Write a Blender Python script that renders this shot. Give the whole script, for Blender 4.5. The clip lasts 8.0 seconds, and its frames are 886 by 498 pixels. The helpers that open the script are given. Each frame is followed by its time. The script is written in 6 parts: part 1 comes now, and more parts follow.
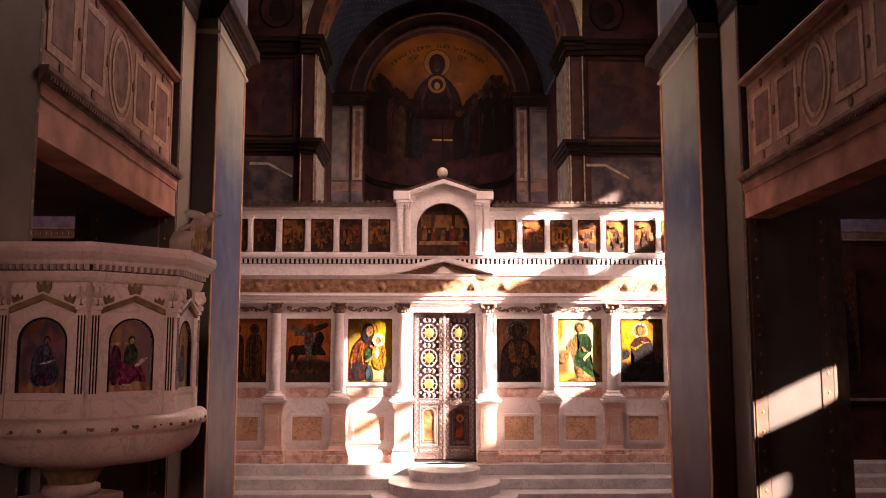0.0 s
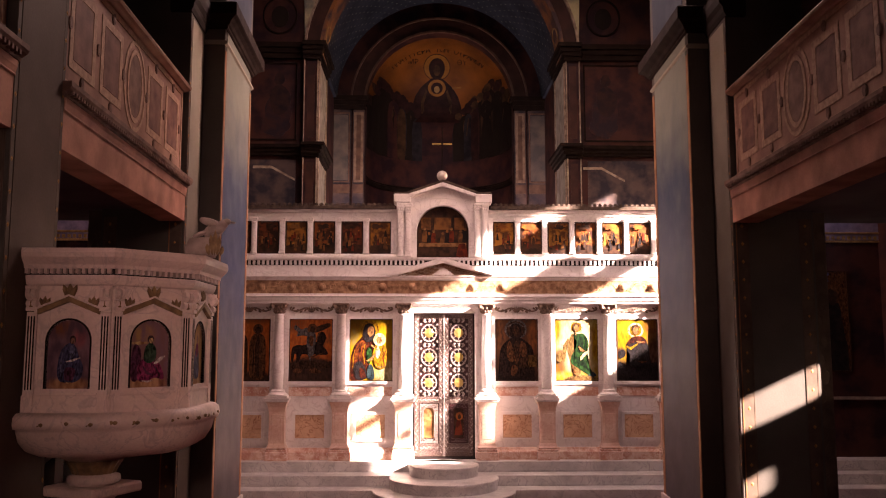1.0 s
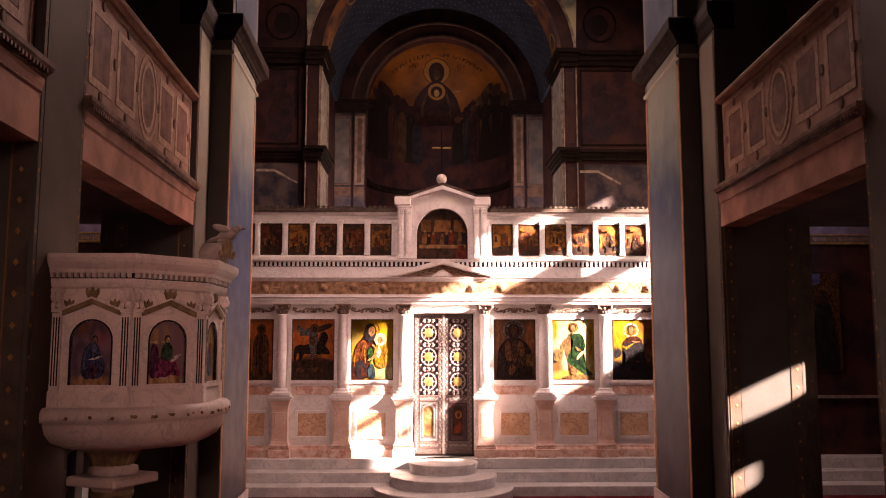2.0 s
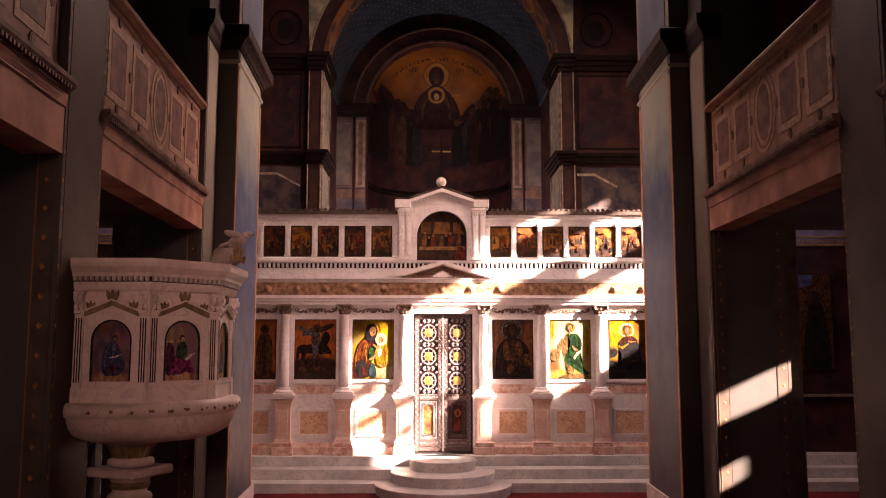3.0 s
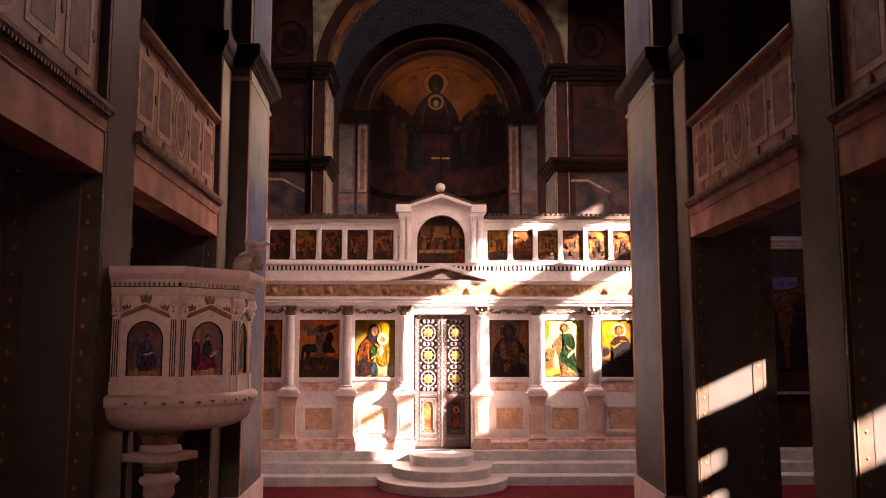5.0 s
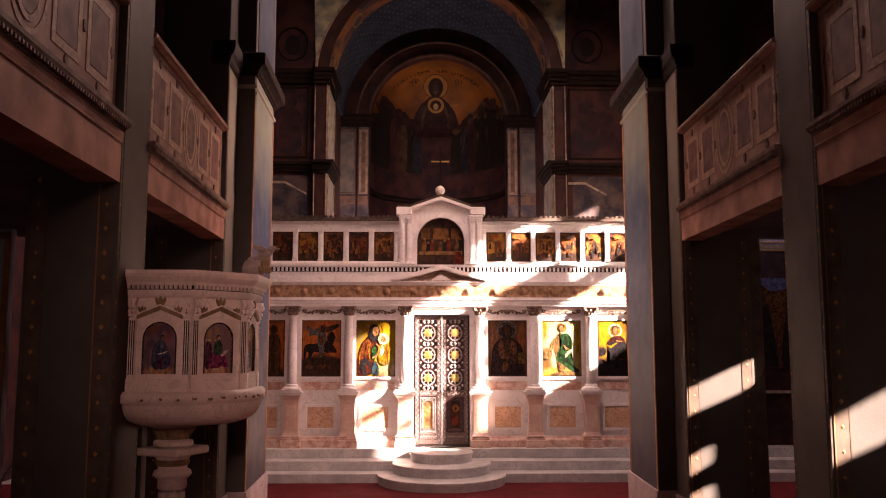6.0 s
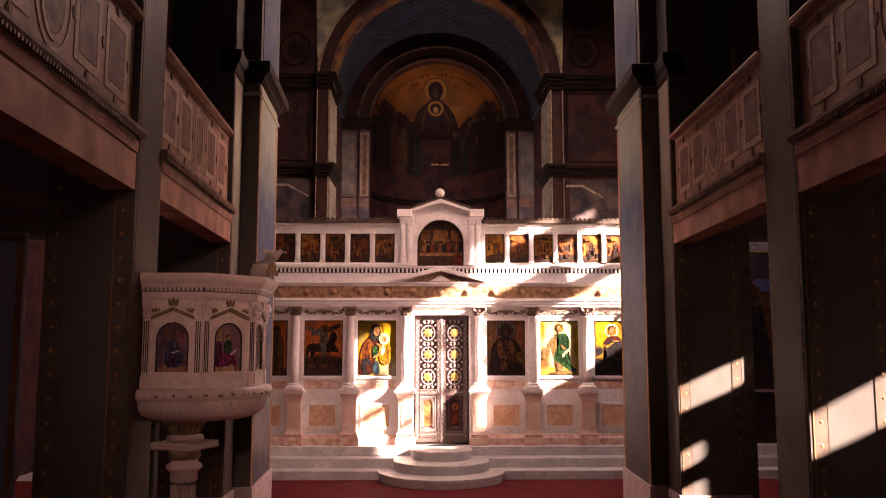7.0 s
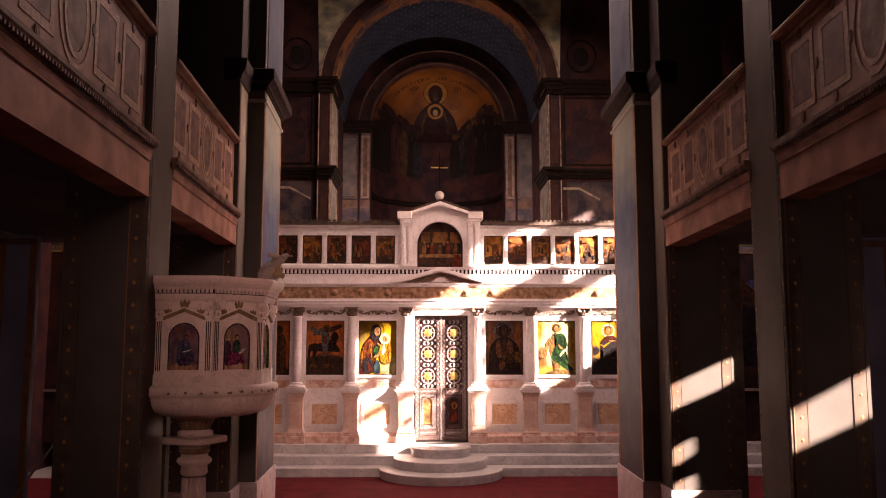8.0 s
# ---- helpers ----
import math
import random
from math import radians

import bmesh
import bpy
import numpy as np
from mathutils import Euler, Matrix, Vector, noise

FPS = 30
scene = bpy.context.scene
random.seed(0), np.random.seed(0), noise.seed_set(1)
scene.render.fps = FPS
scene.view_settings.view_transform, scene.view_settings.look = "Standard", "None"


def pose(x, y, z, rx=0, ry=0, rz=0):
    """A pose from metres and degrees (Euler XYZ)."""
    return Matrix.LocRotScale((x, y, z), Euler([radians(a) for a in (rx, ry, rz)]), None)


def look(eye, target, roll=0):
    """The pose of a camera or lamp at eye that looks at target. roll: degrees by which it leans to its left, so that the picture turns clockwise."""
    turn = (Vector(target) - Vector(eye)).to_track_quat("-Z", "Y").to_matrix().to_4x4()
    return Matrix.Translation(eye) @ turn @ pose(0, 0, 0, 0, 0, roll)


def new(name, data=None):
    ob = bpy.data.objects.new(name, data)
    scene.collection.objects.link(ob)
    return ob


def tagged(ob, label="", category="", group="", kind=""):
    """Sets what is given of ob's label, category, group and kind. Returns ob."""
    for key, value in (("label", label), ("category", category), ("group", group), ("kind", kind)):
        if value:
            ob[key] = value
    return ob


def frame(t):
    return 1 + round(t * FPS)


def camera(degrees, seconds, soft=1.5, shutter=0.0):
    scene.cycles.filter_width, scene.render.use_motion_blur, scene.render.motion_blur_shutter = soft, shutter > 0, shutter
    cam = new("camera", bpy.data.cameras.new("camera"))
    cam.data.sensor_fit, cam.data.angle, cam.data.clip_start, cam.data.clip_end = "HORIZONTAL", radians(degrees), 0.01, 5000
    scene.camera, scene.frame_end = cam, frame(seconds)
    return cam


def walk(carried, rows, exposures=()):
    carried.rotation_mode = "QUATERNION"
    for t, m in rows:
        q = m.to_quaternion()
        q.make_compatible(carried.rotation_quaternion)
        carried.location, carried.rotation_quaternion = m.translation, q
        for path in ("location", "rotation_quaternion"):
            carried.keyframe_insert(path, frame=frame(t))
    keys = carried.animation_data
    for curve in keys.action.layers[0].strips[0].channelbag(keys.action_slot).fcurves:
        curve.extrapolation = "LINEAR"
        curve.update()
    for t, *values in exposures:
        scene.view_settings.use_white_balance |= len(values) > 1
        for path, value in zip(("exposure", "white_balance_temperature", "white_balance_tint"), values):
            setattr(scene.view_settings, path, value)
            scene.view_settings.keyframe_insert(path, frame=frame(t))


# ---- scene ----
cam = camera(55.9, 8.0, soft=1.1)
METRES, EYE, TILT, LEAN, TURN = 2.6, 2.58, 0.0, 0.0, -1.3
ROWS = [
    (0.0, 0.0, 0.0, 0.0, -0.0, 6.58, -0.01),
    (0.5, 0.0018, -0.0621, -0.0011, 0.0, 6.58, -0.01),
    (1.0, 0.0039, -0.1242, -0.0022, 0.01, 6.58, -0.0),
    (1.5, 0.0057, -0.1862, -0.0033, 0.01, 6.58, -0.0),
    (3.0, 0.0116, -0.3744, -0.007, 0.02, 6.59, 0.0),
    (3.5, 0.0133, -0.4365, -0.0084, 0.02, 6.59, 0.02),
    (4.0, 0.0148, -0.4984, -0.0095, 0.02, 6.6, 0.02),
    (4.5, 0.0168, -0.5608, -0.0104, 0.02, 6.59, 0.01),
    (6.0, 0.0204, -0.7502, -0.0118, 0.01, 6.58, -0.01),
    (6.5, 0.0221, -0.8122, -0.0128, 0.01, 6.58, -0.01),
    (7.0, 0.0238, -0.8745, -0.0139, 0.02, 6.58, -0.01),
    (7.5, 0.0257, -0.9368, -0.015, 0.02, 6.58, -0.0),
    (8.0, 0.0277, -0.9995, -0.0159, 0.02, 6.58, -0.01),
]
walk(cam, [(t, pose(0, 0, EYE, TILT, LEAN, TURN) @ pose(METRES * x, METRES * y, METRES * z, 90 + pitch, roll, yaw)) for t, x, y, z, yaw, pitch, roll in ROWS],
     exposures=[(0.0, 4.1, 8200, 42), (8.0, 4.1, 8200, 42)])

# ---- light ----
SUN = Vector((-1.0, 0.5, -0.55)).normalized()
world = bpy.data.worlds.new("world")
scene.world = world
world.use_nodes = True
sky = world.node_tree.nodes.new("ShaderNodeTexSky")
sky.sky_type, sky.sun_disc = "NISHITA", False
sky.sun_elevation, sky.sun_rotation = math.asin(-SUN.z), math.atan2(-SUN.x, -SUN.y)
world.node_tree.links.new(sky.outputs[0], world.node_tree.nodes["Background"].inputs[0])
world.node_tree.nodes["Background"].inputs[1].default_value = 0.05
sun = new("sun", bpy.data.lights.new("sun", "SUN"))
sun.data.energy, sun.data.angle, sun.data.color = 5.0, radians(1.1), (1.0, 0.98, 0.88)
sun.matrix_world = look((0, 0, 0), SUN)


def fill_lamp(x, y, z, target, w, h, watts, colour):
    """An unseen area lamp, added to fill in daylight."""
    ob = new("fill_lamp", bpy.data.lights.new("fill_lamp", "AREA"))
    ob.data.shape, ob.data.size, ob.data.size_y, ob.data.energy, ob.data.color = "RECTANGLE", w, h, watts, colour
    ob.matrix_world = look((x, y, z), target)
    return ob


FILL_PINK = (1.0, 0.86, 0.80)
FILL_ROSE = (1.0, 0.73, 0.64)  # redder tint for added lamps, so shaded surfaces turn warm
fill_lamp(0.3, -8.2, 5.6, (-0.8, 6, 2.4), 2.6, 2.4, 1.7, FILL_ROSE)
fill_lamp(1.4, -8.2, 5.2, (-1.0, 5.0, 2.7), 1.2, 1.6, 0.36, FILL_ROSE).data.spread = radians(18)
fill_lamp(0.345, -8.2, 5.0, (0.345, 15.0, 2.8), 1.4, 1.4, 0.75, FILL_ROSE).data.spread = radians(21)  # narrow added beam that lifts the screen from the west
fill_lamp(1.2, 11.2, 10.4, (0.0, 10.5, 3.0), 2.6, 2.6, 19, FILL_PINK)
fill_lamp(1.9, 12.2, 11.0, (-0.6, 3.0, 4.0), 2.4, 1.8, 13, FILL_PINK)  # added overhead lamp aimed at the gallery fronts; no dome is built
fill_lamp(-7.6, 12.0, 6.4, (2.5, 9.5, 4.6), 2.4, 2.6, 10, FILL_ROSE).data.spread = radians(74)
fill_lamp(8.3, 12.0, 6.4, (-2.5, 9.5, 4.6), 2.4, 2.6, 19, FILL_ROSE).data.spread = radians(74)
for x, watts in ((-4.3, 0.11), (5.0, 0.18)):  # added lamps along the aisles that brighten the wall piers
    fill_lamp(x, -8.2, 2.6, (x, 8.0, 2.2), 0.8, 1.2, watts, FILL_ROSE).data.spread = radians(30)
for q in (-1, 1):  # added lamps hidden behind the screen to light the apse
    fill_lamp(0.345 + q * 2.2, 17.2, 4.7, (0.345 - q * 0.6, 19.0, 9.0), 0.8, 0.8, 3.8, FILL_PINK)

# ---- materials ----


def material(name, base, second=None, scale=4.0, rough=0.5, metal=0.0, bump=0.0, fine=60.0, detail=6.0, lo=0.35, hi=0.65, vein=None, gloss=0.5):
    """A surface with broad patches between two colours, fine grain, and relief."""
    m = bpy.data.materials.new(name)
    m.use_nodes = True
    n, l = m.node_tree.nodes, m.node_tree.links
    b = n["Principled BSDF"]
    b.inputs["Metallic"].default_value, b.inputs["Specular IOR Level"].default_value = metal, gloss
    second = second or tuple(c * 0.75 for c in base)
    geo = n.new("ShaderNodeNewGeometry")
    broad = n.new("ShaderNodeTexNoise")
    broad.inputs["Scale"].default_value, broad.inputs["Detail"].default_value = scale, detail
    l.new(geo.outputs["Position"], broad.inputs["Vector"])
    ramp = n.new("ShaderNodeValToRGB")
    ramp.color_ramp.elements[0].position, ramp.color_ramp.elements[1].position = lo, hi
    ramp.color_ramp.elements[0].color, ramp.color_ramp.elements[1].color = (*base, 1), (*second, 1)
    l.new(broad.outputs[0], ramp.inputs[0])
    colour = ramp.outputs[0]
    if vein:
        wave = n.new("ShaderNodeTexNoise")
        wave.inputs["Scale"].default_value, wave.inputs["Detail"].default_value, wave.inputs["Distortion"].default_value = scale * 1.4, 8, 1.6
        l.new(geo.outputs["Position"], wave.inputs["Vector"])
        line = n.new("ShaderNodeValToRGB")
        e = line.color_ramp.elements
        e[0].position, e[1].position = 0.47, 0.53
        e[0].color, e[1].color = (0, 0, 0, 1), (0, 0, 0, 1)
        mid = e.new(0.5)
        mid.color = (1, 1, 1, 1)
        l.new(wave.outputs[0], line.inputs[0])
        mix = n.new("ShaderNodeMix")
        mix.data_type = "RGBA"
        l.new(line.outputs[0], mix.inputs[0])
        l.new(colour, mix.inputs[6])
        mix.inputs[7].default_value = (*vein, 1)
        colour = mix.outputs[2]
    grain = n.new("ShaderNodeTexNoise")
    grain.inputs["Scale"].default_value, grain.inputs["Detail"].default_value = fine, 4
    l.new(geo.outputs["Position"], grain.inputs["Vector"])
    dirt = n.new("ShaderNodeMix")
    dirt.data_type, dirt.blend_type = "RGBA", "MULTIPLY"
    dirt.inputs[0].default_value = 0.25
    l.new(colour, dirt.inputs[6])
    l.new(grain.outputs[0], dirt.inputs[7])
    l.new(dirt.outputs[2], b.inputs["Base Color"])
    span = n.new("ShaderNodeMapRange")
    span.inputs["To Min"].default_value, span.inputs["To Max"].default_value = max(rough - 0.1, 0.03), min(rough + 0.12, 1)
    l.new(broad.outputs[0], span.inputs[0])
    l.new(span.outputs[0], b.inputs["Roughness"])
    if bump:
        bp = n.new("ShaderNodeBump")
        bp.inputs["Strength"].default_value, bp.inputs["Distance"].default_value = bump, 0.01
        l.new(grain.outputs[0], bp.inputs["Height"])
        l.new(bp.outputs[0], b.inputs["Normal"])
    return m


MARBLE = material("white_marble", (0.83, 0.79, 0.77), (0.74, 0.69, 0.67), 2.2, 0.42, bump=0.06, vein=(0.64, 0.58, 0.57))
STEP_MARBLE = material("step_marble", (0.60, 0.58, 0.57), (0.42, 0.40, 0.40), 3.0, 0.35, bump=0.05, vein=(0.36, 0.35, 0.36))
PINK_MARBLE = material("pink_marble", (0.50, 0.24, 0.17), (0.68, 0.47, 0.38), 7.0, 0.35, lo=0.42, hi=0.58, vein=(0.80, 0.66, 0.58))
HONEY_MARBLE = material("honey_marble", (0.76, 0.49, 0.31), (0.62, 0.37, 0.23), 4.0, 0.32, vein=(0.36, 0.14, 0.06))
CARVED = material("carved_stone", (0.42, 0.245, 0.145), (0.20, 0.105, 0.062), 13.0, 0.7, bump=0.7, fine=45, gloss=0.12)
GOLD = material("old_gold", (0.62, 0.42, 0.14), (0.40, 0.25, 0.08), 8.0, 0.38, metal=0.8)
GILT_PAINT = material("gilt_paint", (0.36, 0.24, 0.11), (0.24, 0.15, 0.07), 12.0, 0.55, gloss=0.12)
DARK_PAINT = material("dark_painted_plaster", (0.074, 0.067, 0.061), (0.092, 0.083, 0.075), 2.5, 0.6, bump=0.08, gloss=0.08)
GREY_PAINT = material("grey_green_painted_plaster", (0.105, 0.071, 0.054), (0.066, 0.042, 0.032), 1.6, 0.55, bump=0.08, gloss=0.12)
ORANGE_PAINT = material("orange_line_paint", (0.32, 0.15, 0.07), (0.22, 0.10, 0.05), 9.0, 0.6, gloss=0.12)
DOT_PAINT = material("ochre_dot_paint", (0.42, 0.21, 0.07), (0.30, 0.14, 0.045), 20.0, 0.5, gloss=0.12)
ROSE_PLASTER = material("rose_plaster", (0.54, 0.265, 0.19), (0.31, 0.145, 0.105), 3.4, 0.6, bump=0.08, gloss=0.12)
PANEL_PAINT = material("panel_paint", (0.40, 0.225, 0.165), (0.25, 0.13, 0.098), 4.0, 0.6, bump=0.08, gloss=0.12)
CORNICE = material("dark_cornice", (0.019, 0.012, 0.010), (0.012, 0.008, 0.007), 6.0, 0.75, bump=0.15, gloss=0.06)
CEILING_PAINT = material("ceiling_plaster", (0.16, 0.16, 0.18), (0.11, 0.11, 0.13), 1.5, 0.7, gloss=0.12)
CARPET = material("red_carpet", (0.125, 0.011, 0.015), (0.085, 0.008, 0.011), 3.0, 0.95, bump=0.5, fine=220, gloss=0.12)
STARRY = material("starry_blue_vault", (0.034, 0.044, 0.068), (0.018, 0.026, 0.042), 2.0, 0.6, gloss=0.12)
FRESCO = material("dark_fresco", (0.068, 0.026, 0.022), (0.026, 0.013, 0.018), 2.6, 0.55, lo=0.4, hi=0.6, gloss=0.12)
FRESCO_PALE = material("pale_fresco", (0.105, 0.075, 0.072), (0.030, 0.028, 0.040), 3.2, 0.55, lo=0.4, hi=0.6, gloss=0.12)
BLACK = material("near_black", (0.014, 0.010, 0.009), (0.02, 0.015, 0.013), 4.0, 0.7, gloss=0.12)
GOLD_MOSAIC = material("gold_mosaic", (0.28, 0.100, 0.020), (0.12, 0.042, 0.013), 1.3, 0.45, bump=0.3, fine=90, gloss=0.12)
BRONZE = material("dark_bronze", (0.038, 0.006, 0.008), (0.018, 0.004, 0.005), 9.0, 0.45, metal=0.3, bump=0.5, fine=45)
STONE_GREY = material("grey_stone", (0.30, 0.24, 0.215), (0.20, 0.155, 0.14), 12.0, 0.7, bump=0.2)

# ---- mesh helpers ----


def mesh(name, bm, mat, smooth=False):
    me = bpy.data.meshes.new(name)
    bmesh.ops.recalc_face_normals(bm, faces=bm.faces)
    bm.to_mesh(me)
    bm.free()
    for m in mat if isinstance(mat, (list, tuple)) else [mat]:
        me.materials.append(m)
    if smooth:
        me.shade_smooth()
    return me


def part(name, bm, mat, parent, label="", smooth=False):
    ob = new(name, mesh(name, bm, mat, smooth))
    ob.parent = parent
    if label:
        ob["label"] = label
    return ob


def piece(name, me, parent, at=(0, 0, 0), rz=0.0):
    """One of many alike pieces on a shared mesh."""
    ob = new(name, me)
    ob.parent = parent
    ob.matrix_basis = pose(*at, 0, 0, rz)
    return ob


def thing(name, label, category, at=(0, 0, 0), group="", kind=""):
    ob = new(name)
    ob.location = at
    return tagged(ob, label, category, group, kind)


def solo(name, bm, mat, label, category="", group="", kind="", smooth=False):
    return tagged(new(name, mesh(name, bm, mat, smooth)), label, category, group, kind)


def box(bm, x0, x1, y0, y1, z0, z1, bevel=0.0, m=0):
    r = bmesh.ops.create_cube(bm, size=1, matrix=Matrix.Translation(((x0 + x1) / 2, (y0 + y1) / 2, (z0 + z1) / 2)) @ Matrix.Diagonal((abs(x1 - x0), abs(y1 - y0), abs(z1 - z0), 1)))
    vs = r["verts"]
    fs = {f for v in vs for f in v.link_faces}
    for f in fs:
        f.material_index = m
    if bevel:
        es = list({e for v in vs for e in v.link_edges})
        bmesh.ops.bevel(bm, geom=es, offset=bevel, segments=1, affect="EDGES")
    return bm


def boxes(*rows, bevel=0.0):
    bm = bmesh.new()
    for r in rows:
        box(bm, *r, bevel=bevel)
    return bm


def prism(bm, outline, direction, m=None):
    """Extrude a flat outline (a list of points) along a direction."""
    a = [bm.verts.new(p) for p in outline]
    b = [bm.verts.new(Vector(p) + Vector(direction)) for p in outline]
    made = [bm.faces.new(a), bm.faces.new(list(reversed(b)))]
    for i in range(len(a)):
        j = (i + 1) % len(a)
        made.append(bm.faces.new((a[i], b[i], b[j], a[j])))
    if m:
        bmesh.ops.transform(bm, matrix=m, verts=a + b)
    return bm


def moulding(bm, profile, x0, x1, y, z):
    """A profile of (proud, height) points run along x on a face at y that looks towards -y."""
    return prism(bm, [(x0, y - p, z + h) for p, h in profile] + [(x0, y + 0.01, z + profile[-1][1]), (x0, y + 0.01, z + profile[0][1])], (x1 - x0, 0, 0))


def lathe(bm, profile, x=0.0, y=0.0, sides=24, a0=0.0, a1=2 * math.pi, squash=1.0):
    """Turn a profile of (radius, height) points about the upright through (x, y)."""
    full = abs(a1 - a0 - 2 * math.pi) < 1e-6
    count = sides if full else sides + 1
    rings = []
    for r, h in profile:
        rings.append([bm.verts.new((x + r * math.cos(a0 + (a1 - a0) * i / sides), y + squash * r * math.sin(a0 + (a1 - a0) * i / sides), h)) for i in range(count)])
    for lower, upper in zip(rings, rings[1:]):
        for i in range(sides):
            j = (i + 1) % count
            bm.faces.new((lower[i], lower[j], upper[j], upper[i]))
    if full:
        for ring in (rings[0], rings[-1]):
            if len(ring) > 2:
                bm.faces.new(ring)
    return bm


def arch_points(cx, z0, r, n=24, a0=math.pi, a1=0.0):
    return [(cx + r * math.cos(a0 + (a1 - a0) * i / n), z0 + r * math.sin(a0 + (a1 - a0) * i / n)) for i in range(n + 1)]


def band(bm, inner, outer, y0, y1):
    """A solid between two open lines of (x, z) points with equal counts, from y0 to y1."""
    grid = [[bm.verts.new((p[0], y, p[1])) for p in line] for line in (inner, outer) for y in (y0, y1)]
    for i in range(len(inner) - 1):
        for a, b in ((0, 1), (1, 3), (3, 2), (2, 0)):
            bm.faces.new((grid[a][i], grid[a][i + 1], grid[b][i + 1], grid[b][i]))
    for i in (0, len(inner) - 1):
        bm.faces.new((grid[0][i], grid[1][i], grid[3][i], grid[2][i]))
    return bm


# ---- the large structure ----
AX = 0.345  # the church's middle line
solo("floor", boxes((-8.2, 8.9, -8.8, 24.3, -0.3, 0)), STEP_MARBLE, "grey veined marble church floor", kind="structure")
solo("red_carpet", boxes((-5.7, 5.95, -8.4, 9.6, 0.002, 0.014)), CARPET, "deep red carpet on the nave floor", "carpet")
solo("red_carpet", boxes((-7.85, 8.55, 9.605, 13.93, 0.002, 0.014)), CARPET, "deep red carpet before the altar steps", "carpet")

# straight steps before the screen
steps = thing("altar_steps", "three long white veined marble steps below the icon screen", "steps", kind="structure")
for i, front in enumerate((13.95, 14.35, 14.75)):
    part("step", boxes((-5.3, 8.6, front, 16.3, 0.178 * i, 0.178 * (i + 1) - 0.001 * (i < 2)), bevel=0.008), STEP_MARBLE, steps)
for i, (r, cy) in enumerate(((1.2, 14.0), (0.93, 14.2), (0.61, 14.43))):
    z = 0.178 * (i + 1)
    bm = lathe(bmesh.new(), [(r - 0.02, 0.0), (r - 0.02, z - 0.05), (r, z - 0.045), (r, z - 0.008), (r - 0.01, z)], AX, cy, 48)
    solo("round_step", bm, STEP_MARBLE, "half-round white marble step before the royal doors", "step", "round steps", kind="structure")


# ---- walls that close the place ----
def wall_x(name, x0, x1, y0, y1, z0, z1, mat, label, holes=()):
    """A wall across the x axis with openings (y0, y1, z0, z1) through it."""
    ys = sorted({y0, y1, *(h[i] for h in holes for i in (0, 1))})
    bm = bmesh.new()
    for a, b in zip(ys, ys[1:]):
        z = z0
        for lo, hi in sorted((h[2], h[3]) for h in holes if h[0] <= a + 1e-6 and h[1] >= b - 1e-6):
            if lo > z:
                box(bm, x0, x1, a, b, z, lo)
            z = max(z, hi)
        if z < z1:
            box(bm, x0, x1, a, b, z, z1)
    return solo(name, bm, mat, label, kind="structure")


SLOPE, DRIFT = 0.55, 0.5


def opening(xa, xb, ca, cb, y, x_wall):
    """The wall opening whose sunlight falls on the plane at y from xa to xb, between the slanting lines z = c + SLOPE * x."""
    return (y - DRIFT * (x_wall - xa), y - DRIFT * (x_wall - xb), ca + SLOPE * x_wall, cb + SLOPE * x_wall)


TRANSEPT_CUTS = [opening(*o, 15.0, 8.6) for o in (
    (-1.38, -0.75, 0.55, 1.66), (-1.38, -0.75, 1.85, 2.20), (-1.38, -0.75, 2.52, 3.42),
    (-0.75, -0.22, 0.25, 1.10), (-0.75, -0.22, 1.28, 1.66), (-0.75, -0.22, 1.82, 3.42),
    (-0.22, 0.48, 0.20, 1.36), (-0.22, 0.48, 1.40, 3.42), (0.48, 0.88, 1.05, 1.31), (0.48, 0.66, 1.45, 2.25), (0.48, 0.66, 2.76, 3.46),
    (0.66, 0.88, 1.45, 3.46), (0.88, 1.22, 0.22, 1.50), (0.88, 1.22, 1.64, 2.12), (0.88, 1.22, 2.26, 4.02),
    (1.22, 1.78, 2.78, 3.42), (1.78, 2.00, 2.78, 3.04), (1.80, 2.00, 3.58, 3.88), (2.00, 2.85, 2.78, 2.99), (2.00, 2.85, 3.58, 3.88),
    (2.85, 4.80, 2.20, 3.13), (3.80, 4.60, 3.22, 3.52), (2.30, 4.80, 0.24, 1.88))]


def aisle_light(xa, xb, ca, cb, y, flare=0.0, fall=0.08):
    """An aisle opening and the rounded outline within it, shaped to throw one sun patch; flare widens the light away
    from the nave, fall lowers that end.
    """
    y0, y1, z0, z1 = opening(xa, xb, ca, cb, y, 6.0)
    far = opening(xa - 0.12, xb + 0.12, ca - 0.15, cb + 0.15, y, 7.4)
    yc, zc, ry, rz = (y0 + y1) / 2, (z0 + z1) / 2, (y1 - y0) / 2, (z1 - z0) / 2
    ring = []
    for k in range(32):
        a = 2 * math.pi * k / 32
        c, d = math.cos(a), math.sin(a)
        u, v = math.copysign(abs(c) ** 0.5, c), math.copysign(abs(d) ** 0.6, d)
        ring.append((yc + ry * u, zc + rz * v * (1 + flare * u) - fall * u))
    return (y0 - 0.12, y1 + 0.12, z0 - 0.2, z1 + 0.2), ring, far


AISLE_LIGHTS = [aisle_light(2.45, 3.95, 0.05, 0.37, 7.8, 0.12), aisle_light(2.75, 3.32, -0.60, -0.38, 7.8, 0.3, 0.03), aisle_light(2.6, 3.32, -1.06, -0.81, 7.8, 0.2, 0.03),
                aisle_light(2.2, 4.2, 0.06, 0.42, 4.1, 0.25), aisle_light(2.6, 3.1, -0.7, -0.4, 4.1)]
AISLE_CUTS, OUTER_CUTS = [a[0] for a in AISLE_LIGHTS], [a[2] for a in AISLE_LIGHTS]
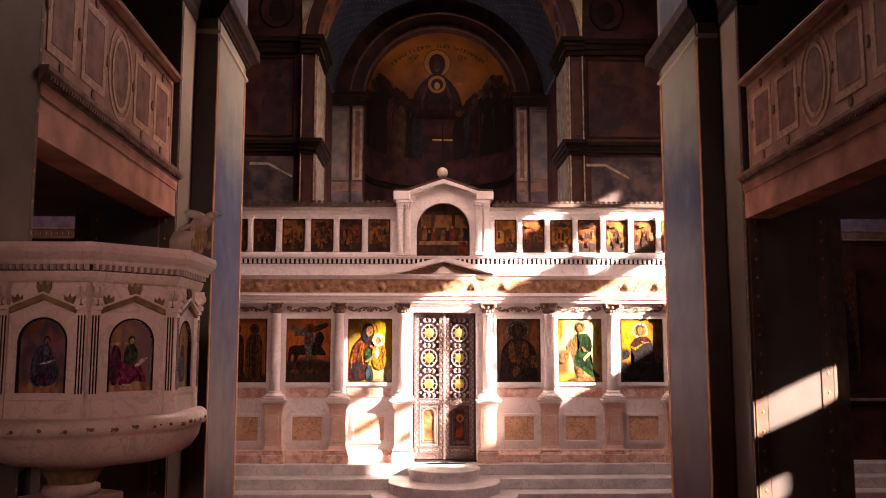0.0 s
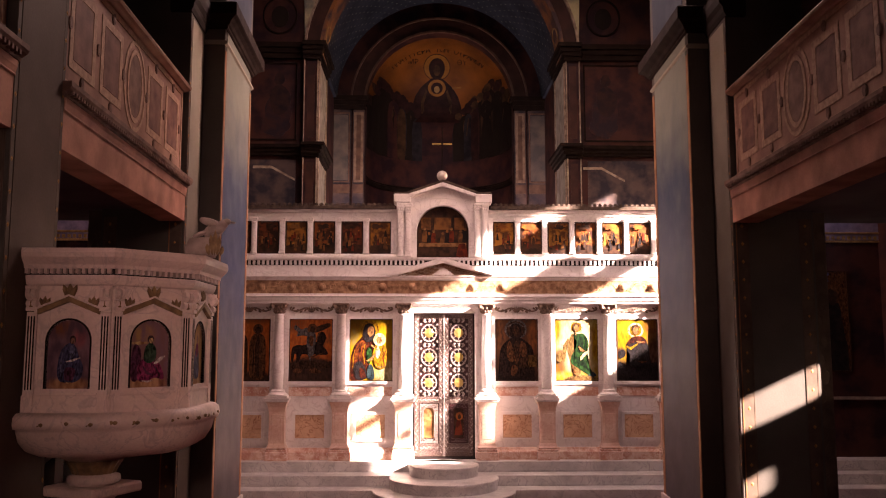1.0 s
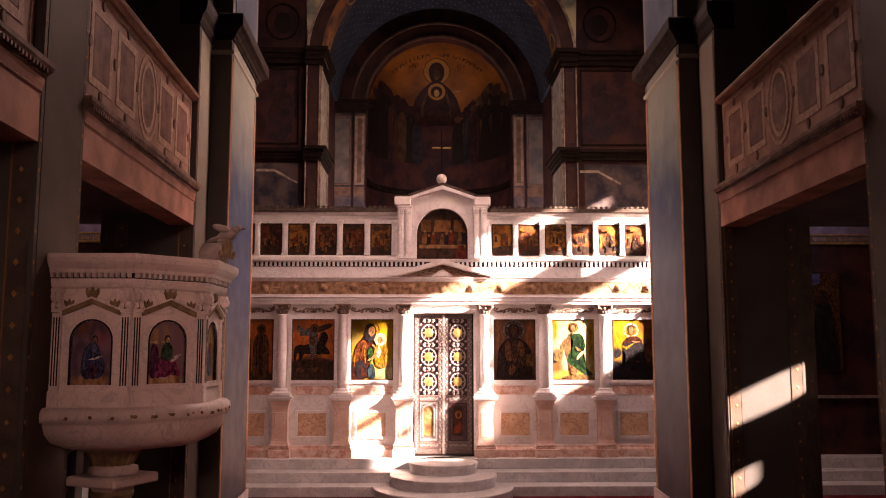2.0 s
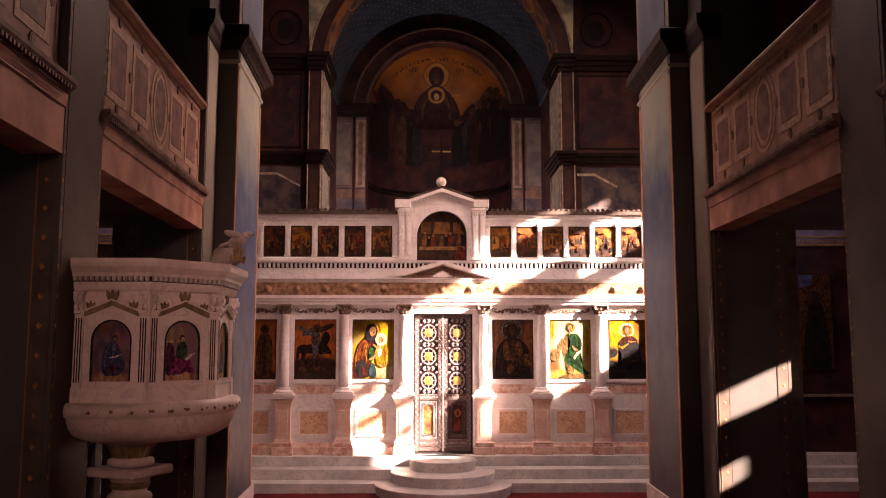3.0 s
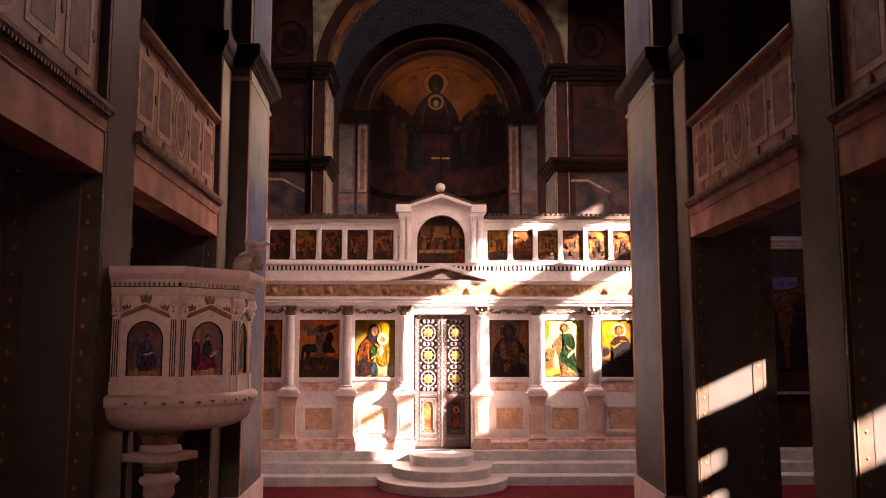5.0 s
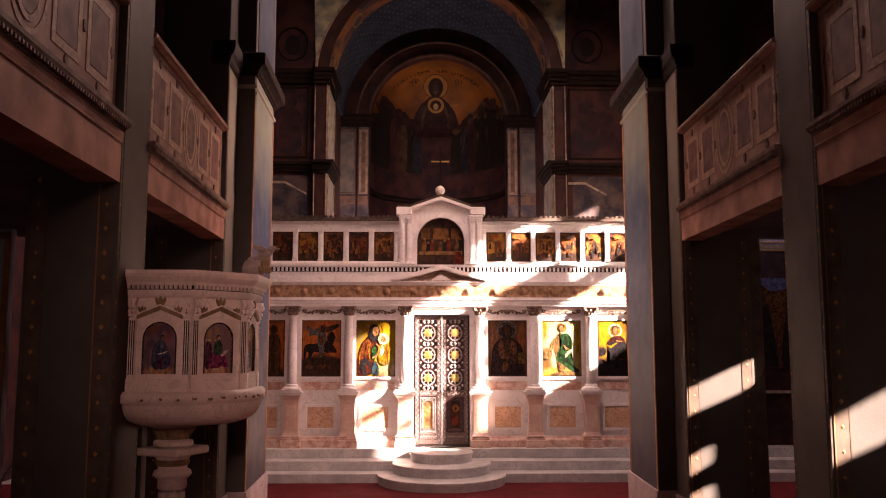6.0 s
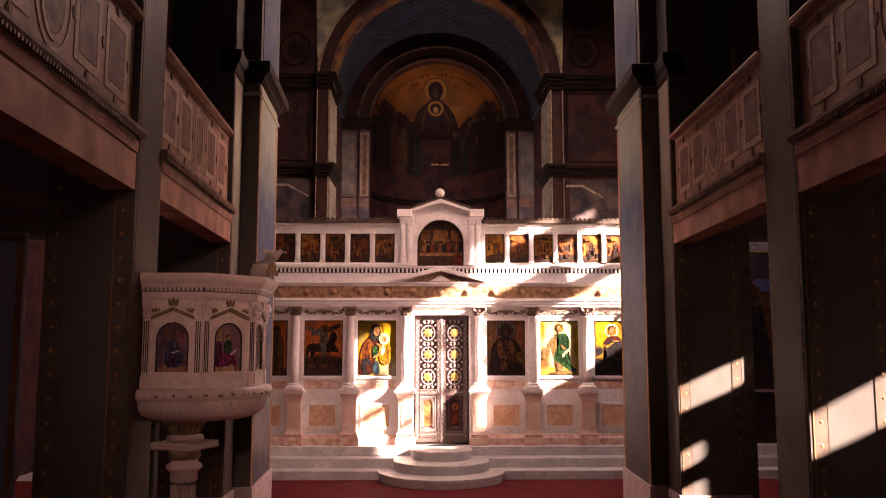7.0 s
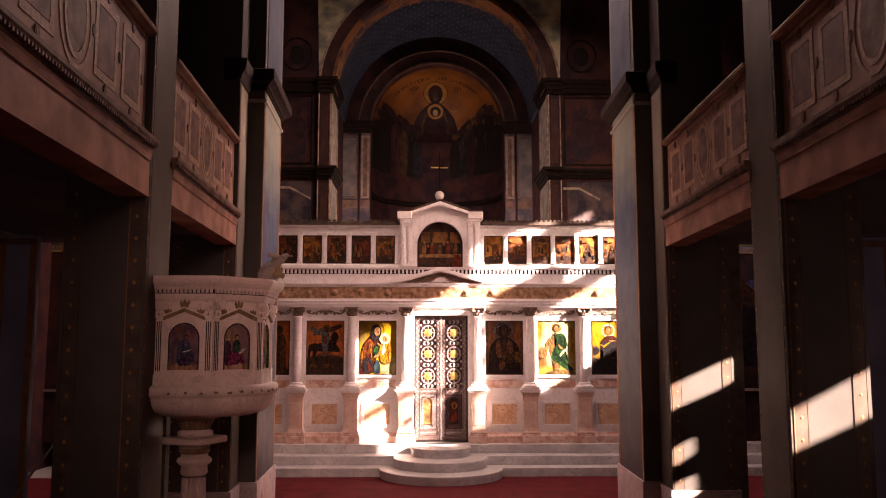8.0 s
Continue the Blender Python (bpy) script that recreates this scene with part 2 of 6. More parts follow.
wall_x("wall_south_aisle", 6.0, 6.1, -8.5, 9.7, 0, 16, BLACK, "near-black aisle wall with openings cut to shape the pier sun patches", AISLE_CUTS)
wall_x("sky_blocker_south", 7.4, 7.5, -8.8, 9.5, 0, 16, BLACK, "unseen second wall added to keep stray sky light off the piers", OUTER_CUTS)
patch_masks = thing("sun_patch_mask", "unseen masks with rounded openings that shape the pier sun patches", "window", kind="structure")
for (y0, y1, z0, z1), ring, far in AISLE_LIGHTS:
    yc, zc = (y0 + y1) / 2, (z0 + z1) / 2
    rim = []
    for y, z in ring:
        k = min((y1 - y0) / 2 / max(abs(y - yc), 1e-6), (z1 - z0) / 2 / max(abs(z - zc), 1e-6))
        rim.append((yc + (y - yc) * k, zc + (z - zc) * k))
    bm = band(bmesh.new(), ring + ring[:1], rim + rim[:1], 0.0, 0.05)
    bmesh.ops.transform(bm, matrix=Matrix(((0, 1, 0, 6.02), (1, 0, 0, 0), (0, 0, 1, 0), (0, 0, 0, 1))), verts=bm.verts)
    for cy, cz in ((y0, z0), (y1, z0), (y1, z1), (y0, z1)):
        box(bm, 6.021, 6.069, cy - 0.02, cy + 0.02, cz - 0.02, cz + 0.02)
        near = sorted(rim, key=lambda p: (p[0] - cy) ** 2 + (p[1] - cz) ** 2)[:2]
        prism(bm, [(6.022, cy, cz)] + [(6.022, *p) for p in near], (0.046, 0, 0))
    part("surround", bm, BLACK, patch_masks)
wall_x("wall_south_transept", 8.6, 8.7, 9.6, 24, 0, 16, FRESCO, "dark frescoed transept wall with unseen openings cut to shape the screen's sunlight", TRANSEPT_CUTS)
solo("wall_south_return", boxes((6.1, 8.7, 9.5, 9.6, 0, 16)), FRESCO, "dark painted corner wall of the transept", kind="structure")
wall_x("wall_north_aisle", -5.95, -5.75, -8.5, 9.7, 0, 16, BLACK, "aisle wall coloured near-black for the unlit gallery", ())
wall_x("wall_north_transept", -8.1, -7.9, 9.5, 24, 0, 16, FRESCO, "dark frescoed transept wall", ())
solo("wall_north_return", boxes((-8.1, -5.75, 9.3, 9.5, 0, 16)), FRESCO, "dark painted corner wall of the transept", kind="structure")
solo("wall_west", boxes((-5.95, 7.5, -8.8, -8.5, 0, 16)), FRESCO, "dark painted west wall", kind="structure")
solo("wall_east", boxes((-8.1, 8.7, 24, 24.3, 0, 16)), FRESCO, "dark east wall behind the apse", kind="structure")
solo("ceiling", boxes((-8.1, 8.7, -8.8, 24.3, 16, 16.3)), CEILING_PAINT, "dark plastered church ceiling", kind="structure")


# ---- nave piers and galleries ----
def nave_x(side, y):
    """The nave-side face of the arcade, which opens a little towards the crossing."""
    return (-2.215 - 0.034 * (y - 4.1)) if side < 0 else (2.935 + 0.034 * (y - 4.1))


def at_line(side, y, p):
    return nave_x(side, y) - side * p


def slab(bm, side, y0, y1, p0, p1, z0, z1):
    """A block along the arcade line; p is the distance from the nave face towards the nave."""
    return prism(bm, [(at_line(side, y0, p0), y0, z0), (at_line(side, y1, p0), y1, z0), (at_line(side, y1, p1), y1, z0), (at_line(side, y0, p1), y0, z0)], (0, 0, z1 - z0))


def slab_profile(bm, side, y0, y1, profile, z):
    """A profile of (proud, height) points run along the arcade line."""
    pts = [(p, h) for p, h in profile] + [(-0.2, profile[-1][1]), (-0.2, profile[0][1])]
    a = [bm.verts.new((at_line(side, y0, p), y0, z + h)) for p, h in pts]
    b = [bm.verts.new((at_line(side, y1, p), y1, z + h)) for p, h in pts]
    bm.faces.new(a), bm.faces.new(list(reversed(b)))
    for i in range(len(a)):
        j = (i + 1) % len(a)
        bm.faces.new((a[i], b[i], b[j], a[j]))
    return bm


def studs_west(x, y, z0, z1, step=0.178, r=0.016):
    """A column of small lozenges on a face that looks west."""
    bm = bmesh.new()
    z = z0
    while z < z1:
        q = r * random.uniform(0.8, 1.15)
        tip = bm.verts.new((x, y - 0.007, z))
        ring = [bm.verts.new((x + q * c, y - 0.0005, z + q * s)) for c, s in ((1, 0), (0, 1.25), (-1, 0), (0, -1.25))]
        for i in range(4):
            bm.faces.new((ring[i], ring[(i + 1) % 4], tip))
        z += step
    return bm


def studs_nave(side, y, p, z0, z1, step=0.178, r=0.014):
    """A column of small lozenges on a face that looks into the nave."""
    bm = bmesh.new()
    x, z = at_line(side, y, p), z0
    while z < z1:
        tip = bm.verts.new((x - side * 0.007, y, z))
        ring = [bm.verts.new((x - side * 0.0005, y + r * c, z + r * s)) for c, s in ((1, 0), (0, 1.25), (-1, 0), (0, -1.25))]
        for i in range(4):
            bm.faces.new((ring[i], ring[(i + 1) % 4], tip))
        z += step
    return bm


BORDER = material("dark_red_border_paint", (0.110, 0.080, 0.062), (0.076, 0.054, 0.042), 7.0, 0.6, gloss=0.12)
DIM_BLUE = material("dim_blue_paint", (0.24, 0.25, 0.36), (0.16, 0.165, 0.26), 1.5, 0.6, gloss=0.15)
PLINTH = material("grey_pink_plinth_marble", (0.46, 0.40, 0.39), (0.34, 0.27, 0.27), 4.0, 0.3, vein=(0.24, 0.18, 0.19))


def lit_band_paint(name, bands):
    """Paint with the light's change by height put into its colour, in ragged-edged zones: (height, colour) from the
    floor up.
    """
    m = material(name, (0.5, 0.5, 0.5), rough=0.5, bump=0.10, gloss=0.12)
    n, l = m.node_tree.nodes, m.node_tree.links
    geo, edge_noise = n.new("ShaderNodeNewGeometry"), n.new("ShaderNodeTexNoise")
    edge_noise.inputs["Scale"].default_value, edge_noise.inputs["Detail"].default_value = 2.4, 7
    l.new(geo.outputs["Position"], edge_noise.inputs["Vector"])
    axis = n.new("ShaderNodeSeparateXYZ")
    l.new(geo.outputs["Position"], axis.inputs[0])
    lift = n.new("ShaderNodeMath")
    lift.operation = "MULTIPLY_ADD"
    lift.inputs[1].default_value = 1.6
    l.new(edge_noise.outputs[0], lift.inputs[0])
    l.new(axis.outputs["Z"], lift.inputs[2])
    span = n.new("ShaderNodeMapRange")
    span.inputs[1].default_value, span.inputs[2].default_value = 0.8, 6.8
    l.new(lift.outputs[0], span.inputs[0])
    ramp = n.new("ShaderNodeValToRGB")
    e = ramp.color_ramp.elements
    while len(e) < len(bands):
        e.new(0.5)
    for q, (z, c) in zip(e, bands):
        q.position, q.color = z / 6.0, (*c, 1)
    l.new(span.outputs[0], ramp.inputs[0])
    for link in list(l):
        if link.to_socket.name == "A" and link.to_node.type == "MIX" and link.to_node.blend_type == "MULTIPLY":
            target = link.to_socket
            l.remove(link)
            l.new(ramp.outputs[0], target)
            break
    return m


FACE_PAINT = lit_band_paint("pilaster_sheen_paint", ((0.2, (0.013, 0.008, 0.018)), (2.0, (0.012, 0.011, 0.028)), (3.3, (0.010, 0.021, 0.060)), (4.3, (0.024, 0.042, 0.076)), (5.4, (0.15, 0.17, 0.145))))
SHAFT_PAINT = lit_band_paint("shaft_falloff_paint", ((0.2, (0.050, 0.040, 0.034)), (2.6, (0.062, 0.052, 0.044)), (3.8, (0.125, 0.112, 0.090)), (5.4, (0.27, 0.25, 0.20))))


def west_borders(pier, side, y, width):
    """Dark red borders with ochre studs and thin lines on the pier's west face."""
    for k in (0.0, 1.0):
        inner = at_line(side, y, 0) + side * (0.035 + k * (width - 0.17))
        a, b = sorted((inner, inner + side * 0.10))
        part("border", boxes((a, b, y - 0.004, y + 0.01, 0.8, 3.82)), BORDER, pier)
        for q in (a - 0.012, b + 0.002):
            part("border_line", boxes((q, q + 0.010, y - 0.006, y + 0.01, 0.8, 3.82)), ORANGE_PAINT if k == 0 and q < a else BORDER, pier)
        part("studs", studs_west((a + b) / 2, y - 0.004, 0.9, 3.8), DOT_PAINT, pier)


BAYS = [(-6.3, -3.25), (-2.6, 0.4), (1.05, 4.1), (4.77, 7.8)]
RAIL = [(-0.03, 0.0), (-0.005, 0.012), (0.02, 0.02), (0.03, 0.045), (0.02, 0.06)]
GALLERY_CORNICE = [(0.0, 0.0), (0.015, 0.012), (0.02, 0.03), (0.05, 0.05), (0.06, 0.07), (0.06, 0.10)]


def local_arcade(bm, side, y0):
    """Moves a mesh built with x along the bay, y into the wall and z up onto the arcade's nave face."""
    if side < 0:
        m = Matrix(((-0.034, -1, 0, nave_x(side, y0)), (1, 0.0, 0, y0), (0, 0, 1, 0), (0, 0, 0, 1)))
    else:
        m = Matrix(((0.034, 1, 0, nave_x(side, y0)), (1, 0.0, 0, y0), (0, 0, 1, 0), (0, 0, 0, 1)))
    bmesh.ops.transform(bm, matrix=m, verts=bm.verts)
    return bm


def ring_flat(bm, cx, cz, rx, rz, w, y0, y1, n=28):
    inner = [(cx + (rx - w) * math.cos(2 * math.pi * i / n), cz + (rz - w) * math.sin(2 * math.pi * i / n)) for i in range(n + 1)]
    outer = [(cx + rx * math.cos(2 * math.pi * i / n), cz + rz * math.sin(2 * math.pi * i / n)) for i in range(n + 1)]
    return band(bm, inner, outer, y0, y1)


def frame_flat(bm, x0, x1, z0, z1, w, y0, y1):
    for r in ((x0, x1, z0, z0 + w), (x0, x1, z1 - w, z1), (x0, x0 + w, z0 + w, z1 - w), (x1 - w, x1, z0 + w, z1 - w)):
        box(bm, r[0], r[1], y0, y1, r[2], r[3])
    return bm


PANEL_DARK = material("dark_rose_panel_paint", (0.25, 0.125, 0.095), (0.14, 0.070, 0.058), 7.0, 0.6, bump=0.1, gloss=0.12)
UPPER_SHADE = material("shaded_upper_pier_paint", (0.040, 0.052, 0.072), (0.020, 0.028, 0.046), 1.6, 0.6, gloss=0.08)
BOSS_PAINT = material("brown_boss_paint", (0.24, 0.135, 0.10), (0.13, 0.070, 0.054), 9.0, 0.6, bump=0.2, gloss=0.12)
BAND_PAINT = material("ochre_rose_band_paint", (0.50, 0.31, 0.215), (0.33, 0.195, 0.135), 22.0, 0.6, bump=0.4, gloss=0.15)


def gallery_bay(side, y0, y1):
    word = "north" if side < 0 else "south"
    g = thing("gallery_front_" + word, "rose plaster gallery front with framed relief panels between two piers", "gallery", kind="structure")
    part("beam", slab(bmesh.new(), side, y0, y1, 0, -0.25, 3.78 if y0 > 4 else 3.73, 4.02), ROSE_PLASTER, g)
    part("beam_moulding", slab_profile(bmesh.new(), side, y0, y1, [(0.004, 0), (0.012, 0.006), (0.006, 0.014), (0.016, 0.05), (0.016, 0.085)], 4.02), ROSE_PLASTER, g)
    part("cornice", slab_profile(bmesh.new(), side, y0 - 0.035, y1 + 0.035, GALLERY_CORNICE, 4.10), BOSS_PAINT, g)
    teeth = bmesh.new()
    y = y0 + 0.02
    while y < y1 - 0.03:
        slab(teeth, side, y, y + 0.022, 0.052, 0.0, 4.125, 4.15)
        y += 0.045
    part("cornice_carving", teeth, BOSS_PAINT, g)
    part("parapet", slab(bmesh.new(), side, y0 + 0.02, y1 - 0.02, -0.05, -0.18, 4.2, 5.08), PANEL_PAINT, g)
    part("rail", slab_profile(bmesh.new(), side, y0, y1, RAIL, 5.07), PANEL_PAINT, g)
    length = y1 - y0
    d = 0.05  # parapet face lies this far behind the beam face
    mid = length / 2
    spots = []
    outer = bmesh.new()
    frame_flat(outer, 0.05, length - 0.05, 4.23, 5.05, 0.035, d - 0.006, d + 0.01)
    part("panel_border", local_arcade(outer, side, y0), BAND_PAINT, g)
    for k, (cx, w) in enumerate(((mid - 1.12, 0.46), (mid - 0.56, 0.46), (mid + 0.56, 0.46), (mid + 1.12, 0.46))):
        bm = frame_flat(bmesh.new(), cx - w / 2, cx + w / 2, 4.36, 4.94, 0.062, d - 0.005, d + 0.01)
        part("panel_frame", local_arcade(bm, side, y0), BAND_PAINT, g)
        bm = boxes((cx - w / 2 + 0.07, cx + w / 2 - 0.07, d - 0.004, d + 0.01, 4.43, 4.87))
        part("panel", local_arcade(bm, side, y0), PANEL_DARK, g)
        spots += [(cx, 4.31), (cx, 4.99)]
    bm = ring_flat(bmesh.new(), mid, 4.65, 0.20, 0.30, 0.04, d - 0.006, d + 0.01)
    ring_flat(bm, mid, 4.65, 0.28, 0.37, 0.035, d - 0.005, d + 0.01)
    part("oval_frame", local_arcade(bm, side, y0), BAND_PAINT, g)
    bm = prism(bmesh.new(), [(mid + 0.155 * math.cos(a), d - 0.005, 4.65 + 0.255 * math.sin(a)) for a in np.linspace(0, 2 * math.pi, 24, endpoint=False)], (0, 0.01, 0))
    part("oval_panel", local_arcade(bm, side, y0), BOSS_PAINT, g)
    for cx in (mid - 0.84, mid - 0.30, mid + 0.30, mid + 0.84, 0.16, length - 0.16):
        spots.append((cx, 4.65))
    for cx, cz in spots:
        bm = ring_flat(bmesh.new(), cx, cz, 0.032, 0.045, 0.014, d - 0.010, d + 0.01, 12)
        prism(bm, [(cx + 0.02 * math.cos(a), d - 0.012, cz + 0.03 * math.sin(a)) for a in np.linspace(0, 2 * math.pi, 8, endpoint=False)], (0, 0.02, 0))
        part("boss", local_arcade(bm, side, y0), BOSS_PAINT, g)
    return g


for side in (-1, 1):
    word = "north" if side < 0 else "south"
    for y0, y1 in ((-3.25, -2.6), (0.4, 1.05), (4.1, 4.77)):
        pier = thing("pier_" + word, "dark painted nave pier with rows of ochre studs", "pier", kind="structure")
        part("shaft", slab(bmesh.new(), side, y0, y1, 0, -0.66, 0, 16), DARK_PAINT, pier)
        part("nave_face", slab(bmesh.new(), side, y0 + 0.05, y1 - 0.05, 0.006, -0.02, 0.8, 16), GREY_PAINT, pier)
        for y in (y0 + 0.022, y1 - 0.022):
            part("edge_border", slab(bmesh.new(), side, y - 0.02, y + 0.02, 0.004, -0.02, 0.8, 16), BORDER, pier)
            part("studs", studs_nave(side, y, 0.004, 0.9, 7.5), DOT_PAINT, pier)
        west_borders(pier, side, y0, 0.66)
        part("plinth", slab(bmesh.new(), side, y0 - 0.03, y1 + 0.03, 0.03, -0.70, 0, 0.78), PLINTH, pier)
    # crossing pier
    pier = thing("pier_" + word, "stepped crossing pier with a blue painted pilaster and dark capital", "pier", kind="structure")
    part("shaft", slab(bmesh.new(), side, 7.8, 8.38, 0, -0.80, 0, 16), DARK_PAINT, pier)
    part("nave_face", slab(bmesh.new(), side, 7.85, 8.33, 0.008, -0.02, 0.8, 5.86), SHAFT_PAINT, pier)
    for y in (7.825, 8.355):
        part("edge_border", slab(bmesh.new(), side, y - 0.02, y + 0.02, 0.004, -0.02, 0.8, 5.72), BORDER, pier)
    part("studs", studs_nave(side, 7.825, 0.004, 0.9, 5.6), DOT_PAINT, pier)
    west_borders(pier, side, 7.8, 0.80)
    part("aisle_pilaster", slab(bmesh.new(), side, 7.92, 8.3, -0.80, -0.97, 0, 3.9), BORDER, pier)
    scrolls = bmesh.new()
    for k in range(16):
        cx, cz = at_line(side, 7.92, -0.885), 1.0 + 0.18 * k
        ring_flat(scrolls, cx + 0.02 * (1 if k % 2 else -1), cz, 0.045, 0.075, 0.010, 7.912, 7.93, 12)
    part("scroll_relief", scrolls, BORDER, pier)
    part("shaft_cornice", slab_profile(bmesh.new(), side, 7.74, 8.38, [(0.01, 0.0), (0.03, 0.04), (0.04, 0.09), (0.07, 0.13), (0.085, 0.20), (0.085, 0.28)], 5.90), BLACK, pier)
    part("pilaster", slab(bmesh.new(), side, 8.38, 10.0, 0.22, -0.80, 0, 16), DARK_PAINT, pier)
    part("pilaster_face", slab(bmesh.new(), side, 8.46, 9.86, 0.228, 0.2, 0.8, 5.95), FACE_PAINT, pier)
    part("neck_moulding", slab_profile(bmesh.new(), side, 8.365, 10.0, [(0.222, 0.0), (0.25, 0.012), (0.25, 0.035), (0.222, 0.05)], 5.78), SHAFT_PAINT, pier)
    for y in (8.42, 9.93):
        part("edge_line", slab(bmesh.new(), side, y - 0.03, y + 0.055, 0.226, 0.2, 0.8, 5.72), ORANGE_PAINT, pier)
    part("plinth", slab(bmesh.new(), side, 7.77, 8.35, 0.03, -0.83, 0, 0.78), PLINTH, pier)
    part("plinth", slab(bmesh.new(), side, 8.35, 10.03, 0.25, -0.83, 0, 0.80), PLINTH, pier)
    cap = bmesh.new()
    rings = []
    for p, h in ((0.235, 5.95), (0.25, 5.96), (0.25, 5.98), (0.27, 5.99), (0.285, 6.02), (0.32, 6.05), (0.35, 6.065), (0.36, 6.075), (0.36, 6.20), (0.33, 6.22)):
        y0, y1 = 8.38 - p + 0.22, 10.0 + p - 0.22
        rings.append([cap.verts.new((at_line(side, y, q), y, h)) for y, q in ((y0, -0.5), (y0, p), (y1, p), (y1, -0.5))])
    for lo, hi in zip(rings, rings[1:]):
        for k in range(4):
            cap.faces.new((lo[k], lo[(k + 1) % 4], hi[(k + 1) % 4], hi[k]))
    cap.faces.new(rings[0]), cap.faces.new(rings[-1])
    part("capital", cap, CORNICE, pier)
    part("upper_pilaster_face", slab(bmesh.new(), side, 8.53, 9.85, 0.228, 0.2, 6.22, 16), UPPER_SHADE, pier)
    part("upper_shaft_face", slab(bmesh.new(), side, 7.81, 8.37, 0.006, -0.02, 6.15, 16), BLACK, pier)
    for y0, y1 in BAYS:
        gallery_bay(side, y0, y1)
    f = slab(bmesh.new(), side, -8.5, 8.6, -0.25, -2.7, 3.9, 4.18)
    solo("gallery_floor_" + word, f, CEILING_PAINT, "grey plastered gallery floor over the aisle", kind="structure")
    # wall pier at the far end of the aisle
    a, b = (-5.75, -4.80) if side < 0 else (5.49, 6.0)
    resp = thing("wall_pier_" + word, "blue painted aisle wall pier with orange edge line", "pier", kind="structure")
    part("shaft", boxes((a, b, 7.8, 7.92, 0, 3.9)), DIM_BLUE, resp)
    part("head_moulding", boxes((a - 0.02, b, 7.77, 7.81, 3.78, 3.86), bevel=0.008), BOSS_PAINT, resp)
    for q in ((-4.87, -5.24) if side < 0 else (5.83, 5.49)):
        part("edge_line", boxes((q, q + 0.07, 7.794, 7.815, 0.0, 3.78)), ORANGE_PAINT, resp)
    # painted wall at the end of the transept arm
    x0, x1 = (-7.9, -5.3) if side < 0 else (6.0, 8.6)
    end = thing("side_wall_" + word, "dark painted side wall with a lilac frieze above", "wall", kind="structure")
    part("wall", boxes((x0, x1, 15.2, 15.5, 0.534, 12)), FRESCO, end)
    part("frieze", boxes((x0, x1, 15.17, 15.25, 4.55, 5.02)), material("lilac_frieze_paint", (0.26, 0.22, 0.34), (0.16, 0.14, 0.24), 8, 0.6, gloss=0.15), end)
    for z in (4.50, 4.66, 4.98):
        part("frieze_moulding", boxes((x0, x1, 15.14, 15.2, z, z + 0.04), bevel=0.008), GILT_PAINT, end)
    t = bmesh.new()
    for i in range(26):
        box(t, x0 + 0.1 * i, x0 + 0.1 * i + 0.05, 15.15, 15.2, 4.56, 4.62)
    part("frieze_teeth", t, GILT_PAINT, end)
    part("ledge", boxes((x0, x1, 15.12, 15.22, 1.58, 1.63)), STONE_GREY, end)

# ---- arch, vault and apse ----
solo("arch_wall", band(bmesh.new(), [(AX - 2.45, 3)] + arch_points(AX, 8.2, 2.40, 32) + [(AX + 2.45, 3)], [(AX - 6.2, 3)] + [(AX - 6.2 + 12.4 * i / 32, 16) for i in range(33)] + [(AX + 6.2, 3)], 15.5, 15.95),
     FRESCO, "dark frescoed wall with a great round arch", kind="structure")
arch = thing("great_arch", "moulded round arch over the sanctuary with painted soffit", "arch", kind="structure")
SOFFIT_DARK = material("dark_archivolt_paint", (0.070, 0.030, 0.024), (0.036, 0.018, 0.017), 3.0, 0.55, gloss=0.15)
PALE_DIM = material("dim_moulding_paint", (0.15, 0.088, 0.064), (0.085, 0.05, 0.04), 6.0, 0.5, gloss=0.15)
PALE_EDGE = material("pale_moulding_paint", (0.46, 0.38, 0.29), (0.20, 0.145, 0.11), 9.0, 0.4, bump=0.2, gloss=0.2)
for r0, r1, y, mat, nm in ((2.655, 2.70, 15.40, PALE_EDGE, "outer_moulding"), (2.46, 2.655, 15.45, SOFFIT_DARK, "archivolt"), (2.40, 2.46, 15.42, SOFFIT_DARK, "inner_moulding")):
    part(nm, band(bmesh.new(), arch_points(AX, 8.2, r0, 48), arch_points(AX, 8.2, r1, 48), y, 15.52), mat, arch)
SOFFIT = material("painted_soffit", (0.26, 0.11, 0.045), (0.07, 0.045, 0.05), 2.2, 0.5, lo=0.42, hi=0.58, gloss=0.15)
part("soffit", band(bmesh.new(), arch_points(AX, 8.2, 2.33, 48), arch_points(AX, 8.2, 2.40, 48), 15.44, 16.1), SOFFIT, arch)
for k in range(7):
    a = math.pi * (k + 0.5) / 7
    bm = bmesh.new()
    ring_flat(bm, 0, 0, 0.17, 0.24, 0.03, -0.01, 0.01, 20)
    m = Matrix.Translation((AX + 2.325 * math.cos(a), 15.77, 8.2 + 2.325 * math.sin(a))) @ Matrix.Rotation(-(a - math.pi / 2), 4, "Y") @ Matrix.Rotation(math.pi / 2, 4, "X")
    bmesh.ops.transform(bm, matrix=m, verts=bm.verts)
    part("medallion_ring", bm, GILT_PAINT, arch)
REVEAL = material("lit_reveal_fresco", (0.42, 0.40, 0.35), (0.24, 0.22, 0.20), 5.0, 0.5, lo=0.38, hi=0.66, gloss=0.15)
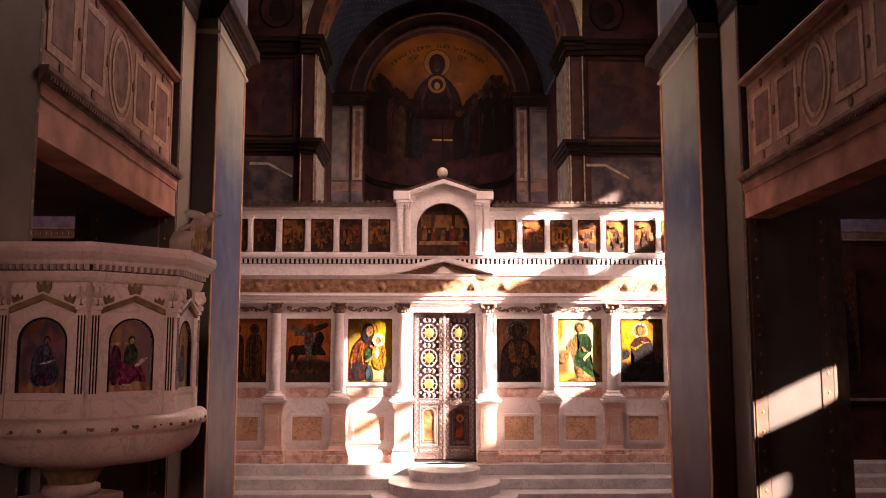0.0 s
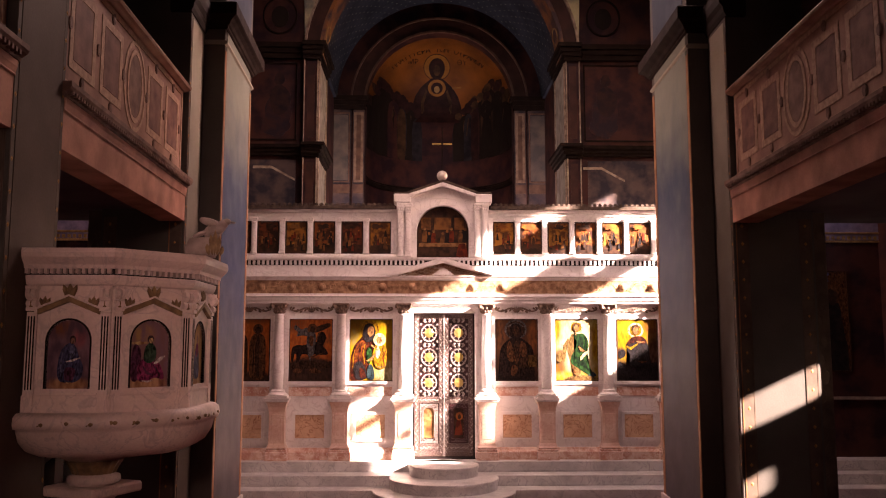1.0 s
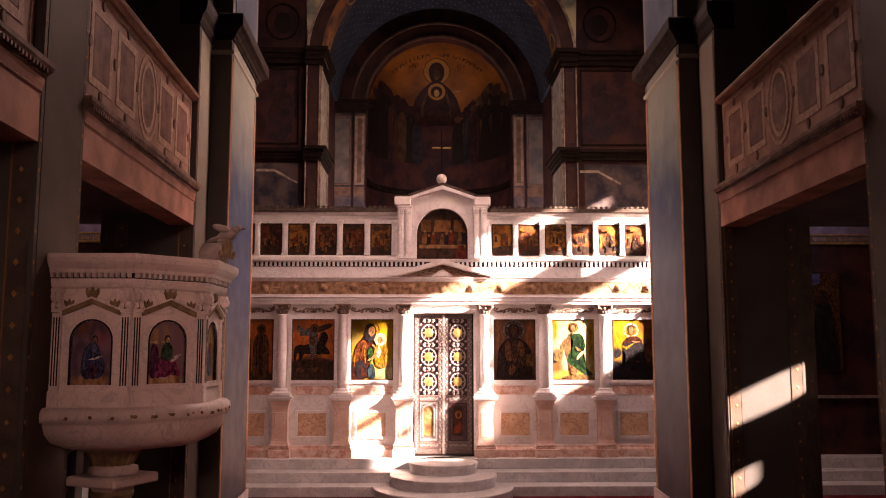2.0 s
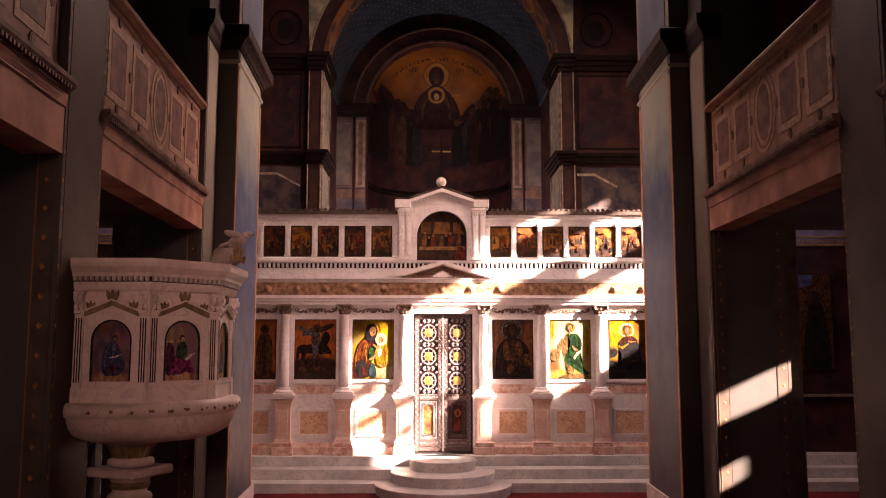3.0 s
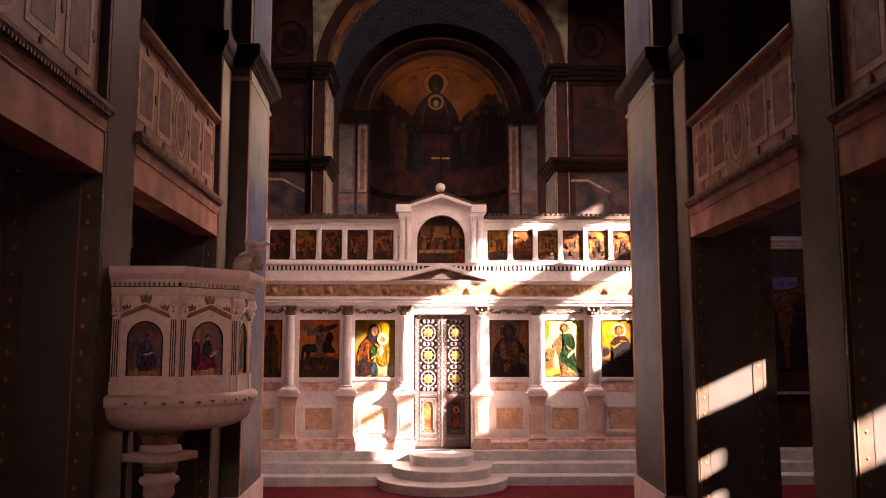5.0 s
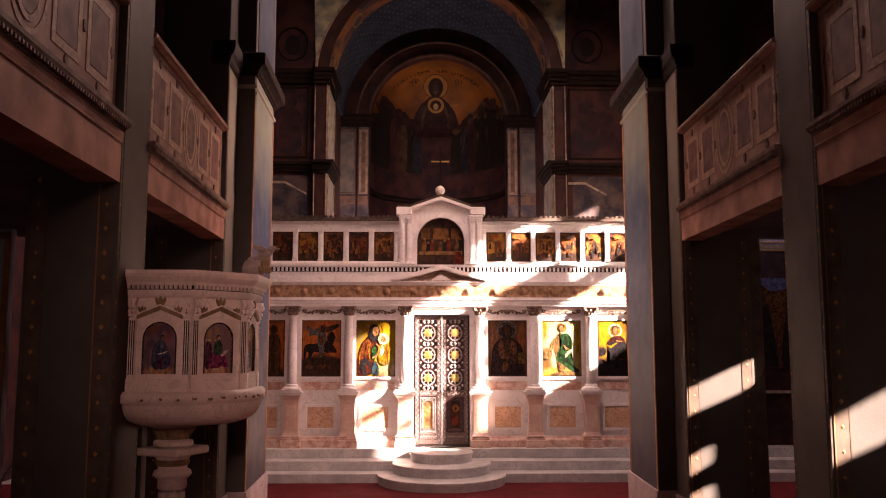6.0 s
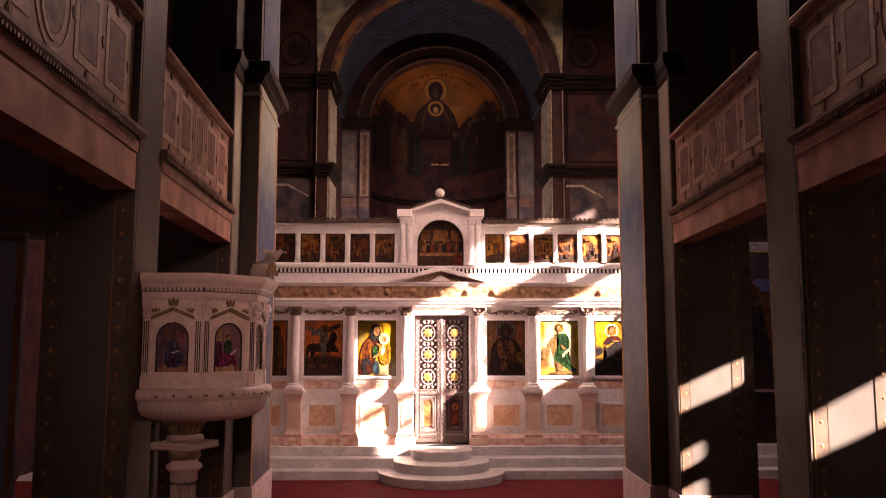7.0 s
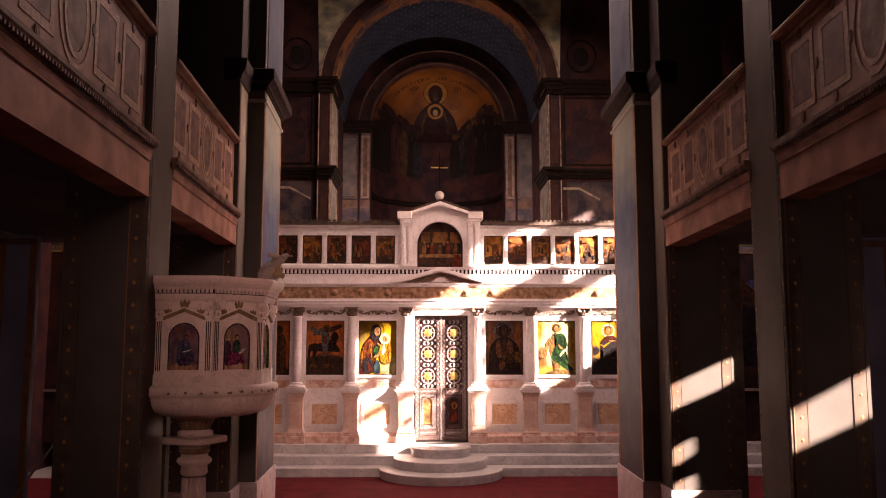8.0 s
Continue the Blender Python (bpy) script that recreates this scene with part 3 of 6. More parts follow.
FIELD_SHADES = [material("dim_indigo_fresco", (0.026, 0.018, 0.026), (0.050, 0.022, 0.022), 5.0, 0.6, lo=0.40, hi=0.62, gloss=0.1), material("dim_umber_fresco", (0.040, 0.020, 0.018), (0.020, 0.014, 0.020), 7.0, 0.6, gloss=0.1)]
vault = thing("vault", "dark blue barrel vault dotted with small stars", "vault", kind="structure")
part("barrel", band(bmesh.new(), arch_points(AX, 8.2, 2.36, 48), arch_points(AX, 8.2, 2.6, 48), 16.1, 18.5), STARRY, vault)
stars = bmesh.new()
for i in range(34):
    for j in range(14):
        a, y = math.pi * (i + 0.5 + 0.5 * (j % 2)) / 34.5, 16.2 + 0.165 * j
        c = Vector((AX + 2.352 * math.cos(a), y, 8.2 + 2.352 * math.sin(a)))
        t1, t2 = Vector((-math.sin(a), 0, math.cos(a))), Vector((0, 1, 0))
        stars.faces.new([stars.verts.new(c + 0.024 * (t1 * u + t2 * v)) for u, v in ((1, 0), (0, 1), (-1, 0), (0, -1))])
part("stars", stars, material("star_paint", (0.24, 0.28, 0.24), (0.12, 0.15, 0.14), 5, 0.5, gloss=0.15), vault)
for s in (-1, 1):
    part("side_wall", boxes((AX + s * 2.42 - (0.2 if s < 0 else 0), AX + s * 2.42 + (0.2 if s > 0 else 0), 16.8, 18.5, 3, 8.2)), FRESCO, vault)
    # pilaster that carries the great arch, in two storeys
    p = thing("arch_pilaster", "painted pilaster with dark cornices below the great arch", "pilaster", group="arch pilasters", kind="structure")
    x0, x1 = sorted((AX + s * 2.40, AX + s * 2.68))
    qx = AX + s * 2.40
    part("shaft", boxes((x0, x1, 15.40, 16.75, 3.0, 8.10)), FRESCO, p)
    for z0, z1 in ((3.0, 6.15), (6.42, 8.08)):
        q = AX + s * 2.668
        part("edge_moulding", boxes((q - 0.010, q + 0.010, 15.375, 15.42, z0, z1), bevel=0.005), PALE_EDGE, p)
        q = AX + s * 2.412
        part("edge_moulding", boxes((q - 0.012, q + 0.012, 15.378, 15.42, z0, z1), bevel=0.005), PALE_EDGE, p)
        part("front_panel", boxes((x0 + 0.07, x1 - 0.07, 15.393, 15.41, z0 + 0.12, z1 - 0.10)), SOFFIT_DARK, p)
        part("inner_face", boxes((min(qx, qx - s * 0.006), max(qx, qx - s * 0.006), 15.50, 16.60, z0, z1)), REVEAL, p)
        for y in (15.46, 16.62):
            part("inner_moulding", boxes((min(qx, qx - s * 0.025), max(qx, qx - s * 0.025), y, y + 0.09, z0, z1), bevel=0.008), PALE_EDGE, p)
    for z, h in ((6.15, 0.27), (8.08, 0.34)):
        bm = bmesh.new()
        for k, pr in enumerate((0.03, 0.07, 0.10, 0.15)):
            a0, a1 = sorted((AX + s * (2.40 - pr), AX + s * 2.70))
            box(bm, a0, a1, 15.38 - pr, 16.8, z + h * k / 4, z + h * (k + 1) / 4 - 0.001, bevel=0.006)
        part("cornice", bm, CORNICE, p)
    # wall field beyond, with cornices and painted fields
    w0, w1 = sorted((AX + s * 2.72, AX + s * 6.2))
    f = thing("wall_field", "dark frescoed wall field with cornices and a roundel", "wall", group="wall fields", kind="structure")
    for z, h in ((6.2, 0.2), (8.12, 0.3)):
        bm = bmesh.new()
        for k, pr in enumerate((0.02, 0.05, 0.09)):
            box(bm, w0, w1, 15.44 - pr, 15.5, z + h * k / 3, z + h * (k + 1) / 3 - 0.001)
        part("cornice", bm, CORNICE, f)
    part("lower_field", boxes((w0 + 0.1, w1 - 0.1, 15.485, 15.5, 3.0, 6.12)), FRESCO_PALE, f)
    bm = frame_flat(bmesh.new(), w0 + 0.04, w1 - 0.1, 6.5, 8.05, 0.03, 15.475, 15.5)
    part("field_frame", bm, CORNICE, f)
    cx = AX + s * 3.18
    bm = ring_flat(bmesh.new(), cx, 9.0, 0.34, 0.38, 0.03, 15.47, 15.5)
    part("roundel_ring", bm, CORNICE, f)
    bm = prism(bmesh.new(), [(cx + 0.17 * math.cos(a), 15.488, 8.98 + 0.22 * math.sin(a)) for a in np.linspace(0, 2 * math.pi, 16, endpoint=False)], (0, 0.02, 0))
    part("roundel_shape", bm, BLACK, f)
    # standing dark shape painted on the field
    for k, (dx, dz, rx, rz) in enumerate(((0.0, 0.42, 0.25, 0.44), (0.03, 0.72, 0.20, 0.30), (-0.05, 0.22, 0.28, 0.20), (0.02, 1.14, 0.10, 0.13))):
        bm = prism(bmesh.new(), [(cx + dx + rx * math.cos(a) * (1 + 0.08 * math.sin(3 * a + k)), 15.488 - 0.0015 * k, 6.58 + dz + rz * math.sin(a)) for a in np.linspace(0, 2 * math.pi, 28, endpoint=False)], (0, 0.01, 0))
        part("painted_shape", bm, FIELD_SHADES[k % 2], f)
    # slanting painted bands in the lower field
    bm = prism(bmesh.new(), [(cx - 0.45, 15.475, 6.0), (cx - 0.1, 15.475, 6.0), (cx + 0.35, 15.475, 5.75), (cx + 0.35, 15.475, 5.71), (cx - 0.1, 15.475, 5.95), (cx - 0.45, 15.475, 5.95)], (0, 0.02, 0))
    part("painted_band", bm, PALE_EDGE, f)
    # pale spandrel fresco over the arch
    sp = arch_points(AX, 8.2, 2.72, 12, math.pi / 2 + s * -0.15, math.pi / 2 - s * 1.42)
    bm = bmesh.new()
    outer = [(AX + s * (0.4 + 2.4 * i / 12), 12.0) for i in range(13)]
    band(bm, sp, [(min(max(q[0], AX - 2.78), AX + 2.78), max(q[1], 8.5)) for q in outer], 15.46, 15.5)
    part("spandrel", bm, material("pale_green_fresco", (0.58, 0.54, 0.33), (0.20, 0.23, 0.21), 2.2, 0.6, lo=0.42, hi=0.58, gloss=0.1), f)

apse = thing("apse", "apse with a gold mosaic half dome and painted figures", "apse", kind="structure")
part("wall", band(bmesh.new(), [(AX - 1.70, 3)] + arch_points(AX, 8.13, 1.70, 32) + [(AX + 1.70, 3)], [(AX - 3, 3)] + [(AX - 3 + 6 * i / 32, 12) for i in range(33)] + [(AX + 3, 3)], 18.5, 18.8), FRESCO, apse)
for r0, r1, y, mat in ((1.70, 1.75, 18.44, PALE_DIM), (1.75, 2.02, 18.47, SOFFIT_DARK), (2.02, 2.06, 18.42, PALE_DIM)):
    part("arch_moulding", band(bmesh.new(), arch_points(AX, 8.13, r0, 40), arch_points(AX, 8.13, r1, 40), y, 18.52), mat, apse)
dome = lathe(bmesh.new(), [(1.74 * math.cos(a), 8.13 + 1.74 * math.sin(a)) for a in np.linspace(0.12, 1.55, 16)], AX, 18.8, 40, 0, math.pi)
part("half_dome", dome, GOLD_MOSAIC, apse, smooth=True)
part("drum", lathe(bmesh.new(), [(1.74, 3), (1.74, 8.13), (1.734, 8.24), (1.72, 8.345)], AX, 18.8, 40, 0, math.pi), FRESCO, apse, smooth=True)
part("ledge", lathe(bmesh.new(), [(1.74, 6.36), (1.66, 6.38), (1.64, 6.44), (1.69, 6.47), (1.69, 6.50), (1.74, 6.52)], AX, 18.8, 40, 0, math.pi), CORNICE, apse)
APSE_BEIGE = material("worn_beige_fresco", (0.27, 0.195, 0.145), (0.16, 0.11, 0.085), 12.0, 0.55, bump=0.2, gloss=0.15)
GREY_FIELD = material("worn_grey_green_fresco", (0.16, 0.135, 0.115), (0.085, 0.080, 0.085), 4.0, 0.55, bump=0.1, gloss=0.15)
for s in (-1, 1):
    for a, b in ((1.72, 1.98), (2.03, 2.50)):
        x0, x1 = sorted((AX + s * a, AX + s * b))
        part("pilaster", boxes((x0, x1, 18.38, 18.52, 3, 7.95), bevel=0.01), FRESCO_PALE, apse)
        part("pilaster_panel", frame_flat(bmesh.new(), x0 + 0.02, x1 - 0.02, 6.25, 7.88, 0.03 if a > 2 else 0.06, 18.37, 18.4), PALE_DIM if a > 2 else APSE_BEIGE, apse)
        part("pilaster_field", boxes((x0 + 0.06, x1 - 0.06, 18.374, 18.4, 6.3, 7.82)), GREY_FIELD if a > 2 else PALE_DIM, apse)
        part("pilaster_foot", boxes((x0 + 0.01, x1 - 0.01, 18.36, 18.4, 6.0, 6.2)), PALE_DIM, apse)
    x0, x1 = sorted((AX + s * 1.72, AX + s * 2.56))
    bm = bmesh.new()
    for k, pr in enumerate((0.02, 0.05, 0.10)):
        box(bm, x0 - pr, x1 + pr, 18.36 - pr, 18.5, 7.95 + 0.1 * k, 8.049 + 0.1 * k)
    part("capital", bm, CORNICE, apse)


def on_apse(x, z, lift=0.012):
    """A point on the inside of the half dome or drum, a little in front of it."""
    r = 1.74 - lift
    h = max(z - 8.13, 0.0)
    return (x, 18.8 + math.sqrt(max(r * r - (x - AX) ** 2 - h * h, 0.0001)), z)


def apse_shape(outline, mat, name, lift=0.012, rings=5):
    """A flat painted shape laid on the curved wall as shrinking rings round its middle."""
    bm = bmesh.new()
    mx, mz = sum(p[0] for p in outline) / len(outline), sum(p[1] for p in outline) / len(outline)
    lines = [[bm.verts.new(on_apse(mx + (p[0] - mx) * k / rings, mz + (p[1] - mz) * k / rings, lift)) for p in outline] for k in range(rings, 0, -1)]
    for a, b in zip(lines, lines[1:]):
        for i in range(len(a)):
            j = (i + 1) % len(a)
            bm.faces.new((a[i], a[j], b[j], b[i]))
    bm.faces.new(lines[-1])
    return part(name, bm, mat, apse)


def oval(cx, cz, rx, rz, n=24):
    return [(cx + rx * math.cos(2 * math.pi * i / n), cz + rz * math.sin(2 * math.pi * i / n)) for i in range(n)]


HALO = material("bright_gold_mosaic", (0.33, 0.155, 0.034), (0.24, 0.11, 0.025), 6, 0.4, bump=0.3, fine=90, gloss=0.15)
ROBE = material("dark_violet_robe", (0.040, 0.017, 0.016), (0.020, 0.011, 0.012), 6, 0.5, gloss=0.1)
INK = material("dark_lettering", (0.05, 0.025, 0.015), (0.04, 0.02, 0.012), 6, 0.6, gloss=0.15)
CROWD_OCHRE = material("dim_ochre_fresco", (0.095, 0.052, 0.026), (0.035, 0.021, 0.016), 5, 0.6, gloss=0.1)
apse_shape(oval(0.305, 9.455, 0.335, 0.245), INK, "halo_line", 0.010)
apse_shape(oval(0.305, 9.455, 0.318, 0.230), HALO, "halo", 0.013)
apse_shape([(-0.36, 8.2), (0.98, 8.2), (0.93, 8.60), (0.84, 8.86), (0.70, 9.06), (0.54, 9.19), (0.44, 9.26), (0.17, 9.26), (0.07, 9.19), (-0.09, 9.06), (-0.23, 8.86), (-0.32, 8.60)], ROBE, "robe", 0.016)
apse_shape([(0.305 + 0.20 * math.cos(a) * (1 + 0.12 * math.sin(a)), 9.43 + 0.20 * math.sin(a)) for a in np.linspace(0, 2 * math.pi, 24, endpoint=False)], ROBE, "hood", 0.018)
apse_shape(oval(0.305, 9.41, 0.085, 0.105, 16), CROWD_OCHRE, "painted_shape", 0.020, 2)
for q in (-1, 1):
    apse_shape([(0.305 + q * 0.30, 8.25), (0.305 + q * 0.36, 8.25), (0.305 + q * 0.40, 8.72), (0.305 + q * 0.27, 9.02), (0.305 + q * 0.24, 8.98), (0.305 + q * 0.34, 8.70)], CROWD_OCHRE, "robe_fold", 0.019, 2)
apse_shape(oval(0.31, 9.05, 0.225, 0.185), HALO, "medallion", 0.022)
apse_shape(oval(0.31, 9.05, 0.15, 0.125), ROBE, "medallion_field", 0.025)
apse_shape(oval(0.31, 9.02, 0.07, 0.08), GILT_PAINT, "medallion_shape", 0.028)
apse_shape([(0.70, 9.02), (0.92, 9.02), (0.92, 9.06), (0.70, 9.06)], HALO, "sleeve_band", 0.022)
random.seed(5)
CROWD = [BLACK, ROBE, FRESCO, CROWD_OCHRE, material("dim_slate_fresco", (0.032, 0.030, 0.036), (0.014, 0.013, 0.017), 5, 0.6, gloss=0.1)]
for k in range(64):  # painted crowd; its taller, blacker edge shapes also put the dome's shade in
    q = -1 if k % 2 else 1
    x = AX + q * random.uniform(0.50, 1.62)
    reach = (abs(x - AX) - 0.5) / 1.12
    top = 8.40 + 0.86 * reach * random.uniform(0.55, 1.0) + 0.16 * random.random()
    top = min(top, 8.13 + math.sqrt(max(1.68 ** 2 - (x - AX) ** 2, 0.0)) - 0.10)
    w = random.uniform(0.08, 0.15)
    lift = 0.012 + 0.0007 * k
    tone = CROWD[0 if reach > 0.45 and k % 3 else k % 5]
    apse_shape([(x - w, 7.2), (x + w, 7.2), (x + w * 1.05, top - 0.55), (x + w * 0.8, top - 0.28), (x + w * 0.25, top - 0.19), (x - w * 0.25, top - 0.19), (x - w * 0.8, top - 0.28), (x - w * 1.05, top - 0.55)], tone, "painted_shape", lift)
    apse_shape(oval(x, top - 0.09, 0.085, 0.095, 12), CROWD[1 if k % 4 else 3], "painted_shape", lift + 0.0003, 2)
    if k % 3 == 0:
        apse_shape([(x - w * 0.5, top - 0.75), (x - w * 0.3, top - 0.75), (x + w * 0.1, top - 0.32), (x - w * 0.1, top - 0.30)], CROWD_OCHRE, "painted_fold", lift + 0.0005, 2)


def letter(ch, size, mat, m, parent):
    cu = bpy.data.curves.new("lettering", "FONT")
    cu.body, cu.size, cu.align_x, cu.align_y = ch, size, "CENTER", "CENTER"
    tmp = new("tmp", cu)
    me = bpy.data.meshes.new_from_object(tmp.evaluated_get(bpy.context.evaluated_depsgraph_get()))
    bpy.data.objects.remove(tmp)
    me.materials.clear()
    me.materials.append(mat)
    ob = new("letter", me)
    ob.parent = parent
    ob.matrix_basis = m
    return ob


WORDS = "\u03a0\u039b\u0391\u03a4\u03a5\u03a4\u0395\u03a1\u0391 \u03a4\u03a9\u039d \u039f\u03a5\u03a1\u0391\u039d\u03a9\u039d"
for i, ch in enumerate(WORDS):
    if ch == " ":
        continue
    a = math.pi / 2 - (i - 10.3) * 0.072
    x, z = AX + 1.62 * math.cos(a), 8.13 + 1.62 * math.sin(a)
    letter(ch, 0.19, INK, Matrix.Translation((x, 18.8 + math.sqrt(1.74 ** 2 - 1.62 ** 2) - 0.05, z)) @ Matrix.Rotation(-(a - math.pi / 2), 4, "Y") @ Matrix.Rotation(math.radians(115), 4, "X"), apse)
for ch, x in (("\u039c\u03a1", -0.28), ("\u0398\u03a5", 0.92)):
    p = on_apse(x, 9.50, 0.05)
    letter(ch, 0.17, INK, Matrix.Translation(p) @ Matrix.Rotation(math.radians(110), 4, "X"), apse)

# ---- icon screen ----
COL_X = [-4.86, -3.75, -2.63, -1.507, -0.37, 1.14, 2.235, 3.365, 4.45, 5.55]
LEFT_END, RIGHT_END, DOOR_L, DOOR_R = -5.3, 6.0, -0.20, 0.935
ROSE_PED = material("rose_beige_marble", (0.56, 0.35, 0.27), (0.64, 0.46, 0.38), 4.0, 0.35, vein=(0.50, 0.30, 0.24))
screen = thing("icon_screen", "white marble icon screen with honey and pink marble panels", "icon screen")
for a, b in ((LEFT_END, DOOR_L), (DOOR_R, RIGHT_END)):
    part("wall", boxes((a, b, 15.08, 15.32, 0.534, 3.34)), MARBLE, screen)
    part("plinth", moulding(bmesh.new(), [(0.10, 0), (0.10, 0.13), (0.085, 0.15), (0.06, 0.17), (0.04, 0.21)], a, b, 15.08, 0.534), PINK_MARBLE, screen)
part("lintel", boxes((DOOR_L - 0.01, DOOR_R + 0.01, 15.085, 15.32, 3.16, 3.34)), MARBLE, screen)
for x in (DOOR_L, DOOR_R):
    s = -1 if x == DOOR_L else 1
    part("door_jamb", boxes((min(x, x + s * 0.07), max(x, x + s * 0.07), 15.02, 15.1, 0.536, 3.2), bevel=0.01), MARBLE, screen)
part("door_head", boxes((DOOR_L - 0.07, DOOR_R + 0.07, 15.015, 15.1, 3.165, 3.25), bevel=0.012), MARBLE, screen)

# columns: one mesh of each piece, shared
SHAFT = mesh("shaft", lathe(bmesh.new(), [(0.092, 0.0), (0.095, 0.35), (0.090, 0.8), (0.078, 1.34), (0.088, 1.345), (0.088, 1.365), (0.078, 1.37)], sides=20), MARBLE, True)
COLBASE = mesh("column_base", lathe(boxes((-0.19, 0.19, -0.15, 0.10, 0, 0.045), bevel=0.006), [(0.165, 0.045), (0.175, 0.062), (0.165, 0.08), (0.135, 0.092), (0.118, 0.11), (0.124, 0.125), (0.118, 0.14), (0.095, 0.15)], sides=20), MARBLE)
bm = bmesh.new()
levels = [(0.185, 0.22), (0.160, 0.25), (0.143, 0.30), (0.138, 0.60), (0.142, 0.86), (0.155, 0.94), (0.178, 1.01), (0.19, 1.03)]
rings = [[bm.verts.new((x * r, y, z)) for x, y in ((-1, 0.02), (-1, -r - 0.03), (1, -r - 0.03), (1, 0.02))] for r, z in levels]
for lower, upper in zip(rings, rings[1:]):
    for k in range(4):
        bm.faces.new((lower[k], lower[(k + 1) % 4], upper[(k + 1) % 4], upper[k]))
bm.faces.new(rings[0]), bm.faces.new(rings[-1])
box(bm, -0.095, 0.095, -0.178, -0.16, 0.36, 0.82, bevel=0.005)
PEDESTAL = mesh("pedestal", bm, ROSE_PED)
PEDBASE = mesh("pedestal_base", boxes((-0.20, 0.20, -0.23, 0.02, 0, 0.15), (-0.185, 0.185, -0.21, 0.02, 0.15, 0.19), (-0.17, 0.17, -0.195, 0.02, 0.19, 0.22), bevel=0.008), PINK_MARBLE)
PEDCAP = mesh("pedestal_cap", boxes((-0.205, 0.205, -0.225, 0.02, 1.032, 1.06), (-0.225, 0.225, -0.245, 0.02, 1.061, 1.10), bevel=0.007), MARBLE)
random.seed(2)
cb = bmesh.new()
lathe(cb, [(0.08, 0.0), (0.09, 0.03), (0.085, 0.06), (0.11, 0.12), (0.13, 0.16)], sides=16)
box(cb, -0.145, 0.145, -0.145, 0.145, 0.16, 0.195, bevel=0.006)
for k in range(10):
    for h, r in ((0.05, 0.098), (0.105, 0.115)):
        a = 2 * math.pi * (k + (0.5 if h > 0.1 else 0)) / 10
        bmesh.ops.create_icosphere(cb, subdivisions=1, radius=1, matrix=Matrix.Translation((r * math.cos(a), r * math.sin(a), h)) @ Matrix.Rotation(a, 4, "Z") @ Matrix.Diagonal((0.016, 0.024, 0.034, 1)))
for sx in (-1, 1):
    for sy in (-1, 1):
        bmesh.ops.create_cone(cb, cap_ends=True, segments=12, radius1=0.036, radius2=0.036, depth=0.05, matrix=Matrix.Translation((sx * 0.115, sy * 0.115, 0.135)) @ Matrix.Rotation(sx * sy * math.pi / 4, 4, "Z") @ Matrix.Rotation(math.pi / 2, 4, "X"))
CAPITAL_STONE = material("brown_carved_stone", (0.24, 0.155, 0.115), (0.11, 0.070, 0.052), 16.0, 0.7, bump=0.5, fine=50)
CAPITAL = mesh("column_capital", cb, CAPITAL_STONE)
for x in COL_X:
    for nm, me, y, z in (("pedestal_base", PEDBASE, 15.09, 0.534), ("pedestal", PEDESTAL, 15.09, 0.534), ("pedestal_cap", PEDCAP, 15.09, 0.534), ("column_base", COLBASE, 14.985, 1.634), ("column_shaft", SHAFT, 14.985, 1.775), ("column_capital", CAPITAL, 14.985, 3.14)):
        piece(nm, me, screen, (x, y, z))

# bays between the columns
BAY_C = [-4.30, -3.19, -2.06, -0.965, 1.70, 2.80, 3.92, 5.0]


def scroll(cx, z, w):
    """A carved scroll with leaves and a middle shell."""
    bm = bmesh.new()
    for s in (-1, 1):
        pts = [Vector((cx + s * w * t, 15.06 - 0.012, z + 0.030 * math.sin(t * 13) * (1 - 0.3 * t))) for t in np.linspace(0.06, 0.5, 26)]
        for a, b in zip(pts, pts[1:]):
            d = b - a
            m = Matrix.Translation((a + b) / 2) @ d.to_track_quat("Z", "Y").to_matrix().to_4x4()
            bmesh.ops.create_cone(bm, segments=6, radius1=0.015, radius2=0.015, depth=d.length * 1.3, matrix=m)
        for t in (0.14, 0.24, 0.33, 0.42, 0.48):
            q = (cx + s * w * t, 15.052, z + 0.034 * math.sin(t * 13 + 1.6))
            bmesh.ops.create_icosphere(bm, subdivisions=1, radius=1, matrix=Matrix.Translation(q) @ Matrix.Rotation(s * 0.6, 4, "Y") @ Matrix.Diagonal((0.036, 0.014, 0.020, 1)))
    for k in range(-2, 3):
        bmesh.ops.create_icosphere(bm, subdivisions=1, radius=1, matrix=Matrix.Translation((cx + 0.026 * k, 15.05, z + 0.006 - 0.004 * k * k)) @ Matrix.Rotation(0.35 * k, 4, "Y") @ Matrix.Diagonal((0.017, 0.022, 0.06, 1)))
    return bm


for cx in BAY_C:
    w = 0.78
    part("icon_surround", frame_flat(bmesh.new(), cx - w / 2 - 0.06, cx + w / 2 + 0.06, 1.87, 3.11, 0.055, 15.03, 15.09), MARBLE, screen)
    part("pink_panel", boxes((cx - w / 2, cx + w / 2, 15.062, 15.09, 1.66, 1.825), bevel=0.004), PINK_MARBLE, screen)
    part("panel_moulding", frame_flat(bmesh.new(), cx - 0.31, cx + 0.31, 0.86, 1.375, 0.045, 15.045, 15.09), MARBLE, screen)
    part("honey_panel", boxes((cx - 0.26, cx + 0.26, 15.058, 15.09, 0.913, 1.324), bevel=0.004), HONEY_MARBLE, screen)
    part("carved_scroll", scroll(cx, 3.225, w), CAPITAL_STONE, screen)

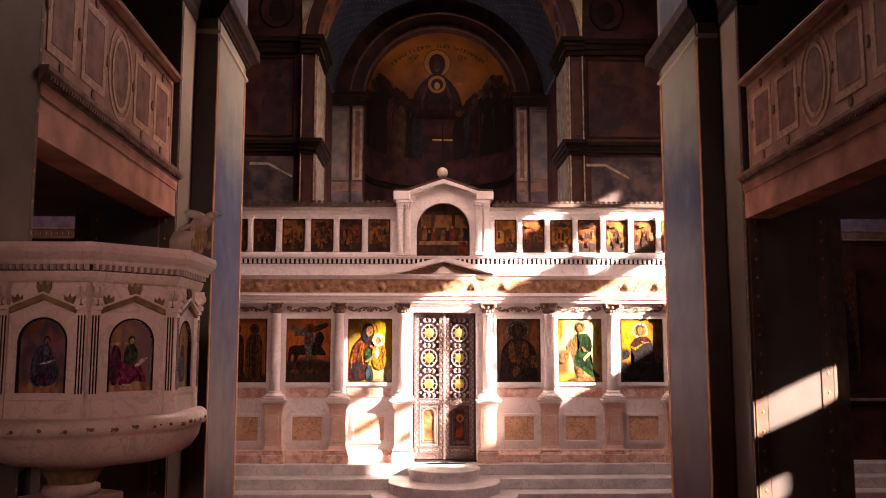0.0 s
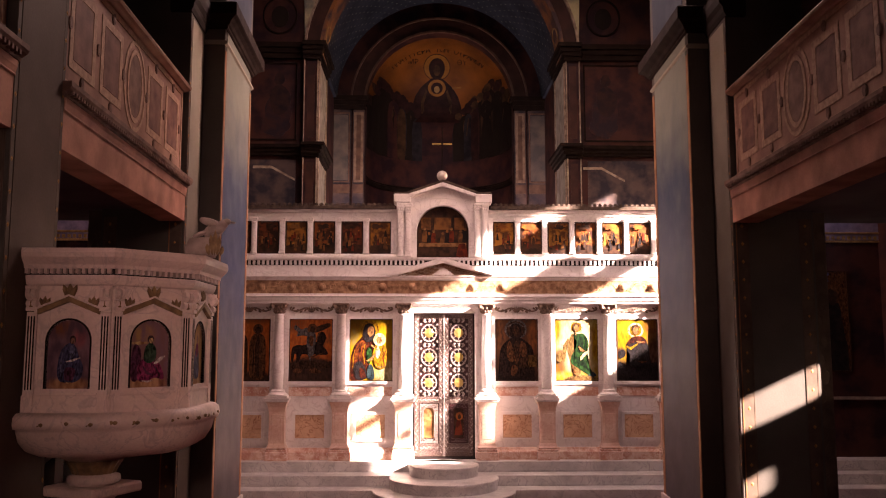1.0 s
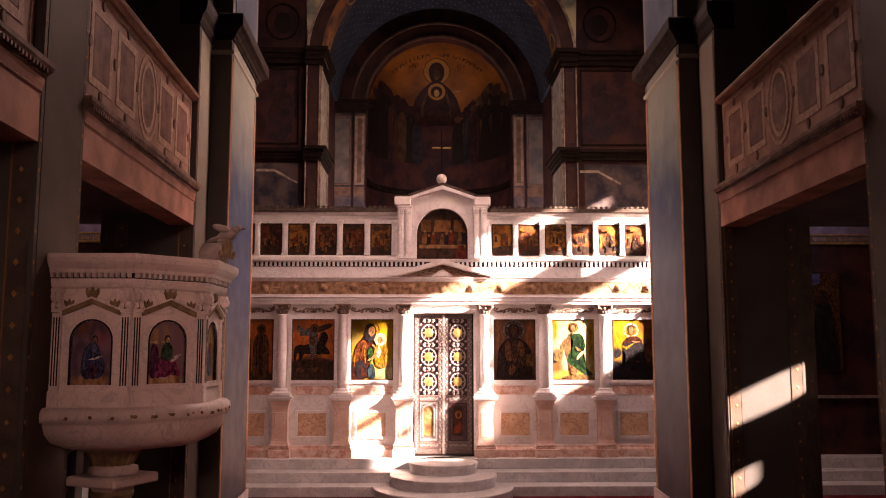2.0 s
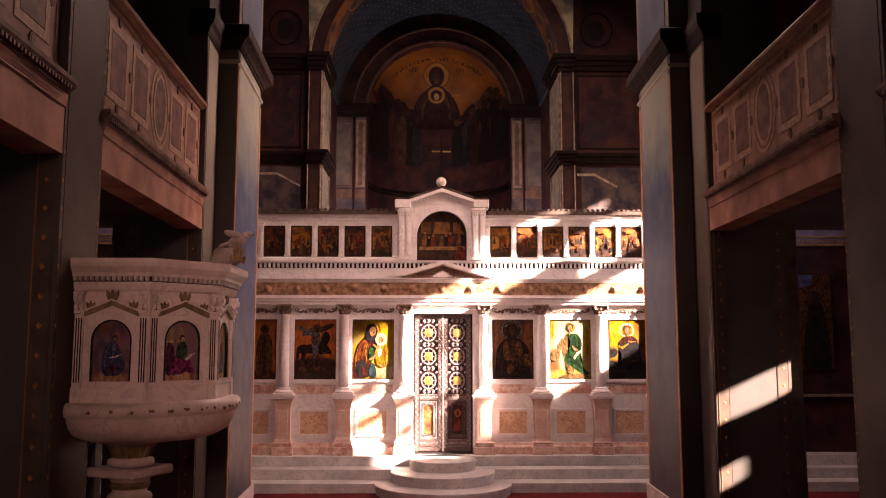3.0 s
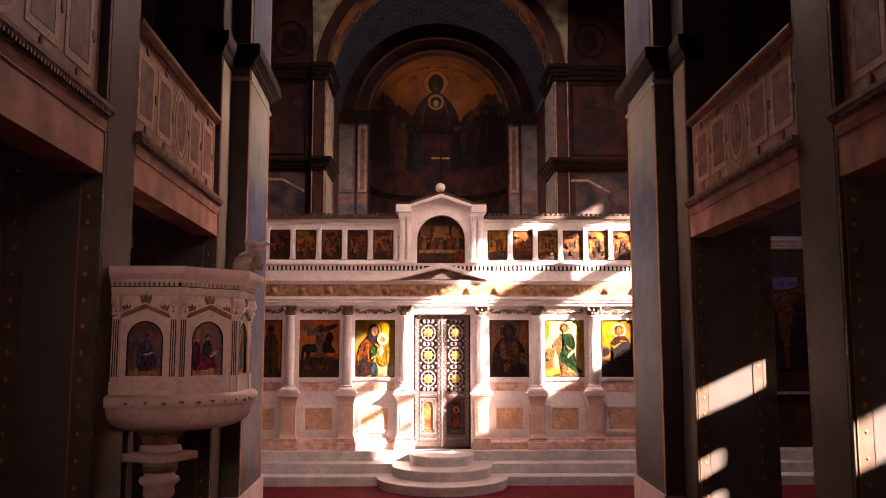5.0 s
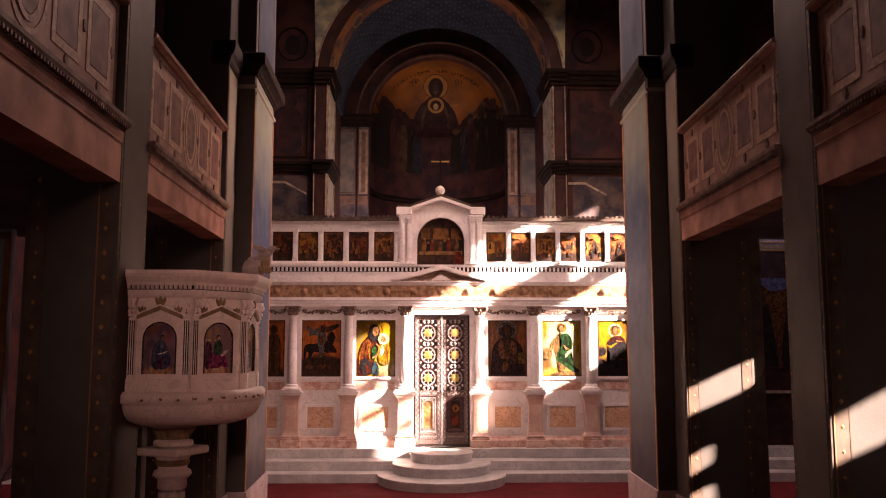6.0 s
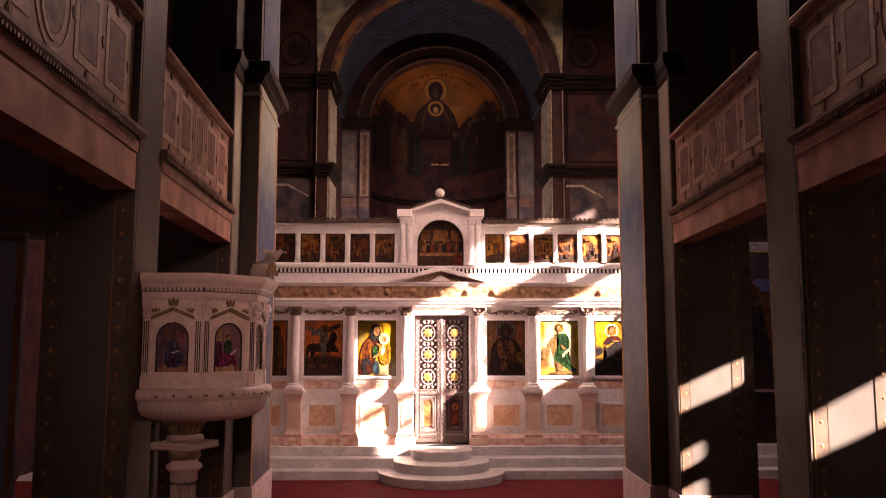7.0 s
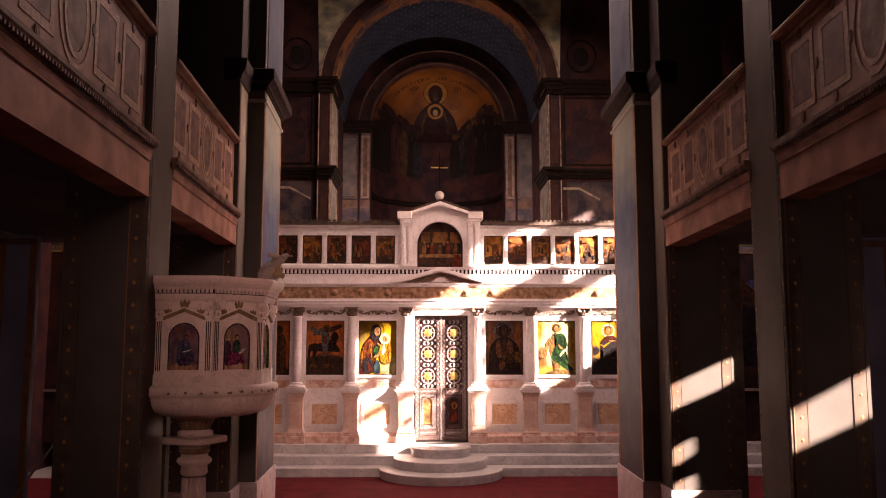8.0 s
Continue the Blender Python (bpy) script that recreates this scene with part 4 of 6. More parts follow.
# entablature
part("architrave", moulding(bmesh.new(), [(0.10, 0), (0.10, 0.055), (0.125, 0.06), (0.125, 0.115), (0.15, 0.125), (0.145, 0.15), (0.145, 0.178)], LEFT_END, RIGHT_END, 15.08, 3.335), MARBLE, screen)
part("frieze", boxes((LEFT_END, RIGHT_END, 14.975, 15.3, 3.514, 3.756)), CARVED, screen)
random.seed(8)
vine = bmesh.new()
x = LEFT_END + 0.1
while x < RIGHT_END - 0.1:
    z = 3.635 + 0.055 * math.sin(x * 11.4)
    bmesh.ops.create_icosphere(vine, subdivisions=1, radius=1, matrix=Matrix.Translation((x, 14.974, z + random.uniform(-0.05, 0.05))) @ Matrix.Rotation(random.uniform(0, 3.1), 4, "Y") @ Matrix.Diagonal((0.034, 0.008, 0.015, 1)))
    x += 0.030
tagged(part("frieze_carving", vine, CARVED, screen), kind="stuff")
bz = bmesh.new()
bmesh.ops.create_uvsphere(bz, u_segments=14, v_segments=7, radius=0.078, matrix=Matrix.Diagonal((1, 0.42, 1, 1)))
bmesh.ops.create_uvsphere(bz, u_segments=12, v_segments=6, radius=0.045, matrix=Matrix.Translation((0, -0.03, 0)) @ Matrix.Diagonal((1, 0.5, 1, 1)))
BOSS = mesh("frieze_boss", bz, CARVED, True)
for k in range(-9, 11):
    piece("frieze_boss", BOSS, screen, (0.345 + 0.553 * k, 14.965, 3.635))
part("frieze_moulding", moulding(bmesh.new(), [(0.11, 0), (0.118, 0.02), (0.125, 0.03), (0.13, 0.05), (0.15, 0.065), (0.15, 0.084)], LEFT_END, RIGHT_END, 15.08, 3.757), MARBLE, screen)
part("fascia", boxes((LEFT_END, RIGHT_END, 14.945, 15.3, 3.842, 4.03)), MARBLE, screen)
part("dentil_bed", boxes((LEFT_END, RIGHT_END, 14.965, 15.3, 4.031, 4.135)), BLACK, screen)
dn = bmesh.new()
x = LEFT_END
while x < RIGHT_END:
    if not -0.30 < x - AX + 0.02 < 0.30:
        box(dn, x, x + 0.040, 14.92, 14.97, 4.04, 4.12)
    x += 0.0835
tagged(part("dentil_course", dn, MARBLE, screen), kind="stuff")
part("cornice", moulding(bmesh.new(), [(0.16, 0), (0.165, 0.012), (0.18, 0.02), (0.185, 0.05)], LEFT_END, RIGHT_END, 15.08, 4.125), MARBLE, screen)
# low pediment over the royal doors
ped = bmesh.new()
for s in (-1, 1):
    band(ped, [(AX + s * 0.93, 3.845), (AX, 4.105)], [(AX + s * 1.0, 3.885), (AX, 4.17)], 14.86, 15.0)
    band(ped, [(AX + s * 0.84, 3.845), (AX, 4.075)], [(AX + s * 0.93, 3.845), (AX, 4.105)], 14.89, 15.0)
part("door_pediment", ped, MARBLE, screen)
part("pediment_field", prism(bmesh.new(), [(AX - 0.84, 14.945, 3.845), (AX + 0.84, 14.945, 3.845), (AX, 14.945, 4.075)], (0, 0.05, 0)), CARVED, screen)
part("pediment_carving", prism(bmesh.new(), [(AX - 0.2, 14.93, 3.86), (AX + 0.2, 14.93, 3.86), (AX, 14.93, 4.0)], (0, 0.05, 0)), MARBLE, screen)

# upper tier
for a, b in ((LEFT_END, AX - 0.86), (AX + 0.86, RIGHT_END)):
    part("upper_wall", boxes((a, b, 15.10, 15.3, 4.17, 5.0)), MARBLE, screen)
    part("upper_sill", moulding(bmesh.new(), [(0.07, 0), (0.07, 0.05), (0.05, 0.07), (0.03, 0.085)], a, b, 15.10, 4.172), MARBLE, screen)
    part("upper_cornice", moulding(bmesh.new(), [(0.02, 0), (0.02, 0.05), (0.04, 0.06), (0.055, 0.08), (0.06, 0.115)], a, b, 15.10, 4.97), MARBLE, screen)
cs = boxes((-0.058, 0.058, -0.045, 0.04, 0, 0.035), (-0.044, 0.044, -0.03, 0.04, 0.035, 0.56), (-0.050, 0.050, -0.038, 0.04, 0.56, 0.575), (-0.056, 0.056, -0.045, 0.04, 0.60, 0.63), (-0.066, 0.066, -0.055, 0.04, 0.63, 0.66), bevel=0.004)
box(cs, -0.026, 0.026, -0.036, -0.02, 0.07, 0.53, bevel=0.004)
for k in (-1, 0, 1):
    bmesh.ops.create_icosphere(cs, subdivisions=1, radius=1, matrix=Matrix.Translation((0.03 * k, -0.036, 0.588)) @ Matrix.Diagonal((0.015, 0.014, 0.022, 1)))
COLONNETTE = mesh("colonnette", cs, MARBLE)
UPPER = [-2.886 + 0.517 * k for k in range(-4, 5)] + [1.484 + 0.5085 * k for k in range(9)]
for cx in UPPER:
    piece("colonnette", COLONNETTE, screen, (cx + (0.258 if cx < 0 else -0.254), 15.06, 4.258))
leaf = bmesh.new()
for k in range(5):
    a = (k - 2) * 0.5
    bmesh.ops.create_icosphere(leaf, subdivisions=1, radius=1, matrix=Matrix.Translation((0.022 * math.sin(a), 0, 0.03 + 0.024 * math.cos(a))) @ Matrix.Rotation(a, 4, "Y") @ Matrix.Diagonal((0.011, 0.014, 0.036, 1)))
CREST = material("dark_carved_marble", (0.05, 0.034, 0.027), (0.11, 0.08, 0.065), 11.0, 0.7, bump=0.3, gloss=0.1)
PALMETTE = mesh("palmette", leaf, CREST)
x = LEFT_END + 0.06
while x < RIGHT_END:
    if abs(x - AX) > 0.92:
        piece("palmette", PALMETTE, screen, (x, 15.03, 5.125))
    x += 0.098
for a, b in ((LEFT_END, AX - 0.9), (AX + 0.9, RIGHT_END)):
    part("crest_base", boxes((a, b, 15.0, 15.3, 5.086, 5.15)), CREST, screen)

# arched middle piece with its gable
aed = bmesh.new()
band(aed, [(AX - 0.484, 4.20)] + arch_points(AX, 4.675, 0.484, 28) + [(AX + 0.484, 4.20)],
     [(AX - 0.86, 4.20)] + [(AX - 0.86 + 1.72 * i / 28, 5.30) for i in range(29)] + [(AX + 0.86, 4.20)], 15.04, 15.3)
part("gable_wall", aed, MARBLE, screen)
part("arch_moulding", band(bmesh.new(), arch_points(AX, 4.675, 0.484, 28), arch_points(AX, 4.675, 0.56, 28), 15.01, 15.05), MARBLE, screen)
gb = prism(bmesh.new(), [(AX - 0.88, 15.03, 5.295), (AX - 0.88, 15.03, 5.33), (AX - 0.55, 15.03, 5.36), (AX, 15.03, 5.56), (AX + 0.55, 15.03, 5.36), (AX + 0.88, 15.03, 5.33), (AX + 0.88, 15.03, 5.295)], (0, 0.27, 0))
part("gable", gb, MARBLE, screen)
for s in (-1, 1):
    part("gable_moulding", band(bmesh.new(), [(AX + s * 0.62, 5.31), (AX, 5.515)], [(AX + s * 0.62, 5.37), (AX, 5.585)], 14.93, 15.05), MARBLE, screen)
    part("gable_shoulder", boxes((min(AX + s * 0.60, AX + s * 0.91), max(AX + s * 0.60, AX + s * 0.91), 14.92, 15.3, 5.20, 5.365), bevel=0.015), MARBLE, screen)
    part("roof_edge", band(bmesh.new(), [(AX + s * 0.66, 5.372), (AX, 5.592)], [(AX + s * 0.66, 5.41), (AX, 5.64)], 14.95, 15.3), CREST, screen)
    part("shoulder_crest", boxes((min(AX + s * 0.64, AX + s * 0.9), max(AX + s * 0.64, AX + s * 0.9), 14.95, 15.3, 5.366, 5.40), bevel=0.006), CREST, screen)
    for d in (0.64, 0.78):
        ob = piece("colonnette", COLONNETTE, screen, (AX + s * d, 14.985, 4.19))
        ob.scale = (1.15, 1.15, 1.52)

orb = thing("cross_on_orb", "thin gilt cross standing on a pale round orb", "cross")
bm = bmesh.new()
bmesh.ops.create_uvsphere(bm, u_segments=24, v_segments=14, radius=0.10, matrix=Matrix.Translation((AX - 0.012, 15.1, 5.735)))
part("orb", bm, material("pale_orb", (0.80, 0.72, 0.66), (0.66, 0.57, 0.50), 9, 0.2, gloss=0.6), orb, smooth=True)
part("upright", boxes((AX - 0.020, AX - 0.004, 15.09, 15.11, 5.83, 6.68), bevel=0.003), CORNICE, orb)
for s in (-1, 1):
    part("arm", boxes((min(AX - 0.012 + s * 0.02, AX - 0.012 + s * 0.185), max(AX - 0.012 + s * 0.02, AX - 0.012 + s * 0.185), 15.085, 15.115, 6.335, 6.36), bevel=0.004), GOLD, orb)

# ---- icons ----
def paint(name, a, b, scale=5.0, rough=0.5):
    return material(name, a, b, scale, rough, lo=0.42, hi=0.58, fine=120, gloss=0.08)


P = {
    "amber": paint("amber_ground", (0.34, 0.12, 0.025), (0.16, 0.05, 0.015), 3.5),
    "yellow": paint("yellow_ground", (0.27, 0.145, 0.007), (0.13, 0.05, 0.004), 4.5),
    "cream": paint("cream_ground", (0.27, 0.20, 0.06), (0.15, 0.09, 0.014), 5.0),
    "umber": paint("umber_paint", (0.055, 0.026, 0.016), (0.024, 0.014, 0.011), 7),
    "black": paint("black_paint", (0.020, 0.014, 0.014), (0.010, 0.009, 0.010), 7),
    "red": paint("red_paint", (0.15, 0.026, 0.011), (0.07, 0.013, 0.008), 10),
    "green": paint("green_paint", (0.014, 0.060, 0.022), (0.007, 0.028, 0.013), 10),
    "teal": paint("teal_paint", (0.030, 0.068, 0.072), (0.016, 0.036, 0.046), 10),
    "blue": paint("blue_paint", (0.085, 0.095, 0.20), (0.045, 0.048, 0.11), 12),
    "violet": paint("violet_paint", (0.25, 0.13, 0.15), (0.13, 0.065, 0.085), 12),
    "grey": paint("grey_paint", (0.18, 0.155, 0.16), (0.09, 0.075, 0.085), 10),
    "flesh": paint("ochre_paint", (0.26, 0.14, 0.06), (0.15, 0.07, 0.028), 14),
    "white": paint("white_paint", (0.34, 0.29, 0.22), (0.20, 0.155, 0.10), 9),
    "sepia": paint("sepia_paint", (0.20, 0.085, 0.028), (0.075, 0.034, 0.015), 6),
}


def blob(cx, cz, rx, rz, seed, n=26, rough=0.10):
    r = random.Random(seed)
    ph = [r.uniform(0, 6.28) for _ in range(3)]
    return [(cx + rx * math.cos(a) * (1 + rough * math.sin(3 * a + ph[0]) + rough * 0.6 * math.sin(7 * a + ph[1])), cz + rz * math.sin(a) * (1 + rough * math.sin(4 * a + ph[2]))) for a in (2 * math.pi * i / n for i in range(n))]


def robe(cx, z0, z1, w0, w1, seed):
    """A bell-shaped cloak."""
    r = random.Random(seed)
    left, right = [], []
    for i in range(9):
        t = i / 8
        w = w0 + (w1 - w0) * t ** 1.6
        z = z0 + (z1 - z0) * t
        left.append((cx - w * (1 + r.uniform(-0.06, 0.06)), z))
        right.append((cx + w * (1 + r.uniform(-0.06, 0.06)), z))
    return left + right[::-1]


def icon(cx, w, z0, z1, y, ground, shapes, label, name="icon", frame_mat=None, group=""):
    """A painted board in a slim frame; the shapes are plain flat fields of paint in units of the board, clipped to it."""
    ob = thing(name, label, "icon", group=group)
    x0, x1, h = cx - w / 2, cx + w / 2, z1 - z0
    board = part("board", boxes((x0, x1, y, y + 0.03, z0, z1)), ground, ob)
    part("frame", frame_flat(bmesh.new(), x0 - 0.012, x1 + 0.012, z0 - 0.012, z1 + 0.012, 0.022, y - 0.012, y + 0.03), frame_mat or P["umber"], ob)
    for k, (nm, mat, pts) in enumerate(shapes):
        bm = bmesh.new()
        q = [(min(max(x0 + u * w, x0 + 0.008), x1 - 0.008), min(max(z0 + v * h, z0 + 0.008), z1 - 0.008)) for u, v in pts]
        clean = [p for i, p in enumerate(q) if (p[0] - q[i - 1][0]) ** 2 + (p[1] - q[i - 1][1]) ** 2 > 1e-8]
        face = bm.faces.new([bm.verts.new((px, y - 0.0012 * (k + 1), pz)) for px, pz in clean])
        bmesh.ops.triangulate(bm, faces=[face])
        part(nm, bm, P[mat] if isinstance(mat, str) else mat, board)
    return ob




def painting(name, ground, layers, warp=0.05, seed=0.0):
    """A painted board: soft-edged fields of colour laid over one another, with a hand's wavering and brush grain.
    A layer is (across, up, half width, half height, softness, colour, second colour), in units of the board."""
    m = bpy.data.materials.new(name)
    m.use_nodes = True
    n, l = m.node_tree.nodes, m.node_tree.links
    b = n["Principled BSDF"]
    b.inputs["Roughness"].default_value, b.inputs["Specular IOR Level"].default_value = 0.55, 0.05
    tc = n.new("ShaderNodeTexCoord")
    geo = n.new("ShaderNodeNewGeometry")

    def noise(scale, detail, offset, stretch=(1.0, 1.0, 1.0)):
        shift = n.new("ShaderNodeVectorMath")
        shift.inputs[1].default_value = (offset, seed, offset * 0.7)
        l.new(vec("MULTIPLY", geo.outputs["Position"], stretch), shift.inputs[0])
        t = n.new("ShaderNodeTexNoise")
        t.inputs["Scale"].default_value, t.inputs["Detail"].default_value = scale, detail
        l.new(shift.outputs[0], t.inputs["Vector"])
        return t

    def vec(op, a, c):
        v = n.new("ShaderNodeVectorMath")
        v.operation = op
        l.new(a, v.inputs[0])
        if isinstance(c, tuple):
            v.inputs[1].default_value = c
        else:
            l.new(c, v.inputs[1])
        return v.outputs[0]

    p = tc.outputs["Generated"]
    for scale, amount, off in ((8.0, warp * 1.6, 3.0), (34.0, warp * 0.7, 9.0)):
        w = vec("SUBTRACT", noise(scale, 4, off).outputs[1], (0.5, 0.5, 0.5))
        p = vec("ADD", p, vec("MULTIPLY", w, (amount, 0.0, amount)))
    brush = noise(24.0, 6, 1.0, (1.0, 1.0, 0.4))

    def tone(c0, c1):
        t = n.new("ShaderNodeMix")
        t.data_type = "RGBA"
        mr = n.new("ShaderNodeMapRange")
        mr.inputs[1].default_value, mr.inputs[2].default_value = 0.36, 0.66
        l.new(brush.outputs[0], mr.inputs[0])
        l.new(mr.outputs[0], t.inputs[0])
        t.inputs[6].default_value, t.inputs[7].default_value = (*c0, 1), (*c1, 1)
        return t.outputs[2]

    colour = tone(*ground)
    for cx, cz, rx, rz, soft, c0, c1 in layers:
        d = vec("SUBTRACT", p, (cx, 0.5, cz))
        d = vec("MULTIPLY", d, (1 / rx, 0.0, 1 / rz))
        length = n.new("ShaderNodeVectorMath")
        length.operation = "LENGTH"
        l.new(d, length.inputs[0])
        mr = n.new("ShaderNodeMapRange")
        mr.interpolation_type = "SMOOTHSTEP"
        mr.inputs[1].default_value, mr.inputs[2].default_value = 1 - soft, 1 + soft
        mr.inputs[3].default_value, mr.inputs[4].default_value = 1.0, 0.0
        l.new(length.outputs["Value"], mr.inputs[0])
        mix = n.new("ShaderNodeMix")
        mix.data_type = "RGBA"
        l.new(mr.outputs[0], mix.inputs[0])
        l.new(colour, mix.inputs[6])
        l.new(tone(c0, c1), mix.inputs[7])
        colour = mix.outputs[2]
    l.new(colour, b.inputs["Base Color"])
    bp = n.new("ShaderNodeBump")
    bp.inputs["Strength"].default_value, bp.inputs["Distance"].default_value = 0.15, 0.003
    l.new(brush.outputs[0], bp.inputs["Height"])
    l.new(bp.outputs[0], b.inputs["Normal"])
    return m


AMBER, AMBER2, DARK, DARK2 = (0.36, 0.10, 0.022), (0.20, 0.05, 0.014), (0.045, 0.022, 0.016), (0.02, 0.012, 0.010)
BROWN, BROWN2, STEEL, STEEL2 = (0.13, 0.05, 0.022), (0.07, 0.028, 0.014), (0.10, 0.085, 0.09), (0.05, 0.042, 0.046)
YEL, YEL2, GLOW, GLOW2 = (0.150, 0.090, 0.003), (0.075, 0.034, 0.002), (0.17, 0.15, 0.085), (0.12, 0.095, 0.035)
RED, RED2, GREEN, GREEN2 = (0.050, 0.010, 0.003), (0.018, 0.005, 0.003), (0.007, 0.030, 0.008), (0.003, 0.011, 0.004)
SKIN, SKIN2, BLUE, BLUE2 = (0.10, 0.058, 0.026), (0.06, 0.03, 0.013), (0.016, 0.026, 0.028), (0.008, 0.013, 0.017)


def curve(*pts, n=5):
    """A smooth closed outline through the points."""
    out = []
    for i in range(len(pts)):
        p0, p1, p2, p3 = (Vector(pts[(i + d) % len(pts)]) for d in (-1, 0, 1, 2))
        for k in range(n):
            t = k / n
            out.append(tuple(0.5 * (2 * p1 + (p2 - p0) * t + (2 * p0 - 5 * p1 + 4 * p2 - p3) * t * t + (3 * p1 - p0 - 3 * p2 + p3) * t ** 3)))
    return out


def stroke(*pts, w=0.012):
    """A brush line: an outline that runs along the points and back, thinner at both ends."""
    there, back = [], []
    for i, p in enumerate(pts):
        a, b = Vector(pts[max(i - 1, 0)]), Vector(pts[min(i + 1, len(pts) - 1)])
        d = (b - a).normalized()
        h = w * (0.35 if i in (0, len(pts) - 1) else 1.0)
        there.append((p[0] - d.y * h, p[1] + d.x * h))
        back.append((p[0] + d.y * h, p[1] - d.x * h))
    return there + back[::-1]


def ring_line(cx, cz, rx, rz, n=22):
    return [(cx + rx * math.cos(2 * math.pi * i / n), cz + rz * math.sin(2 * math.pi * i / n)) for i in range(n)]


def tint(name, c0, c1, scale=16.0):
    """Brushed paint: two tones in broken strokes with darker hatching."""
    m = material(name, c0, c1, scale, 0.55, bump=0.15, lo=0.36, hi=0.64, fine=90, gloss=0.05)
    n, l = m.node_tree.nodes, m.node_tree.links
    b = n["Principled BSDF"]
    geo, pull, hatch = n.new("ShaderNodeNewGeometry"), n.new("ShaderNodeVectorMath"), n.new("ShaderNodeTexNoise")
    pull.operation = "MULTIPLY"
    pull.inputs[1].default_value = (1.0, 1.0, 0.35)
    l.new(geo.outputs["Position"], pull.inputs[0])
    l.new(pull.outputs[0], hatch.inputs["Vector"])
    hatch.inputs["Scale"].default_value, hatch.inputs["Detail"].default_value, hatch.inputs["Distortion"].default_value = scale * 2.6, 5, 1.2
    ramp = n.new("ShaderNodeValToRGB")
    e = ramp.color_ramp.elements
    e[0].position, e[0].color, e[1].position, e[1].color = 0.36, (0.28, 0.24, 0.22, 1), 0.62, (1.35, 1.35, 1.35, 1)
    l.new(hatch.outputs[0], ramp.inputs[0])
    mix = n.new("ShaderNodeMix")
    mix.data_type, mix.blend_type = "RGBA", "MULTIPLY"
    mix.inputs[0].default_value = 1.0
    l.new(b.inputs["Base Color"].links[0].from_socket, mix.inputs[6])
    l.new(ramp.outputs[0], mix.inputs[7])
    l.new(mix.outputs[2], b.inputs["Base Color"])
    return m


# paints of the boards in the sun
C = {
    "maroon": tint("maroon_paint", (0.04125, 0.0077, 0.0033), (0.0143, 0.0033, 0.0022)), "rust": tint("rust_paint", (0.088, 0.0231, 0.0044), (0.04125, 0.0099, 0.00275)),
    "night": tint("night_paint", (0.012, 0.009, 0.01), (0.006, 0.005, 0.006)), "leaf": tint("leaf_green_paint", (0.0066, 0.0341, 0.0077), (0.0022, 0.0121, 0.0033)),
    "moss": tint("moss_green_paint", (0.00275, 0.0121, 0.0044), (0.00165, 0.00605, 0.00275)), "sea": tint("sea_blue_paint", (0.0165, 0.033, 0.0385), (0.0066, 0.0143, 0.0187)),
    "skin": tint("warm_ochre_paint", (0.1904, 0.0952, 0.0392), (0.112, 0.0504, 0.02016)), "pale": tint("pale_cream_paint", (0.3024, 0.2576, 0.168), (0.224, 0.168, 0.084)),
    "gold": tint("gold_ochre_paint", (0.1672, 0.088, 0.00528), (0.0968, 0.044, 0.00352)), "sand": tint("sand_paint", (0.1232, 0.0748, 0.0264), (0.066, 0.0352, 0.01232)),
    "iron": tint("iron_grey_paint", (0.105, 0.1, 0.105), (0.045, 0.042, 0.046)), "coal": tint("coal_paint", (0.024, 0.013, 0.011), (0.012, 0.008, 0.008)),
    "earth": tint("earth_paint", (0.115, 0.048, 0.022), (0.055, 0.024, 0.013)), "soil": tint("soil_paint", (0.052, 0.025, 0.015), (0.025, 0.014, 0.01)), "flame": tint("flame_paint", (0.42, 0.12, 0.022), (0.24, 0.06, 0.014)),
}


def saint(cx, w, cloak, under):
    """A dim standing shape with a halo, in plain fields of paint."""
    return [("painted_halo", C["earth"], ring_line(cx, 0.835, w * 0.62, 0.082)), ("painted_cloak", C[cloak], curve((cx - w * 0.35, 0.76), (cx - w * 0.95, 0.66), (cx - w * 1.05, 0.40), (cx - w * 0.85, 0.06), (cx + w * 0.85, 0.06), (cx + w * 1.0, 0.42), (cx + w * 0.9, 0.67), (cx + w * 0.35, 0.76))),
            ("painted_fold", C[under], curve((cx - w * 0.15, 0.70), (cx - w * 0.3, 0.35), (cx - w * 0.1, 0.08), (cx + w * 0.25, 0.08), (cx + w * 0.2, 0.4), (cx + w * 0.2, 0.70))),
            ("painted_fold", C["coal"], stroke((cx - w * 0.6, 0.60), (cx - w * 0.5, 0.35), (cx - w * 0.62, 0.08), w=0.014)), ("painted_fold", C["earth"], stroke((cx + w * 0.5, 0.62), (cx + w * 0.62, 0.36), (cx + w * 0.5, 0.10), w=0.012)),
            ("painted_shape", C["soil"], ring_line(cx, 0.82, w * 0.36, 0.056))]


